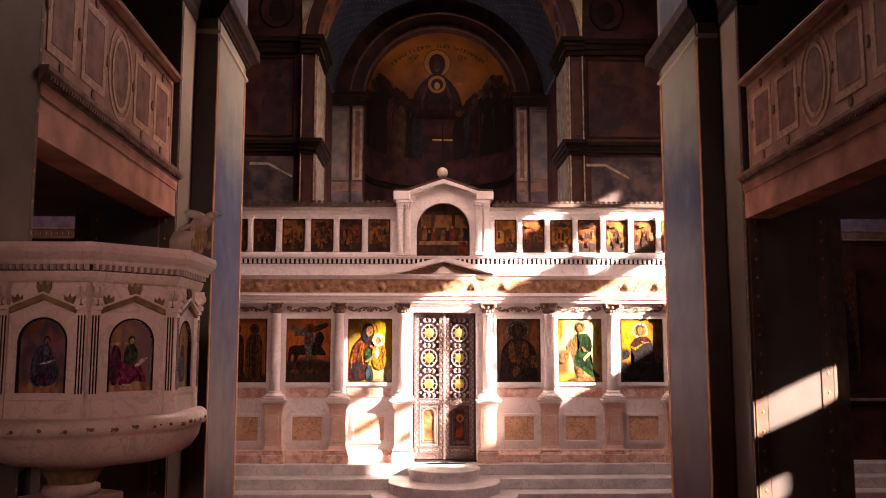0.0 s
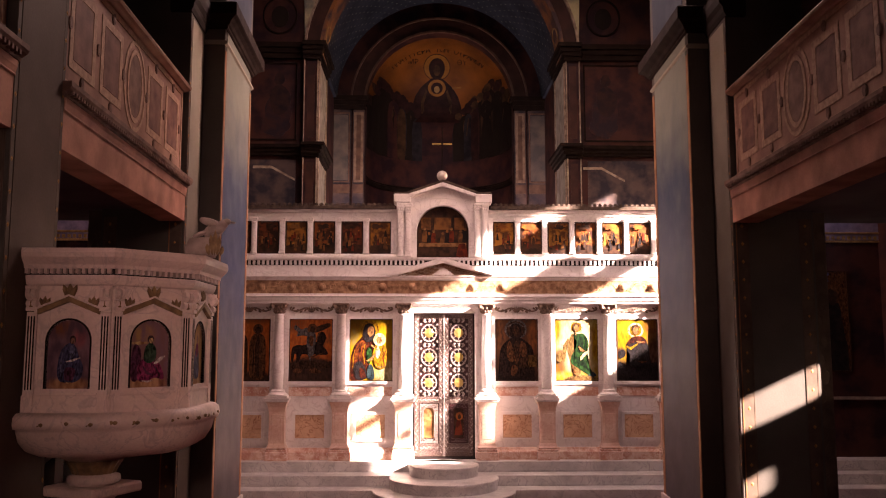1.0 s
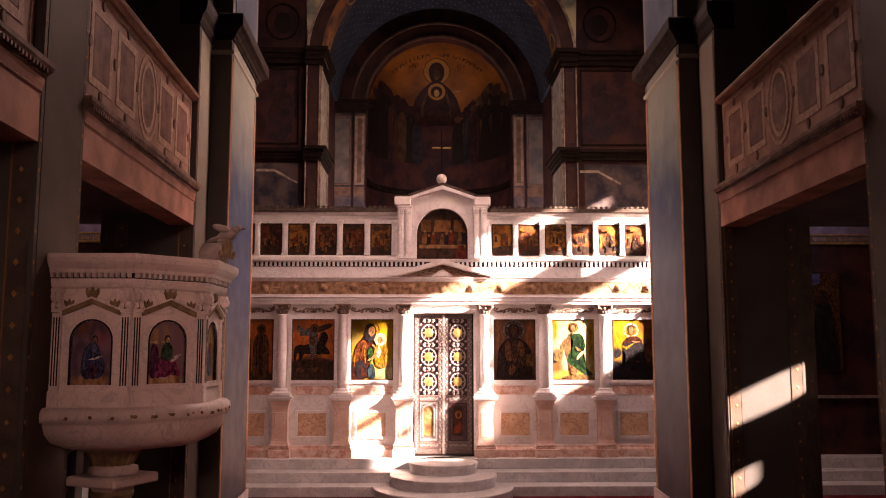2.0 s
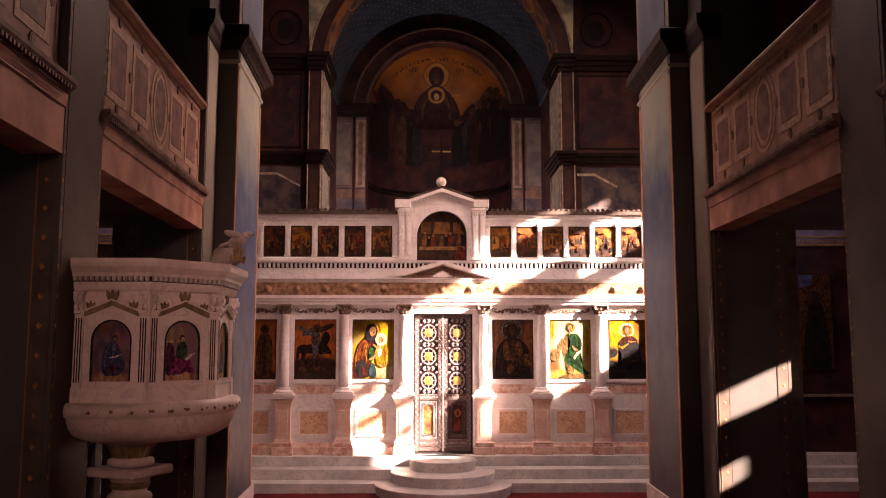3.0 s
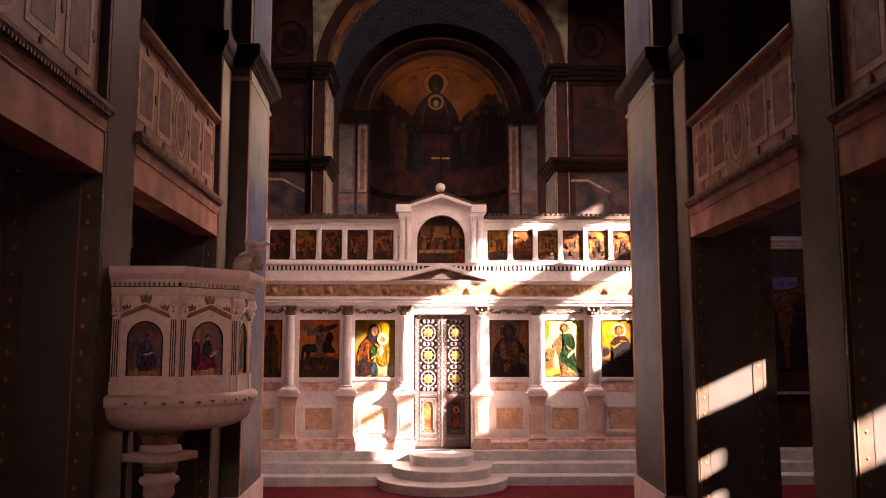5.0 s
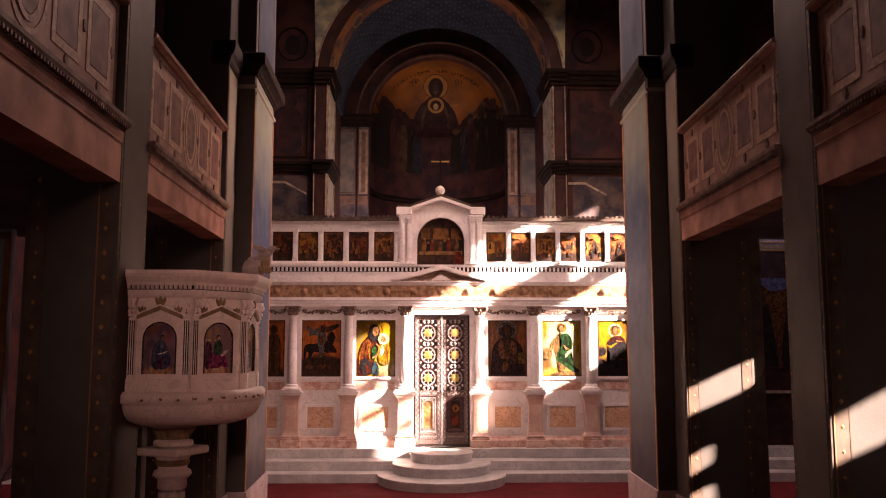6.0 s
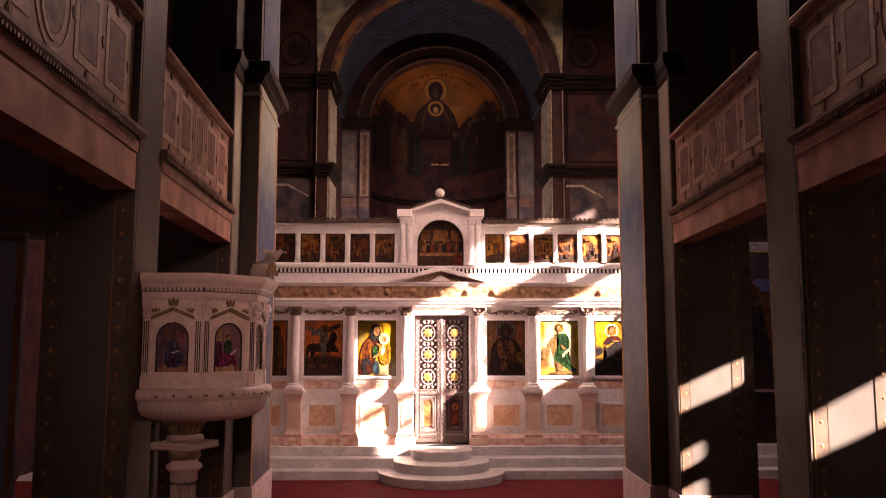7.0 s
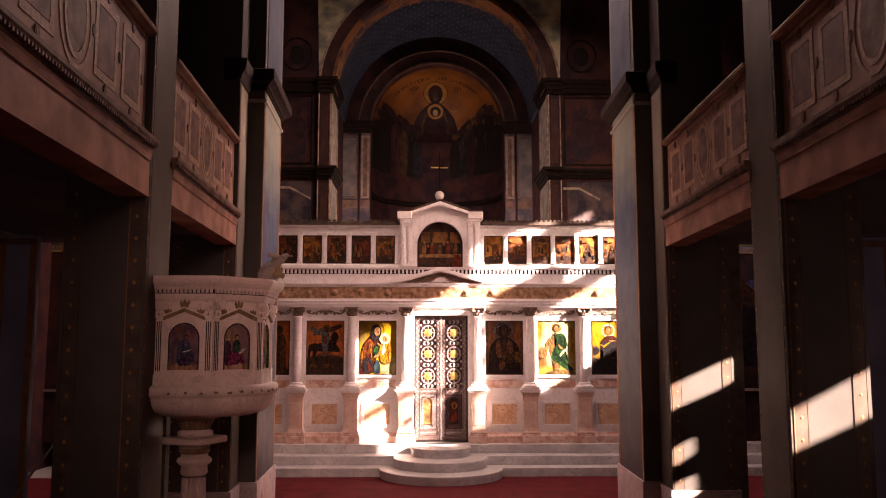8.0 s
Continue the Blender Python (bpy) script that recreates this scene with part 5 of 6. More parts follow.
AMBER_GROUND = painting("amber_icon_paint", (AMBER, AMBER2), [(0.5, 0.0, 0.8, 0.16, 0.3, DARK, DARK2), (0.5, 1.0, 0.7, 0.08, 0.6, BROWN, AMBER2)], 0.05, 1)
HORSE_GROUND = painting("horse_icon_paint", (AMBER, AMBER2), [(0.5, 0.02, 0.85, 0.36, 0.12, DARK, DARK2), (0.12, 0.92, 0.25, 0.12, 0.5, BROWN, AMBER2), (0.85, 0.66, 0.14, 0.1, 0.5, AMBER, BROWN)], 0.06, 3)
MOTHER_GROUND = painting("mother_icon_paint", (YEL, (0.17, 0.10, 0.004)), [(0.08, 0.95, 0.30, 0.20, 0.6, (0.05, 0.028, 0.003), YEL2), (0.9, 0.95, 0.35, 0.10, 0.6, YEL2, YEL), (0.86, 0.10, 0.26, 0.20, 0.5, (0.26, 0.22, 0.13), GLOW2), (0.10, 0.70, 0.10, 0.12, 0.5, GLOW2, YEL)], 0.05, 4)
DARK_GROUND = painting("dark_icon_paint", (DARK, BROWN2), [(0.90, 0.72, 0.14, 0.25, 0.5, (0.17, 0.06, 0.02), BROWN2), (0.10, 0.72, 0.14, 0.28, 0.5, BROWN, DARK), (0.5, 0.05, 0.6, 0.15, 0.5, DARK2, DARK)], 0.05, 5)
GREEN_GROUND = painting("green_cloak_icon_paint", ((0.17, 0.145, 0.055), YEL), [(0.5, 0.55, 0.42, 0.5, 0.4, (0.24, 0.22, 0.13), GLOW), (0.06, 0.20, 0.20, 0.26, 0.5, SKIN2, YEL2), (0.14, 0.42, 0.12, 0.10, 0.5, SKIN2, SKIN), (0.95, 0.60, 0.10, 0.35, 0.5, YEL, YEL2), (0.5, 0.05, 0.6, 0.10, 0.4, GLOW2, YEL), (0.04, 0.85, 0.10, 0.2, 0.5, YEL2, YEL)], 0.05, 6)
CLOAK_GROUND = painting("black_cloak_icon_paint", (YEL, (0.11, 0.055, 0.003)), [(0.95, 0.9, 0.30, 0.16, 0.5, RED, YEL2), (0.92, 0.35, 0.22, 0.45, 0.4, RED2, DARK), (0.10, 0.46, 0.16, 0.07, 0.5, DARK2, RED2), (0.12, 0.12, 0.3, 0.22, 0.4, DARK2, RED2), (0.25, 0.85, 0.2, 0.1, 0.5, (0.20, 0.13, 0.01), YEL)], 0.05, 7)
HORSE = [
    ("painted_wing", C["iron"], curve((0.50, 0.80), (0.40, 0.86), (0.28, 0.83), (0.14, 0.90), (0.10, 0.84), (0.20, 0.78), (0.16, 0.72), (0.32, 0.73), (0.46, 0.72))), ("painted_wing", C["soil"], curve((0.58, 0.84), (0.72, 0.90), (0.92, 0.93), (0.94, 0.88), (0.82, 0.83), (0.72, 0.80), (0.60, 0.78))),
    ("painted_horse", C["coal"], curve((0.12, 0.44), (0.10, 0.54), (0.22, 0.58), (0.42, 0.55), (0.60, 0.58), (0.66, 0.72), (0.72, 0.79), (0.80, 0.78), (0.86, 0.70), (0.83, 0.66), (0.76, 0.69), (0.76, 0.56), (0.84, 0.52), (0.90, 0.44), (0.84, 0.42), (0.76, 0.48), (0.64, 0.44), (0.46, 0.42), (0.30, 0.43), (0.22, 0.30), (0.16, 0.30), (0.19, 0.42))),
    ("painted_tail", C["coal"], curve((0.14, 0.56), (0.06, 0.52), (0.04, 0.36), (0.08, 0.30), (0.12, 0.42))), ("painted_mane", C["earth"], stroke((0.62, 0.66), (0.68, 0.76), (0.76, 0.80), w=0.016)), ("painted_harness", C["earth"], stroke((0.66, 0.62), (0.74, 0.60), w=0.012)),
    ("painted_halo", C["earth"], ring_line(0.53, 0.84, 0.115, 0.082)), ("painted_cloak", C["iron"], curve((0.46, 0.78), (0.40, 0.66), (0.42, 0.50), (0.48, 0.40), (0.56, 0.42), (0.60, 0.56), (0.62, 0.70), (0.58, 0.78))), ("painted_fold", C["earth"], curve((0.48, 0.72), (0.46, 0.60), (0.54, 0.56), (0.56, 0.70))), ("painted_leg", C["iron"], stroke((0.50, 0.52), (0.46, 0.42), (0.50, 0.33), w=0.03)), ("painted_shape", C["soil"], ring_line(0.53, 0.83, 0.055, 0.05)),
    ("painted_spear", C["earth"], stroke((0.30, 0.36), (0.58, 0.40), (0.86, 0.47), w=0.010)), ("painted_rock", C["soil"], curve((0.02, 0.20), (0.20, 0.30), (0.46, 0.33), (0.80, 0.28), (0.98, 0.32), (0.98, 0.22), (0.5, 0.20))), ("painted_shape", C["earth"], curve((0.10, 0.17), (0.20, 0.20), (0.30, 0.17), (0.26, 0.13), (0.14, 0.13))), ("painted_shape", C["earth"], curve((0.46, 0.16), (0.56, 0.22), (0.66, 0.19), (0.76, 0.14), (0.60, 0.12)))]
MOTHER = [
    ("painted_halo", C["gold"], ring_line(0.47, 0.825, 0.22, 0.155)), ("painted_cloak", C["maroon"], curve((0.34, 0.74), (0.22, 0.66), (0.10, 0.55), (0.03, 0.36), (0.02, 0.10), (0.05, 0.01), (0.30, 0.01), (0.44, 0.18), (0.50, 0.40), (0.60, 0.52), (0.57, 0.66), (0.50, 0.72))),
    ("painted_cloak", C["rust"], curve((0.30, 0.66), (0.18, 0.58), (0.08, 0.44), (0.06, 0.30), (0.20, 0.34), (0.34, 0.44), (0.40, 0.56))), ("painted_fold", C["maroon"], stroke((0.30, 0.62), (0.22, 0.48), (0.20, 0.32), w=0.02)), ("painted_fold", C["gold"], stroke((0.36, 0.60), (0.32, 0.44), (0.36, 0.26), w=0.014)), ("painted_fold", C["gold"], stroke((0.12, 0.50), (0.09, 0.36), (0.08, 0.2), w=0.010)),
    ("painted_fold", C["night"], curve((0.10, 0.24), (0.24, 0.32), (0.36, 0.22), (0.42, 0.06), (0.26, 0.02), (0.14, 0.06))), ("painted_fold", C["maroon"], curve((0.24, 0.20), (0.34, 0.18), (0.38, 0.06), (0.26, 0.05))), ("painted_hood", C["night"], curve((0.46, 0.93), (0.36, 0.90), (0.31, 0.80), (0.32, 0.70), (0.40, 0.63), (0.52, 0.64), (0.58, 0.72), (0.60, 0.82), (0.55, 0.90))),
    ("painted_shape", C["skin"], curve((0.47, 0.88), (0.41, 0.83), (0.42, 0.76), (0.48, 0.71), (0.54, 0.74), (0.57, 0.81), (0.54, 0.87))), ("painted_fold", C["leaf"], curve((0.42, 0.52), (0.40, 0.38), (0.46, 0.28), (0.52, 0.38), (0.50, 0.52))), ("painted_fold", C["sea"], curve((0.44, 0.24), (0.42, 0.06), (0.56, 0.02), (0.58, 0.14), (0.52, 0.26))),
    ("painted_child", C["gold"], curve((0.64, 0.60), (0.56, 0.48), (0.56, 0.34), (0.62, 0.22), (0.80, 0.20), (0.88, 0.34), (0.88, 0.48), (0.78, 0.60))), ("painted_child", C["pale"], curve((0.66, 0.56), (0.60, 0.44), (0.66, 0.36), (0.72, 0.46))), ("painted_fold", C["rust"], stroke((0.86, 0.50), (0.78, 0.38), (0.82, 0.24), w=0.022)), ("painted_fold", C["sand"], stroke((0.62, 0.24), (0.72, 0.22), (0.86, 0.24), w=0.014)),
    ("painted_halo", C["pale"], ring_line(0.70, 0.665, 0.145, 0.105)), ("painted_shape", C["skin"], ring_line(0.69, 0.655, 0.068, 0.055)), ("painted_arm", C["skin"], stroke((0.40, 0.32), (0.52, 0.36), (0.62, 0.44), w=0.026)), ("painted_arm", C["skin"], stroke((0.60, 0.52), (0.54, 0.56), (0.50, 0.58), w=0.018))]
TEACHER = [
    ("painted_halo", C["iron"], ring_line(0.48, 0.83, 0.27, 0.165)), ("painted_halo", C["soil"], ring_line(0.48, 0.83, 0.225, 0.135)), ("painted_rays", C["iron"], stroke((0.28, 0.87), (0.36, 0.90), (0.48, 0.93), (0.60, 0.90), (0.68, 0.87), w=0.014)),
    ("painted_cloak", C["coal"], curve((0.40, 0.70), (0.22, 0.62), (0.10, 0.48), (0.06, 0.10), (0.10, 0.01), (0.88, 0.01), (0.92, 0.14), (0.90, 0.48), (0.76, 0.62), (0.56, 0.70))), ("painted_fold", C["earth"], curve((0.34, 0.64), (0.26, 0.54), (0.28, 0.36), (0.40, 0.30), (0.44, 0.44))), ("painted_fold", C["earth"], curve((0.62, 0.64), (0.74, 0.55), (0.72, 0.38), (0.62, 0.40), (0.56, 0.52))),
    ("painted_fold", C["soil"], curve((0.44, 0.62), (0.42, 0.40), (0.50, 0.24), (0.56, 0.42), (0.54, 0.62))), ("painted_fold", C["earth"], stroke((0.30, 0.62), (0.42, 0.42), (0.50, 0.28), w=0.014)), ("painted_fold", C["earth"], stroke((0.68, 0.62), (0.58, 0.46), (0.54, 0.32), w=0.012)), ("painted_hair", C["coal"], curve((0.48, 0.93), (0.36, 0.89), (0.34, 0.78), (0.38, 0.70), (0.58, 0.70), (0.62, 0.78), (0.60, 0.89))),
    ("painted_shape", C["soil"], ring_line(0.48, 0.81, 0.085, 0.085)), ("painted_shape", C["earth"], stroke((0.44, 0.84), (0.48, 0.80), (0.47, 0.76), w=0.022)), ("painted_book", C["sand"], [(0.78, 0.22), (0.98, 0.23), (0.98, 0.42), (0.76, 0.41)]), ("painted_book", C["soil"], [(0.55, 0.20), (0.77, 0.22), (0.755, 0.41), (0.58, 0.36)]), ("painted_arm", C["earth"], curve((0.36, 0.20), (0.42, 0.26), (0.52, 0.20), (0.44, 0.08), (0.36, 0.10)))]
GREEN_CLOAK = [
    ("painted_wing", C["sand"], stroke((0.20, 0.30), (0.24, 0.55), (0.32, 0.68), w=0.05)), ("painted_halo", C["pale"], ring_line(0.50, 0.865, 0.155, 0.105)), ("painted_halo", C["gold"], ring_line(0.50, 0.865, 0.125, 0.082)), ("painted_cloak", C["sand"], curve((0.42, 0.76), (0.34, 0.66), (0.30, 0.48), (0.36, 0.30), (0.40, 0.12), (0.56, 0.08), (0.60, 0.30), (0.56, 0.60))),
    ("painted_cloak", C["leaf"], curve((0.46, 0.77), (0.54, 0.76), (0.66, 0.76), (0.75, 0.68), (0.78, 0.55), (0.72, 0.46), (0.74, 0.32), (0.84, 0.16), (0.95, 0.08), (0.82, 0.08), (0.62, 0.16), (0.50, 0.22), (0.38, 0.28), (0.38, 0.40), (0.48, 0.52), (0.50, 0.64), (0.44, 0.70))),
    ("painted_fold", C["moss"], curve((0.56, 0.70), (0.54, 0.54), (0.58, 0.46), (0.66, 0.56), (0.64, 0.70))), ("painted_fold", C["moss"], stroke((0.46, 0.40), (0.56, 0.30), (0.74, 0.20), w=0.03)), ("painted_fold", C["moss"], stroke((0.62, 0.44), (0.66, 0.30), (0.78, 0.16), w=0.022)), ("painted_fold", C["moss"], stroke((0.72, 0.66), (0.70, 0.54), (0.66, 0.46), w=0.018)), ("painted_fold", C["sea"], curve((0.76, 0.10), (0.88, 0.14), (0.94, 0.08), (0.80, 0.06))),
    ("painted_fold", C["rust"], stroke((0.40, 0.26), (0.42, 0.16), (0.50, 0.10), w=0.014)), ("painted_arm", C["skin"], stroke((0.54, 0.56), (0.60, 0.50), (0.68, 0.48), w=0.026)), ("painted_scroll", C["pale"], curve((0.58, 0.38), (0.70, 0.47), (0.77, 0.46), (0.66, 0.38), (0.60, 0.33))), ("painted_hair", C["soil"], ring_line(0.50, 0.865, 0.075, 0.068)), ("painted_shape", C["skin"], ring_line(0.505, 0.850, 0.052, 0.055)), ("painted_neck", C["skin"], stroke((0.50, 0.80), (0.48, 0.74), w=0.028)),
    ("painted_foot", C["skin"], stroke((0.44, 0.12), (0.52, 0.09), (0.60, 0.10), w=0.022)), ("painted_ground", C["sand"], curve((0.30, 0.06), (0.60, 0.09), (0.96, 0.05), (0.96, 0.02), (0.34, 0.02))), ("painted_bush", C["sand"], curve((0.03, 0.36), (0.10, 0.46), (0.20, 0.42), (0.22, 0.34), (0.10, 0.30)))]
BLACK_CLOAK = [
    ("painted_halo", C["pale"], ring_line(0.47, 0.815, 0.20, 0.125)), ("painted_halo", C["gold"], ring_line(0.47, 0.815, 0.145, 0.092)), ("painted_cloak", C["night"], curve((0.38, 0.70), (0.28, 0.62), (0.24, 0.50), (0.32, 0.40), (0.26, 0.20), (0.24, 0.02), (0.90, 0.02), (0.82, 0.24), (0.80, 0.46), (0.74, 0.62), (0.60, 0.70))),
    ("painted_cloak", C["maroon"], curve((0.38, 0.70), (0.26, 0.62), (0.24, 0.56), (0.44, 0.62), (0.66, 0.60), (0.74, 0.64), (0.60, 0.72))), ("painted_fold", C["rust"], stroke((0.50, 0.32), (0.60, 0.30), (0.74, 0.31), w=0.010)), ("painted_arm", C["gold"], stroke((0.22, 0.56), (0.34, 0.52), (0.52, 0.60), w=0.026)), ("painted_arm", C["skin"], stroke((0.48, 0.64), (0.56, 0.62), (0.68, 0.63), w=0.016)), ("painted_hair", C["soil"], ring_line(0.47, 0.845, 0.085, 0.062)), ("painted_shape", C["skin"], ring_line(0.475, 0.815, 0.068, 0.065)),
    ("painted_neck", C["skin"], stroke((0.48, 0.76), (0.48, 0.71), w=0.03)), ("painted_bush", C["night"], curve((0.03, 0.44), (0.12, 0.50), (0.20, 0.46), (0.16, 0.38), (0.05, 0.36))), ("painted_ground", C["night"], curve((0.02, 0.30), (0.2, 0.24), (0.6, 0.2), (0.98, 0.3), (0.98, 0.02), (0.02, 0.02)))]
ART = [(AMBER_GROUND, saint(0.5, 0.26, "soil", "earth")), (AMBER_GROUND, saint(0.30, 0.18, "soil", "coal") + saint(0.72, 0.19, "earth", "soil")), (HORSE_GROUND, HORSE), (MOTHER_GROUND, MOTHER), (DARK_GROUND, TEACHER), (GREEN_GROUND, GREEN_CLOAK), (CLOAK_GROUND, BLACK_CLOAK), (AMBER_GROUND, saint(0.5, 0.26, "coal", "soil"))]
ZI0, ZI1, YI = 1.93, 3.055, 15.055
WORDING = ["dim amber icon in the marble screen", "amber icon with two dark standing shapes", "orange and black icon with a dark horse shape", "bright yellow icon with red and teal cloaks", "dark brown icon with a pale book shape", "pale yellow icon with a green cloak", "yellow and black icon with a dark cloak", "dim amber icon in the marble screen"]
for cx, w, (ground, shapes), text in zip(BAY_C, (0.76, 0.76, 0.78, 0.78, 0.76, 0.80, 0.74, 0.76), ART, WORDING):
    icon(cx, w, ZI0, ZI1, YI, ground, shapes, text, group="large icons")

random.seed(11)
GROUNDS = [paint("scene_ground_a", (0.20, 0.062, 0.018), (0.045, 0.018, 0.012), 9), paint("scene_ground_b", (0.13, 0.038, 0.016), (0.030, 0.014, 0.012), 8), paint("scene_ground_c", (0.30, 0.125, 0.025), (0.08, 0.030, 0.012), 8)]
for k, cx in enumerate(UPPER):
    tone = ["sepia", "umber", "umber", "red", "sepia", "black"]
    sh = [("painted_ground", "umber", [(0, 0), (1, 0), (1, 0.2 + 0.1 * random.random()), (0.5, 0.3), (0, 0.22)])]
    for j in range(13):
        u, v = random.uniform(0.10, 0.90), random.uniform(0.14, 0.62)
        sh.append(("painted_cloak", random.choice(tone), robe(u, v - 0.10, v + 0.10, 0.065, 0.03, j + k)))
        sh.append(("painted_shape", random.choice(["flesh", "sepia", "amber", "umber"]), blob(u, v + 0.13, 0.03, 0.024, j)))
    sh.append(("painted_shape", random.choice(["amber", "sepia", "umber"]), blob(random.uniform(0.3, 0.7), 0.85, 0.25, 0.08, k, rough=0.25)))
    icon(cx, 0.375, 4.275, 4.85, 15.075, GROUNDS[k % 3 if cx < 1 else 2 * (k % 2)], sh, "small brown and gold feast icon between marble colonnettes", "feast_icon", group="feast icons")

# arched painting in the middle of the upper tier
sup = thing("arched_painting", "dark arched painting of a table scene under the gable", "painting")
part("board", prism(bmesh.new(), [(AX - 0.482, 15.14, 4.2)] + [(x, 15.14, z) for x, z in arch_points(AX, 4.675, 0.482, 28)] + [(AX + 0.482, 15.14, 4.2)], (0, 0.03, 0)), P["umber"], sup)


def flat(parent, name, mat, pts, y):
    bm = bmesh.new()
    f = bm.faces.new([bm.verts.new((x, y, z)) for x, z in pts])
    bmesh.ops.triangulate(bm, faces=[f])
    return part(name, bm, mat, parent)


for k, (x0, x1) in enumerate(((-0.40, -0.22), (-0.16, 0.16), (0.22, 0.40))):
    flat(sup, "painted_window", P["sepia"], [(AX + x0, 4.72), (AX + x1, 4.72), (AX + x1, 4.95), (AX + x0, 4.95)], 15.137)
for k in range(11):
    x = AX - 0.42 + 0.084 * k
    z = 4.60 + 0.05 * math.sin(k * 2.1)
    flat(sup, "painted_cloak", P[("umber", "sepia", "black", "red")[k % 4]], robe(x, z - 0.16, z + 0.06, 0.055, 0.03, k), 15.134 - 0.0005 * k)
    flat(sup, "painted_shape", P["flesh" if k % 2 else "sepia"], blob(x, z + 0.09, 0.024, 0.03, k), 15.127)
flat(sup, "painted_table", P["flesh"], [(AX - 0.44, 4.40), (AX + 0.44, 4.40), (AX + 0.44, 4.47), (AX - 0.44, 4.47)], 15.124)
flat(sup, "painted_table", P["umber"], [(AX - 0.40, 4.24), (AX + 0.40, 4.24), (AX + 0.40, 4.40), (AX - 0.40, 4.40)], 15.124)
flat(sup, "painted_cloak", P["red"], robe(AX + 0.36, 4.21, 4.46, 0.11, 0.05, 3), 15.120)

# ---- royal doors ----
CARVED_SILVER = material("worn_carved_metal", (0.36, 0.30, 0.28), (0.035, 0.014, 0.015), 95.0, 0.38, metal=0.3, bump=0.8, fine=90, lo=0.46, hi=0.60)
DOOR_FRAME = material("dark_embossed_metal", (0.070, 0.036, 0.033), (0.19, 0.145, 0.13), 70.0, 0.4, metal=0.3, bump=1.0, fine=80, lo=0.48, hi=0.66)
doors = thing("royal_doors", "closed double doors of openwork carved metal with gold medallions", "door")
for s in (-1, 1):
    c0 = 0.366 + s * 0.272
    leaf_ob = part("leaf", boxes((c0 - 0.268, c0 + 0.268, 15.16, 15.19, 0.56, 3.155)), BRONZE, doors)
    part("stile_frame", frame_flat(bmesh.new(), c0 - 0.265, c0 + 0.265, 0.58, 3.15, 0.085, 15.115, 15.165), DOOR_FRAME, leaf_ob)
    carving = bmesh.new()
    for qx in (-0.224, 0.224):
        for k in range(46):
            tip = 0.7 if k % 2 else -0.7
            bmesh.ops.create_icosphere(carving, subdivisions=1, radius=1, matrix=Matrix.Translation((c0 + qx + 0.010 * (1 if k % 2 else -1), 15.114, 0.66 + 0.053 * k)) @ Matrix.Rotation(tip, 4, "Y") @ Matrix.Diagonal((0.011, 0.009, 0.034, 1)))
    for qz in (0.73, 1.58):
        for k in range(8):
            bmesh.ops.create_icosphere(carving, subdivisions=1, radius=1, matrix=Matrix.Translation((c0 - 0.15 + 0.043 * k, 15.116, qz)) @ Matrix.Rotation(0.8 if k % 2 else -0.8, 4, "Y") @ Matrix.Diagonal((0.010, 0.009, 0.034, 1)))
    tagged(part("carving", carving, CARVED_SILVER, leaf_ob), kind="stuff")
    for k in (0.040, 0.062):
        part("panel_ridge", frame_flat(bmesh.new(), c0 - 0.165 + k, c0 + 0.165 - k, 0.81 + k, 1.51 - k, 0.010, 15.132, 15.165), CARVED_SILVER if s < 0 else BRONZE, leaf_ob)
    part("lock_rail", boxes((c0 - 0.18, c0 + 0.18, 15.118, 15.165, 1.52, 1.64), bevel=0.008), DOOR_FRAME, leaf_ob)
    part("foot_rail", boxes((c0 - 0.18, c0 + 0.18, 15.118, 15.165, 0.665, 0.80), bevel=0.008), DOOR_FRAME, leaf_ob)
    part("panel_frame", frame_flat(bmesh.new(), c0 - 0.165, c0 + 0.165, 0.81, 1.51, 0.03, 15.125, 15.165), CARVED_SILVER if s < 0 else BRONZE, leaf_ob)
    arch_in = [(c0 - 0.095, 0.90)] + arch_points(c0, 1.36, 0.095, 10) + [(c0 + 0.095, 0.90)]
    arch_out = [(c0 - 0.12, 0.90)] + arch_points(c0, 1.36, 0.12, 10) + [(c0 + 0.12, 0.90)]
    part("panel_arch", band(bmesh.new(), arch_in, arch_out, 15.125, 15.165), CARVED_SILVER if s < 0 else BRONZE, leaf_ob)
    plate = part("icon_plate", prism(bmesh.new(), [(x, 15.15, z) for x, z in arch_in], (0, 0.01, 0)), P["flesh"] if s < 0 else P["umber"], leaf_ob)
    flat(leaf_ob, "painted_cloak", P["sepia"] if s < 0 else P["red"], robe(c0, 0.95, 1.22, 0.07, 0.03, 2), 15.147)
    flat(leaf_ob, "painted_halo", P["flesh"] if s < 0 else P["amber"], blob(c0 + 0.01, 1.29, 0.065, 0.075, 3, rough=0.02), 15.145)
    flat(leaf_ob, "painted_shape", P["flesh"] if s < 0 else P["umber"], blob(c0 + 0.012, 1.28, 0.03, 0.042, 3), 15.143)
    for zc in (2.80, 2.355, 1.895):
        ring = ring_flat(bmesh.new(), c0, zc, 0.150, 0.165, 0.028, 15.122, 15.15, 24)
        for k in range(8):
            a = math.pi * k / 4
            q = (c0 + 0.10 * math.cos(a), 15.135, zc + 0.108 * math.sin(a))
            bmesh.ops.create_icosphere(ring, subdivisions=1, radius=1, matrix=Matrix.Translation(q) @ Matrix.Rotation(-a, 4, "Y") @ Matrix.Diagonal((0.03, 0.012, 0.010, 1)))
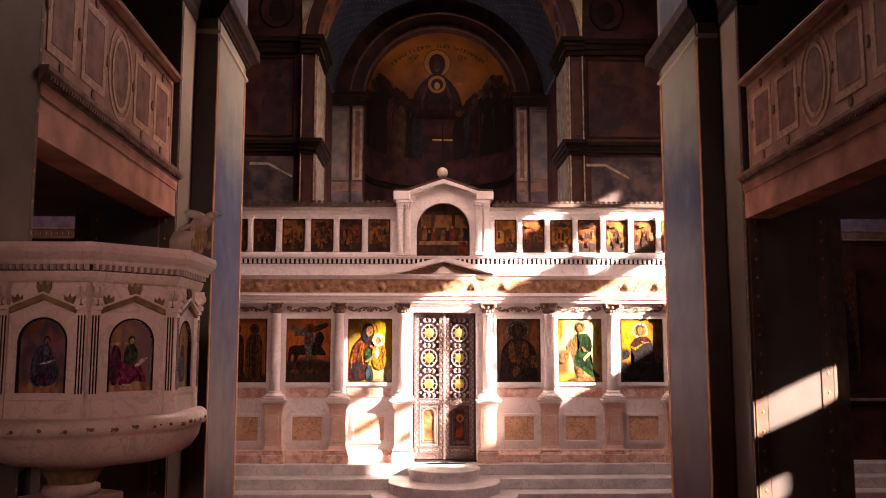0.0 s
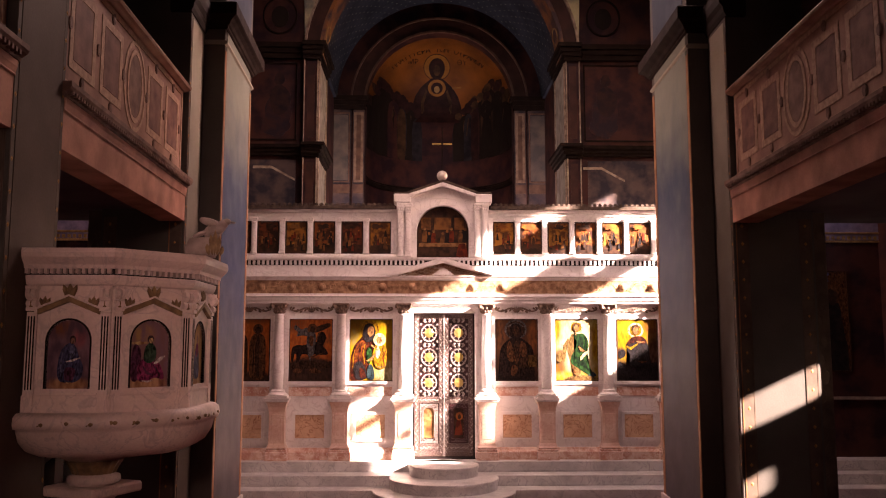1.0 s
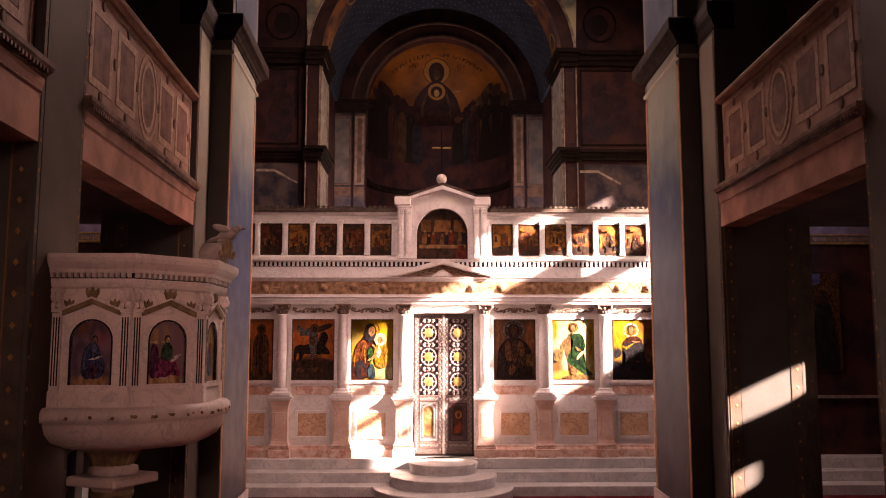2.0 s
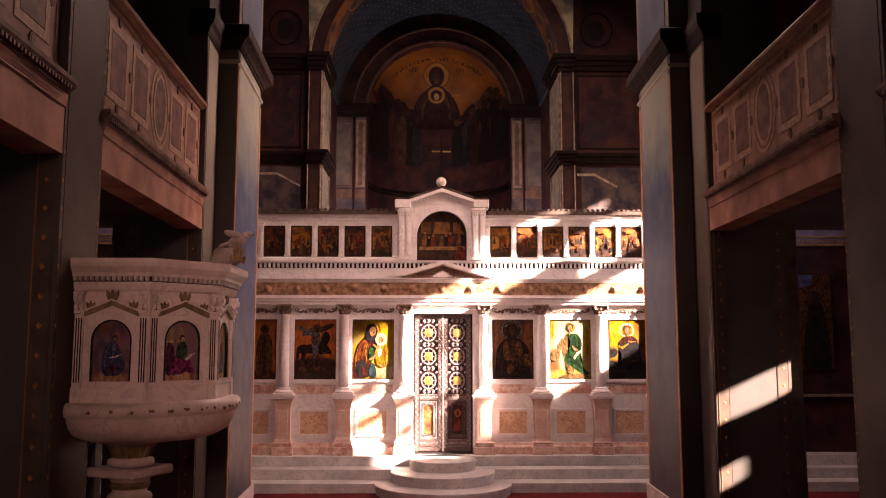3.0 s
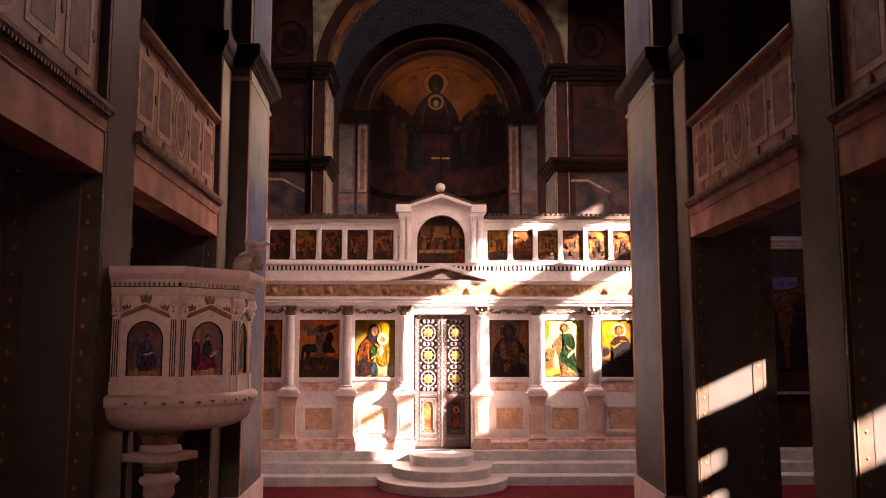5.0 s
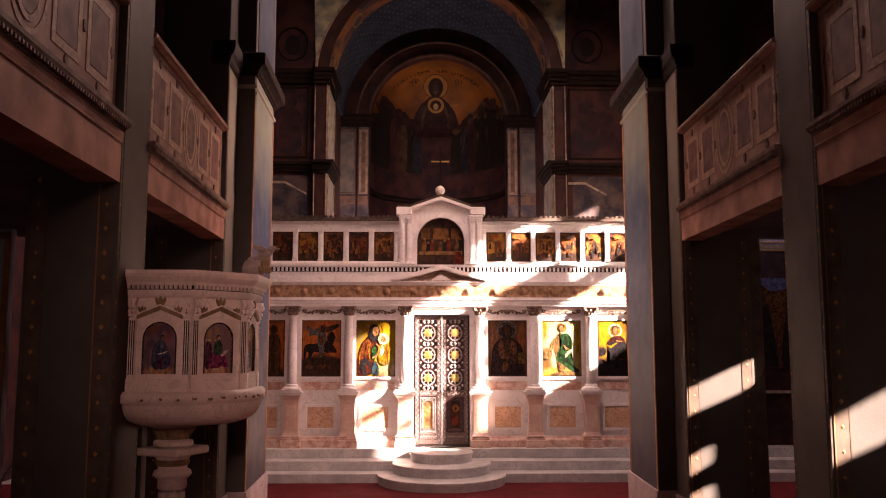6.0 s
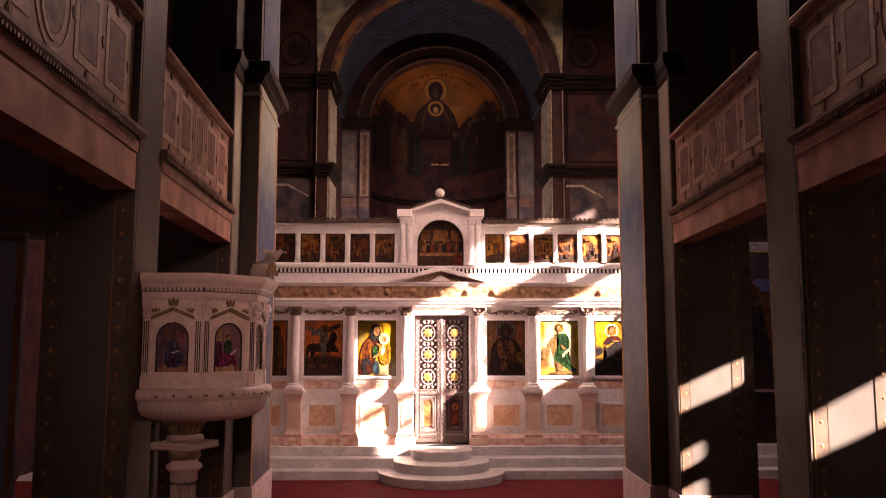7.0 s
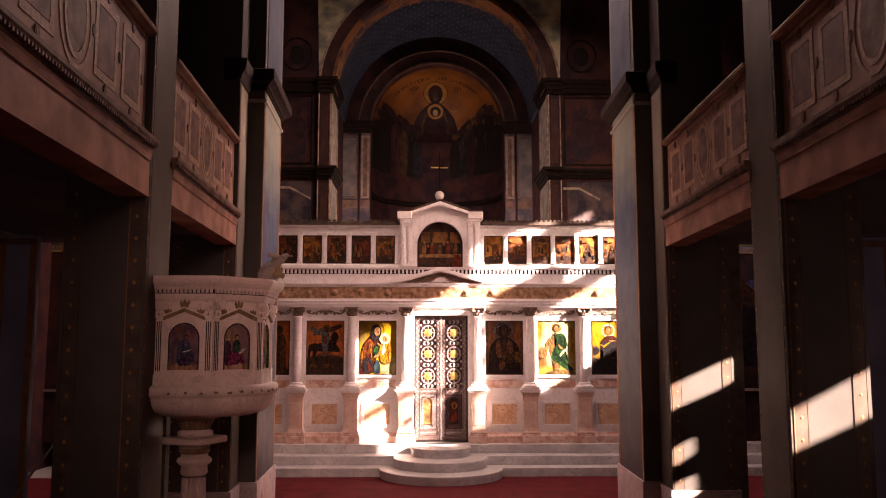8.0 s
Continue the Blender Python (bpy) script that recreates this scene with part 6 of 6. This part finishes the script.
        for sx in (-1, 1):
            for sz in (-1, 1):
                bmesh.ops.create_icosphere(ring, subdivisions=1, radius=0.026, matrix=Matrix.Translation((c0 + sx * 0.15, 15.135, zc + sz * 0.155)))
        part("ring", ring, CARVED_SILVER, leaf_ob)
        md = lathe(bmesh.new(), [(0.084, 0.0), (0.086, 0.010), (0.07, 0.018), (0.0005, 0.026)], sides=20)
        bmesh.ops.transform(md, matrix=Matrix.Translation((c0, 15.15, zc)) @ Matrix.Rotation(math.pi / 2, 4, "X"), verts=md.verts)
        part("medallion", md, GOLD, leaf_ob, "round gold medallion")
    for zc in (3.03, 2.578, 2.125, 1.69):
        pm = bmesh.new()
        for k in (-1, 0, 1):
            for h in (-1, 1):
                bmesh.ops.create_icosphere(pm, subdivisions=1, radius=1, matrix=Matrix.Translation((c0 + 0.082 * k, 15.135, zc + h * 0.018)) @ Matrix.Rotation(h * 0.5 * (1 if k >= 0 else -1), 4, "Y") @ Matrix.Diagonal((0.042, 0.014, 0.020, 1)))
            bmesh.ops.create_icosphere(pm, subdivisions=1, radius=1, matrix=Matrix.Translation((c0 + 0.082 * k, 15.13, zc)) @ Matrix.Diagonal((0.016, 0.014, 0.05, 1)))
        part("palmette_row", pm, CARVED_SILVER, leaf_ob)
part("meeting_bar", boxes((0.345, 0.387, 15.10, 15.16, 0.57, 3.15), bevel=0.008), CARVED_SILVER, doors)
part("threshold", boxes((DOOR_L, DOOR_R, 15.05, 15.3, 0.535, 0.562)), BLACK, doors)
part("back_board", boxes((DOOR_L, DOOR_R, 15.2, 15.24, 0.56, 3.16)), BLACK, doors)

# ---- pulpit ----
PULPIT_GILT = material("worn_pulpit_gilding", (0.25, 0.165, 0.082), (0.14, 0.088, 0.05), 14.0, 0.5, gloss=0.15)
PULPIT_MARBLE = material("pulpit_marble", (0.66, 0.53, 0.48), (0.54, 0.42, 0.38), 3.5, 0.45, bump=0.12, vein=(0.46, 0.38, 0.36))
PC = [Vector(p) for p in ((-2.205, 4.40), (-1.745, 4.40), (-1.41, 4.74), (-1.41, 5.22), (-1.745, 5.56), (-2.205, 5.56))]
MID = Vector((-1.82, 4.98))
pulpit = thing("pulpit", "white marble pulpit with painted arched panels on a column", "pulpit")


def ring_of(offset):
    """The plan outline, moved outwards."""
    out = []
    for i, p in enumerate(PC):
        a, b = (p - PC[i - 1]).normalized(), (PC[(i + 1) % 6] - p).normalized()
        na, nb = Vector((a.y, -a.x)), Vector((b.y, -b.x))
        n = (na + nb)
        out.append(p + n * (offset / max(0.3, (1 + na.dot(nb)))))
    return out


def stack(profile, name, mat, label=""):
    """A moulding that follows the plan: (offset, height) from bottom to top."""
    bm = bmesh.new()
    rings = [[bm.verts.new((q.x, q.y, z)) for q in ring_of(o)] for o, z in profile]
    for a, b in zip(rings, rings[1:]):
        for i in range(6):
            j = (i + 1) % 6
            bm.faces.new((a[i], a[j], b[j], b[i]))
    bm.faces.new(rings[0]), bm.faces.new(rings[-1])
    return part(name, bm, mat, pulpit, label)


stack([(-0.02, 2.19), (-0.02, 2.95)], "drum", PULPIT_MARBLE)
stack([(0.012, 2.20), (0.012, 2.295), (0.004, 2.305), (-0.02, 2.305)], "dado", PULPIT_MARBLE)
stack([(0.0, 2.905), (0.02, 2.915), (0.03, 2.935), (0.035, 2.955), (0.035, 2.965)], "upper_moulding", PULPIT_MARBLE)
stack([(0.02, 2.963), (0.02, 3.005)], "dentil_bed", BLACK)
stack([(0.06, 3.0), (0.065, 3.02), (0.085, 3.04), (0.10, 3.06), (0.105, 3.085), (0.10, 3.11), (0.03, 3.115)], "top_slab", PULPIT_MARBLE)
# bowl: a softened version of the plan
bowl = bmesh.new()
prof = [(0.45, 1.925, 1), (0.72, 1.935, 1), (0.90, 1.955, 1), (1.03, 1.99, 1), (1.11, 2.045, 1), (1.14, 2.10, 1), (1.15, 2.117, 1), (1.20, 2.122, 0), (1.215, 2.15, 0), (1.205, 2.185, 0), (1.15, 2.205, 0)]
rings = []
base = []
for k in range(36):
    a = 2 * math.pi * k / 36
    d = Vector((math.cos(a), math.sin(a)))
    reach = 0
    for i in range(6):
        p, q = PC[i] - MID, PC[(i + 1) % 6] - MID
        e = q - p
        den = d.x * e.y - d.y * e.x
        if abs(den) > 1e-6:
            t = (p.x * e.y - p.y * e.x) / den
            u = (p.x * d.y - p.y * d.x) / den
            if t > 0 and -1e-6 <= u <= 1 + 1e-6:
                reach = max(reach, t)
    base.append((d, reach))
soft_reach = [0.5 * base[k][1] + 0.25 * (base[k - 1][1] + base[(k + 1) % 36][1]) for k in range(36)]
for scale, z, _ in prof:
    rings.append([bowl.verts.new((*(MID + base[k][0] * soft_reach[k] * scale), z)) for k in range(36)])
for a, b in zip(rings, rings[1:]):
    for i in range(36):
        j = (i + 1) % 36
        bowl.faces.new((a[i], a[j], b[j], b[i]))
bowl.faces.new(rings[0]), bowl.faces.new(rings[-1])
for v in bowl.verts:
    if v.co.x < MID.x:
        v.co.x = MID.x + (v.co.x - MID.x) * 1.09
part("bowl", bowl, PULPIT_MARBLE, pulpit, smooth=True)
for k in range(36):
    if base[k][0].y < 0.5:
        q = MID + base[k][0] * soft_reach[k] * 1.20
        bm = bmesh.new()
        along = math.atan2(base[k][0].y, base[k][0].x) + math.pi / 2
        for d, r in ((-0.03, 0.6), (0.0, 1.0), (0.03, 0.7)):
            bmesh.ops.create_icosphere(bm, subdivisions=1, radius=1, matrix=Matrix.Translation((q.x + d * math.cos(along), q.y + d * math.sin(along), 2.155 - 0.006 * (k % 2))) @ Matrix.Rotation(along, 4, "Z") @ Matrix.Diagonal((0.022 * r, 0.006, 0.017 * r, 1)))
        part("gilt_boss", bm, PULPIT_GILT, pulpit)
# dentils of the pulpit
dn = bmesh.new()
for i in (0, 1, 2):
    a, b = ring_of(0.02)[i], ring_of(0.02)[i + 1]
    u = (b - a).normalized()
    n = Vector((u.y, -u.x))
    count = int((b - a).length / 0.034)
    for k in range(count):
        p = a + (b - a) * ((k + 0.25) / count)
        o = [p, p + u * 0.017, p + u * 0.017 + n * 0.032, p + n * 0.032]
        prism(dn, [(q.x, q.y, 2.972) for q in o], (0, 0, 0.028))
tagged(part("dentil_course", dn, PULPIT_MARBLE, pulpit), kind="stuff")


def on_face(bm, i):
    """Moves a mesh built with x along the face and y into it onto face i of the pulpit."""
    a, b = PC[i], PC[i + 1]
    u = (b - a).normalized()
    m = Matrix(((u.x, -u.y, 0, a.x), (u.y, u.x, 0, a.y), (0, 0, 1, 0), (0, 0, 0, 1)))
    bmesh.ops.transform(bm, matrix=m, verts=bm.verts)
    return bm


VIO, VIO2 = (0.145, 0.082, 0.098), (0.070, 0.038, 0.052)
PULPIT_ART = [
    painting("violet_panel_paint", (VIO, VIO2), [(0.5, 0.06, 0.5, 0.10, 0.4, (0.36, 0.20, 0.10), BROWN), (0.25, 0.88, 0.3, 0.12, 0.6, BROWN, VIO2), (0.75, 0.75, 0.14, 0.14, 0.5, (0.20, 0.06, 0.07), VIO2)], 0.06, 11),
    painting("dusky_panel_paint", (VIO, (0.15, 0.075, 0.07)), [(0.5, 0.06, 0.5, 0.10, 0.4, (0.42, 0.25, 0.13), BROWN), (0.3, 0.80, 0.3, 0.14, 0.6, (0.26, 0.15, 0.06), VIO), (0.3, 0.66, 0.2, 0.025, 0.5, (0.5, 0.36, 0.16), BROWN)], 0.06, 12),
    painting("bright_panel_paint", ((0.40, 0.24, 0.10), (0.28, 0.15, 0.07)), [(0.5, 0.08, 0.5, 0.12, 0.4, (0.42, 0.34, 0.24), BROWN)], 0.06, 13),
]
D = {"navy": tint("navy_paint", (0.055, 0.060, 0.125), (0.028, 0.030, 0.065), 30), "slate": tint("slate_blue_paint", (0.10, 0.115, 0.19), (0.06, 0.065, 0.12), 30), "wine": tint("wine_paint", (0.26, 0.035, 0.105), (0.12, 0.018, 0.055), 30), "plum": tint("plum_paint", (0.10, 0.03, 0.06), (0.05, 0.018, 0.035), 30),
     "bottle": tint("bottle_green_paint", (0.030, 0.065, 0.038), (0.014, 0.030, 0.020), 30), "page": tint("page_paint", (0.50, 0.45, 0.41), (0.36, 0.30, 0.28), 30), "face": tint("brown_ochre_paint", (0.24, 0.13, 0.085), (0.14, 0.07, 0.05), 30), "hair": tint("dark_brown_paint", (0.055, 0.030, 0.026), (0.03, 0.018, 0.017), 30), "glow": tint("golden_paint", (0.46, 0.33, 0.16), (0.30, 0.19, 0.09), 30)}
PULPIT_SHAPES = [
    [("painted_cloak", "navy", curve((0.48, 0.66), (0.34, 0.58), (0.26, 0.42), (0.24, 0.22), (0.34, 0.10), (0.62, 0.09), (0.80, 0.16), (0.84, 0.32), (0.74, 0.46), (0.66, 0.60), (0.56, 0.66))), ("painted_fold", "slate", curve((0.54, 0.62), (0.50, 0.50), (0.58, 0.44), (0.64, 0.54), (0.62, 0.62))), ("painted_fold", "plum", curve((0.44, 0.30), (0.42, 0.14), (0.60, 0.12), (0.66, 0.28))), ("painted_fold", "slate", stroke((0.36, 0.54), (0.32, 0.38), (0.34, 0.18), w=0.02)), ("painted_book", "page", stroke((0.44, 0.39), (0.60, 0.41), (0.78, 0.45), w=0.018)), ("painted_hair", "hair", ring_line(0.58, 0.71, 0.075, 0.062)), ("painted_shape", "face", ring_line(0.585, 0.695, 0.050, 0.044)), ("painted_foot", "glow", stroke((0.44, 0.10), (0.52, 0.08), (0.58, 0.09), w=0.012))],
    [("painted_figure", "plum", curve((0.10, 0.62), (0.04, 0.45), (0.05, 0.14), (0.20, 0.10), (0.30, 0.30), (0.28, 0.55), (0.18, 0.64))), ("painted_cloak", "wine", curve((0.38, 0.44), (0.24, 0.34), (0.20, 0.18), (0.28, 0.09), (0.50, 0.10), (0.66, 0.14), (0.90, 0.12), (0.84, 0.28), (0.72, 0.38), (0.56, 0.42))), ("painted_cloak", "bottle", curve((0.48, 0.66), (0.38, 0.58), (0.36, 0.42), (0.50, 0.36), (0.66, 0.42), (0.68, 0.56), (0.58, 0.66))), ("painted_fold", "plum", stroke((0.34, 0.32), (0.44, 0.22), (0.62, 0.18), w=0.026)), ("painted_fold", "plum", stroke((0.60, 0.34), (0.70, 0.26), (0.80, 0.16), w=0.020)), ("painted_book", "page", curve((0.62, 0.36), (0.74, 0.44), (0.92, 0.47), (0.80, 0.39), (0.68, 0.35))), ("painted_hair", "hair", ring_line(0.52, 0.72, 0.085, 0.060)), ("painted_shape", "glow", ring_line(0.53, 0.70, 0.055, 0.042)), ("painted_foot", "page", stroke((0.30, 0.10), (0.46, 0.085), (0.60, 0.10), w=0.014))],
    [("painted_cloak", "slate", curve((0.44, 0.62), (0.30, 0.46), (0.30, 0.12), (0.72, 0.12), (0.72, 0.44), (0.60, 0.62))), ("painted_fold", "wine", curve((0.46, 0.66), (0.36, 0.56), (0.44, 0.44), (0.62, 0.50), (0.62, 0.64))), ("painted_shape", "face", ring_line(0.52, 0.73, 0.09, 0.055))],
]
for i in (0, 1, 2):
    L = (PC[i + 1] - PC[i]).length
    c = L / 2
    aw = 0.118
    zs, zb = 2.715 - aw * 1.0, 2.335
    lin = [(c - aw, zb)] + arch_points(c, zs, aw, 16) + [(c + aw, zb)]
    lout = [(c - aw - 0.010, zb)] + arch_points(c, zs, aw + 0.010, 16) + [(c + aw + 0.010, zb)]
    panel_wall = band(bmesh.new(), lin, [(0.055, zb)] + [(0.055 + (L - 0.11) * k / 16, 2.905) for k in range(17)] + [(L - 0.055, zb)], -0.004, 0.03)
    box(panel_wall, 0.055, L - 0.055, -0.004, 0.03, 2.305, zb)
    part("face_panel", on_face(panel_wall, i), PULPIT_MARBLE, pulpit)
    part("panel_rim", on_face(band(bmesh.new(), lin, lout, -0.006, 0.02), i), CORNICE, pulpit)
    pic = part("painting", on_face(prism(bmesh.new(), [(x, 0.012, z) for x, z in lin], (0, 0.01, 0)), i), PULPIT_ART[i], pulpit, "small arched painting on the pulpit face")
    for k, (nm, tone, pts) in enumerate(PULPIT_SHAPES[i]):
        bm = bmesh.new()
        f = bm.faces.new([bm.verts.new((c - aw + 2 * aw * u, 0.0115 - 0.0008 * k, zb + (2.715 - zb) * v)) for u, v in pts])
        bmesh.ops.triangulate(bm, faces=[f])
        part(nm, on_face(bm, i), D[tone], pic)
    g0, g1 = 0.06, L - 0.06
    gable = bmesh.new()
    for s0, s1 in ((g0, c), (g1, c)):
        band(gable, [(s0, 2.745), (s1, 2.815)], [(s0, 2.775), (s1, 2.845)], -0.028, 0.02)
    part("gilt_gable", on_face(gable, i), PULPIT_GILT, pulpit)
    gable = bmesh.new()
    for s0, s1 in ((g0, c), (g1, c)):
        band(gable, [(s0, 2.777), (s1, 2.847)], [(s0, 2.787), (s1, 2.857)], -0.034, 0.02)
    part("gable_edge", on_face(gable, i), PULPIT_MARBLE, pulpit)
    for x, z, k in ((c, 2.872, 1.5), (g0 + 0.035, 2.812, 1.1), (g1 - 0.035, 2.812, 1.1)):
        bm = bmesh.new()
        for d in (-1, 0, 1):
            bmesh.ops.create_icosphere(bm, subdivisions=1, radius=1, matrix=Matrix.Translation((x + 0.013 * d * k, -0.018, z - 0.006 * abs(d))) @ Matrix.Rotation(0.4 * d, 4, "Y") @ Matrix.Diagonal((0.011 * k, 0.012, 0.034 * k, 1)))
        part("finial", on_face(bm, i), PULPIT_GILT, pulpit)
    part("dado_rail", on_face(boxes((0.06, L - 0.06, -0.018, 0.02, 2.30, 2.312)), i), PULPIT_MARBLE, pulpit)
    # fluted corner strips, two for each face
    for x0 in (0.0, L - 0.055):
        st = boxes((x0, x0 + 0.055, -0.022, 0.02, 2.21, 2.76))
        for k in range(3):
            fl = boxes((x0 + 0.008 + 0.0155 * k, x0 + 0.0165 + 0.0155 * k, -0.0225, 0.0, 2.33, 2.735))
            part("flute_shade", on_face(fl, i), CORNICE, pulpit)
        part("corner_strip", on_face(st, i), PULPIT_MARBLE, pulpit)
        cp = boxes((x0 - 0.004, x0 + 0.059, -0.03, 0.02, 2.765, 2.785), (x0 - 0.006, x0 + 0.061, -0.045, 0.02, 2.885, 2.905))
        for zc, rr in ((2.805, 0.022), (2.862, 0.036)):
            for k in (0.012, 0.043):
                bmesh.ops.create_cone(cp, cap_ends=True, segments=12, radius1=rr, radius2=rr, depth=0.024, matrix=Matrix.Translation((x0 + k, -0.022, zc)) @ Matrix.Rotation(math.pi / 2, 4, "Y"))
        part("volute_capital", on_face(cp, i), PULPIT_MARBLE, pulpit)
        part("gilt_leaf", on_face(boxes((x0 + 0.014, x0 + 0.041, -0.040, -0.01, 2.785, 2.82), bevel=0.006), i), PULPIT_GILT, pulpit)

SX, SY = -1.985, 4.88
part("stem_neck", lathe(bmesh.new(), [(0.30, 1.95), (0.24, 1.93), (0.18, 1.905), (0.165, 1.90), (0.115, 1.82), (0.12, 1.80), (0.15, 1.797), (0.155, 1.765), (0.14, 1.75)], SX, SY, 28), PULPIT_MARBLE, pulpit, smooth=True)
slab_bm = boxes((-0.20, 0.20, -0.20, 0.20, 1.69, 1.75), bevel=0.012)
bmesh.ops.transform(slab_bm, matrix=Matrix.Translation((SX, SY, 0)) @ Matrix.Rotation(radians(-24), 4, "Z"), verts=slab_bm.verts)
part("stem_slab", slab_bm, PULPIT_MARBLE, pulpit)
collar = bmesh.new()
lines = []
for z, r in ((1.812, 0.124), (1.85, 0.142), (1.896, 0.172)):
    lines.append([collar.verts.new((SX + (r - (0.007 if k % 2 else 0)) * math.cos(math.pi * k / 20), SY + (r - (0.007 if k % 2 else 0)) * math.sin(math.pi * k / 20), z)) for k in range(40)])
for a, b in zip(lines, lines[1:]):
    for k in range(40):
        collar.faces.new((a[k], a[(k + 1) % 40], b[(k + 1) % 40], b[k]))
part("gilt_collar", collar, PULPIT_GILT, pulpit, "fluted worn gilt collar")
part("stem_capital", lathe(bmesh.new(), [(0.15, 1.69), (0.125, 1.66), (0.115, 1.60), (0.11, 1.58), (0.14, 1.565), (0.15, 1.54), (0.135, 1.52), (0.11, 1.50), (0.115, 1.44), (0.10, 1.42)], SX, SY, 28), PULPIT_MARBLE, pulpit, smooth=True)
fl = bmesh.new()
n = 48
lines = []
for z, r in ((0.25, 0.115), (0.8, 0.115), (1.40, 0.102)):
    lines.append([fl.verts.new((SX + (r - (0.010 if k % 3 == 1 else 0)) * math.cos(2 * math.pi * k / n), SY + (r - (0.010 if k % 3 == 1 else 0)) * math.sin(2 * math.pi * k / n), z)) for k in range(n)])
for a, b in zip(lines, lines[1:]):
    for i in range(n):
        fl.faces.new((a[i], a[(i + 1) % n], b[(i + 1) % n], b[i]))
part("stem_shaft", fl, PULPIT_MARBLE, pulpit)
part("stem_foot", lathe(boxes((SX - 0.2, SX + 0.2, SY - 0.2, SY + 0.2, 0.014, 0.13), bevel=0.01), [(0.18, 0.13), (0.185, 0.16), (0.15, 0.19), (0.15, 0.21), (0.16, 0.23), (0.12, 0.25)], SX, SY, 28), PULPIT_MARBLE, pulpit)
part("gilt_band", lathe(bmesh.new(), [(0.128, 1.655), (0.132, 1.63), (0.122, 1.605)], SX, SY, 28), PULPIT_GILT, pulpit)
# stair post behind the stem
post = thing("stair_post", "dark studded post with a pale edge behind the pulpit stem", "post")
part("shaft", prism(bmesh.new(), [(-2.42, 5.02, 0.014), (-2.28, 5.02, 0.014), (-2.28, 5.02, 1.90), (-2.34, 5.02, 1.86), (-2.42, 5.02, 1.74)], (0, 0.12, 0)), DARK_PAINT, post)
part("edge", prism(bmesh.new(), [(-2.435, 5.01, 0.014), (-2.415, 5.01, 0.014), (-2.415, 5.01, 1.735), (-2.335, 5.01, 1.855), (-2.28, 5.01, 1.895), (-2.28, 5.01, 1.915), (-2.345, 5.01, 1.875), (-2.435, 5.01, 1.745)], (0, 0.14, 0)), PULPIT_MARBLE, post)
part("studs", studs_west(-2.34, 5.02, 0.2, 1.75), DOT_PAINT, post)
# gilt crown ornament on the slab's corner
orn = bmesh.new()
for dx, h in ((-0.045, 0.07), (-0.022, 0.13), (0, 0.155), (0.022, 0.12), (0.045, 0.06)):
    bmesh.ops.create_icosphere(orn, subdivisions=1, radius=1, matrix=Matrix.Translation((-1.262 + dx * 0.8, 4.715 + dx * 0.4, 3.112 + h * 0.5)) @ Matrix.Rotation(dx * 5, 4, "Y") @ Matrix.Diagonal((0.017, 0.014, h * 0.5, 1)))
part("gilt_ornament", orn, PULPIT_GILT, pulpit)

# stone bird on the pulpit's edge
bird = bmesh.new()
prism(bird, [(-1.45, 4.76, 3.114), (-1.30, 4.76, 3.114), (-1.27, 4.76, 3.20), (-1.29, 4.76, 3.232), (-1.43, 4.76, 3.225), (-1.455, 4.76, 3.17)], (0, 0.13, 0))


def egg(x, y, z, rx, ry, rz, tilt=0.0, yaw=0.0):
    bmesh.ops.create_icosphere(bird, subdivisions=2, radius=1, matrix=Matrix.Translation((x, y, z)) @ Matrix.Rotation(yaw, 4, "Z") @ Matrix.Rotation(tilt, 4, "Y") @ Matrix.Diagonal((rx, ry, rz, 1)))


egg(-1.285, 4.80, 3.282, 0.072, 0.040, 0.042, -0.35)  # breast
egg(-1.240, 4.80, 3.312, 0.040, 0.028, 0.030, -0.6)  # neck
egg(-1.215, 4.80, 3.330, 0.027, 0.021, 0.021)  # head
egg(-1.180, 4.80, 3.326, 0.022, 0.007, 0.007, 0.08)  # beak
for side_y, lift in ((4.762, 0.0), (4.842, 0.006)):
    egg(-1.318, side_y, 3.325 + lift, 0.060, 0.008, 0.024, 0.30)
egg(-1.365, 4.80, 3.258, 0.062, 0.030, 0.014, -0.35)  # tail
egg(-1.30, 4.80, 3.245, 0.05, 0.034, 0.025)
solo("stone_bird", bird, STONE_GREY, "grey stone bird with raised wings on the pulpit edge", "statue", smooth=True)

# handrail of the pulpit stair
rail = thing("stair_rail", "thin iron handrail of the pulpit stair in the aisle", "handrail")
a, b = Vector((-3.86, 5.4, 1.02)), Vector((-3.40, 5.4, 1.66))
for nm, p, q, r in (("handrail", a, b, 0.012), ("post", Vector((a.x, a.y, 0.0)), a, 0.010), ("post", Vector((b.x, b.y, 0.0)), b, 0.010)):
    d = q - p
    bm = bmesh.new()
    bmesh.ops.create_cone(bm, cap_ends=True, segments=10, radius1=r, radius2=r, depth=d.length, matrix=Matrix.Translation((p + q) / 2) @ d.to_track_quat("Z", "Y").to_matrix().to_4x4())
    part(nm, bm, STONE_GREY, rail)

# icons at the ends of the transept arms
for cx, s in ((7.3, 1), (-6.6, -1)):
    icon(cx, 1.3, 2.1, 3.95, 15.17, C["earth"], [("painted_cloak", "black", robe(0.25, 0.0, 0.7, 0.24, 0.10, 3)), ("painted_cloak", "black", robe(0.76, 0.0, 0.68, 0.22, 0.10, 4)), ("painted_shape", "umber", blob(0.25, 0.76, 0.09, 0.08, 2)), ("painted_shape", "umber", blob(0.76, 0.74, 0.09, 0.08, 2)), ("painted_cloud", "blue", blob(0.5, 0.95, 0.25, 0.10, 6))],
         "large dim ochre icon on the transept wall", "wall_icon", group="wall icons")
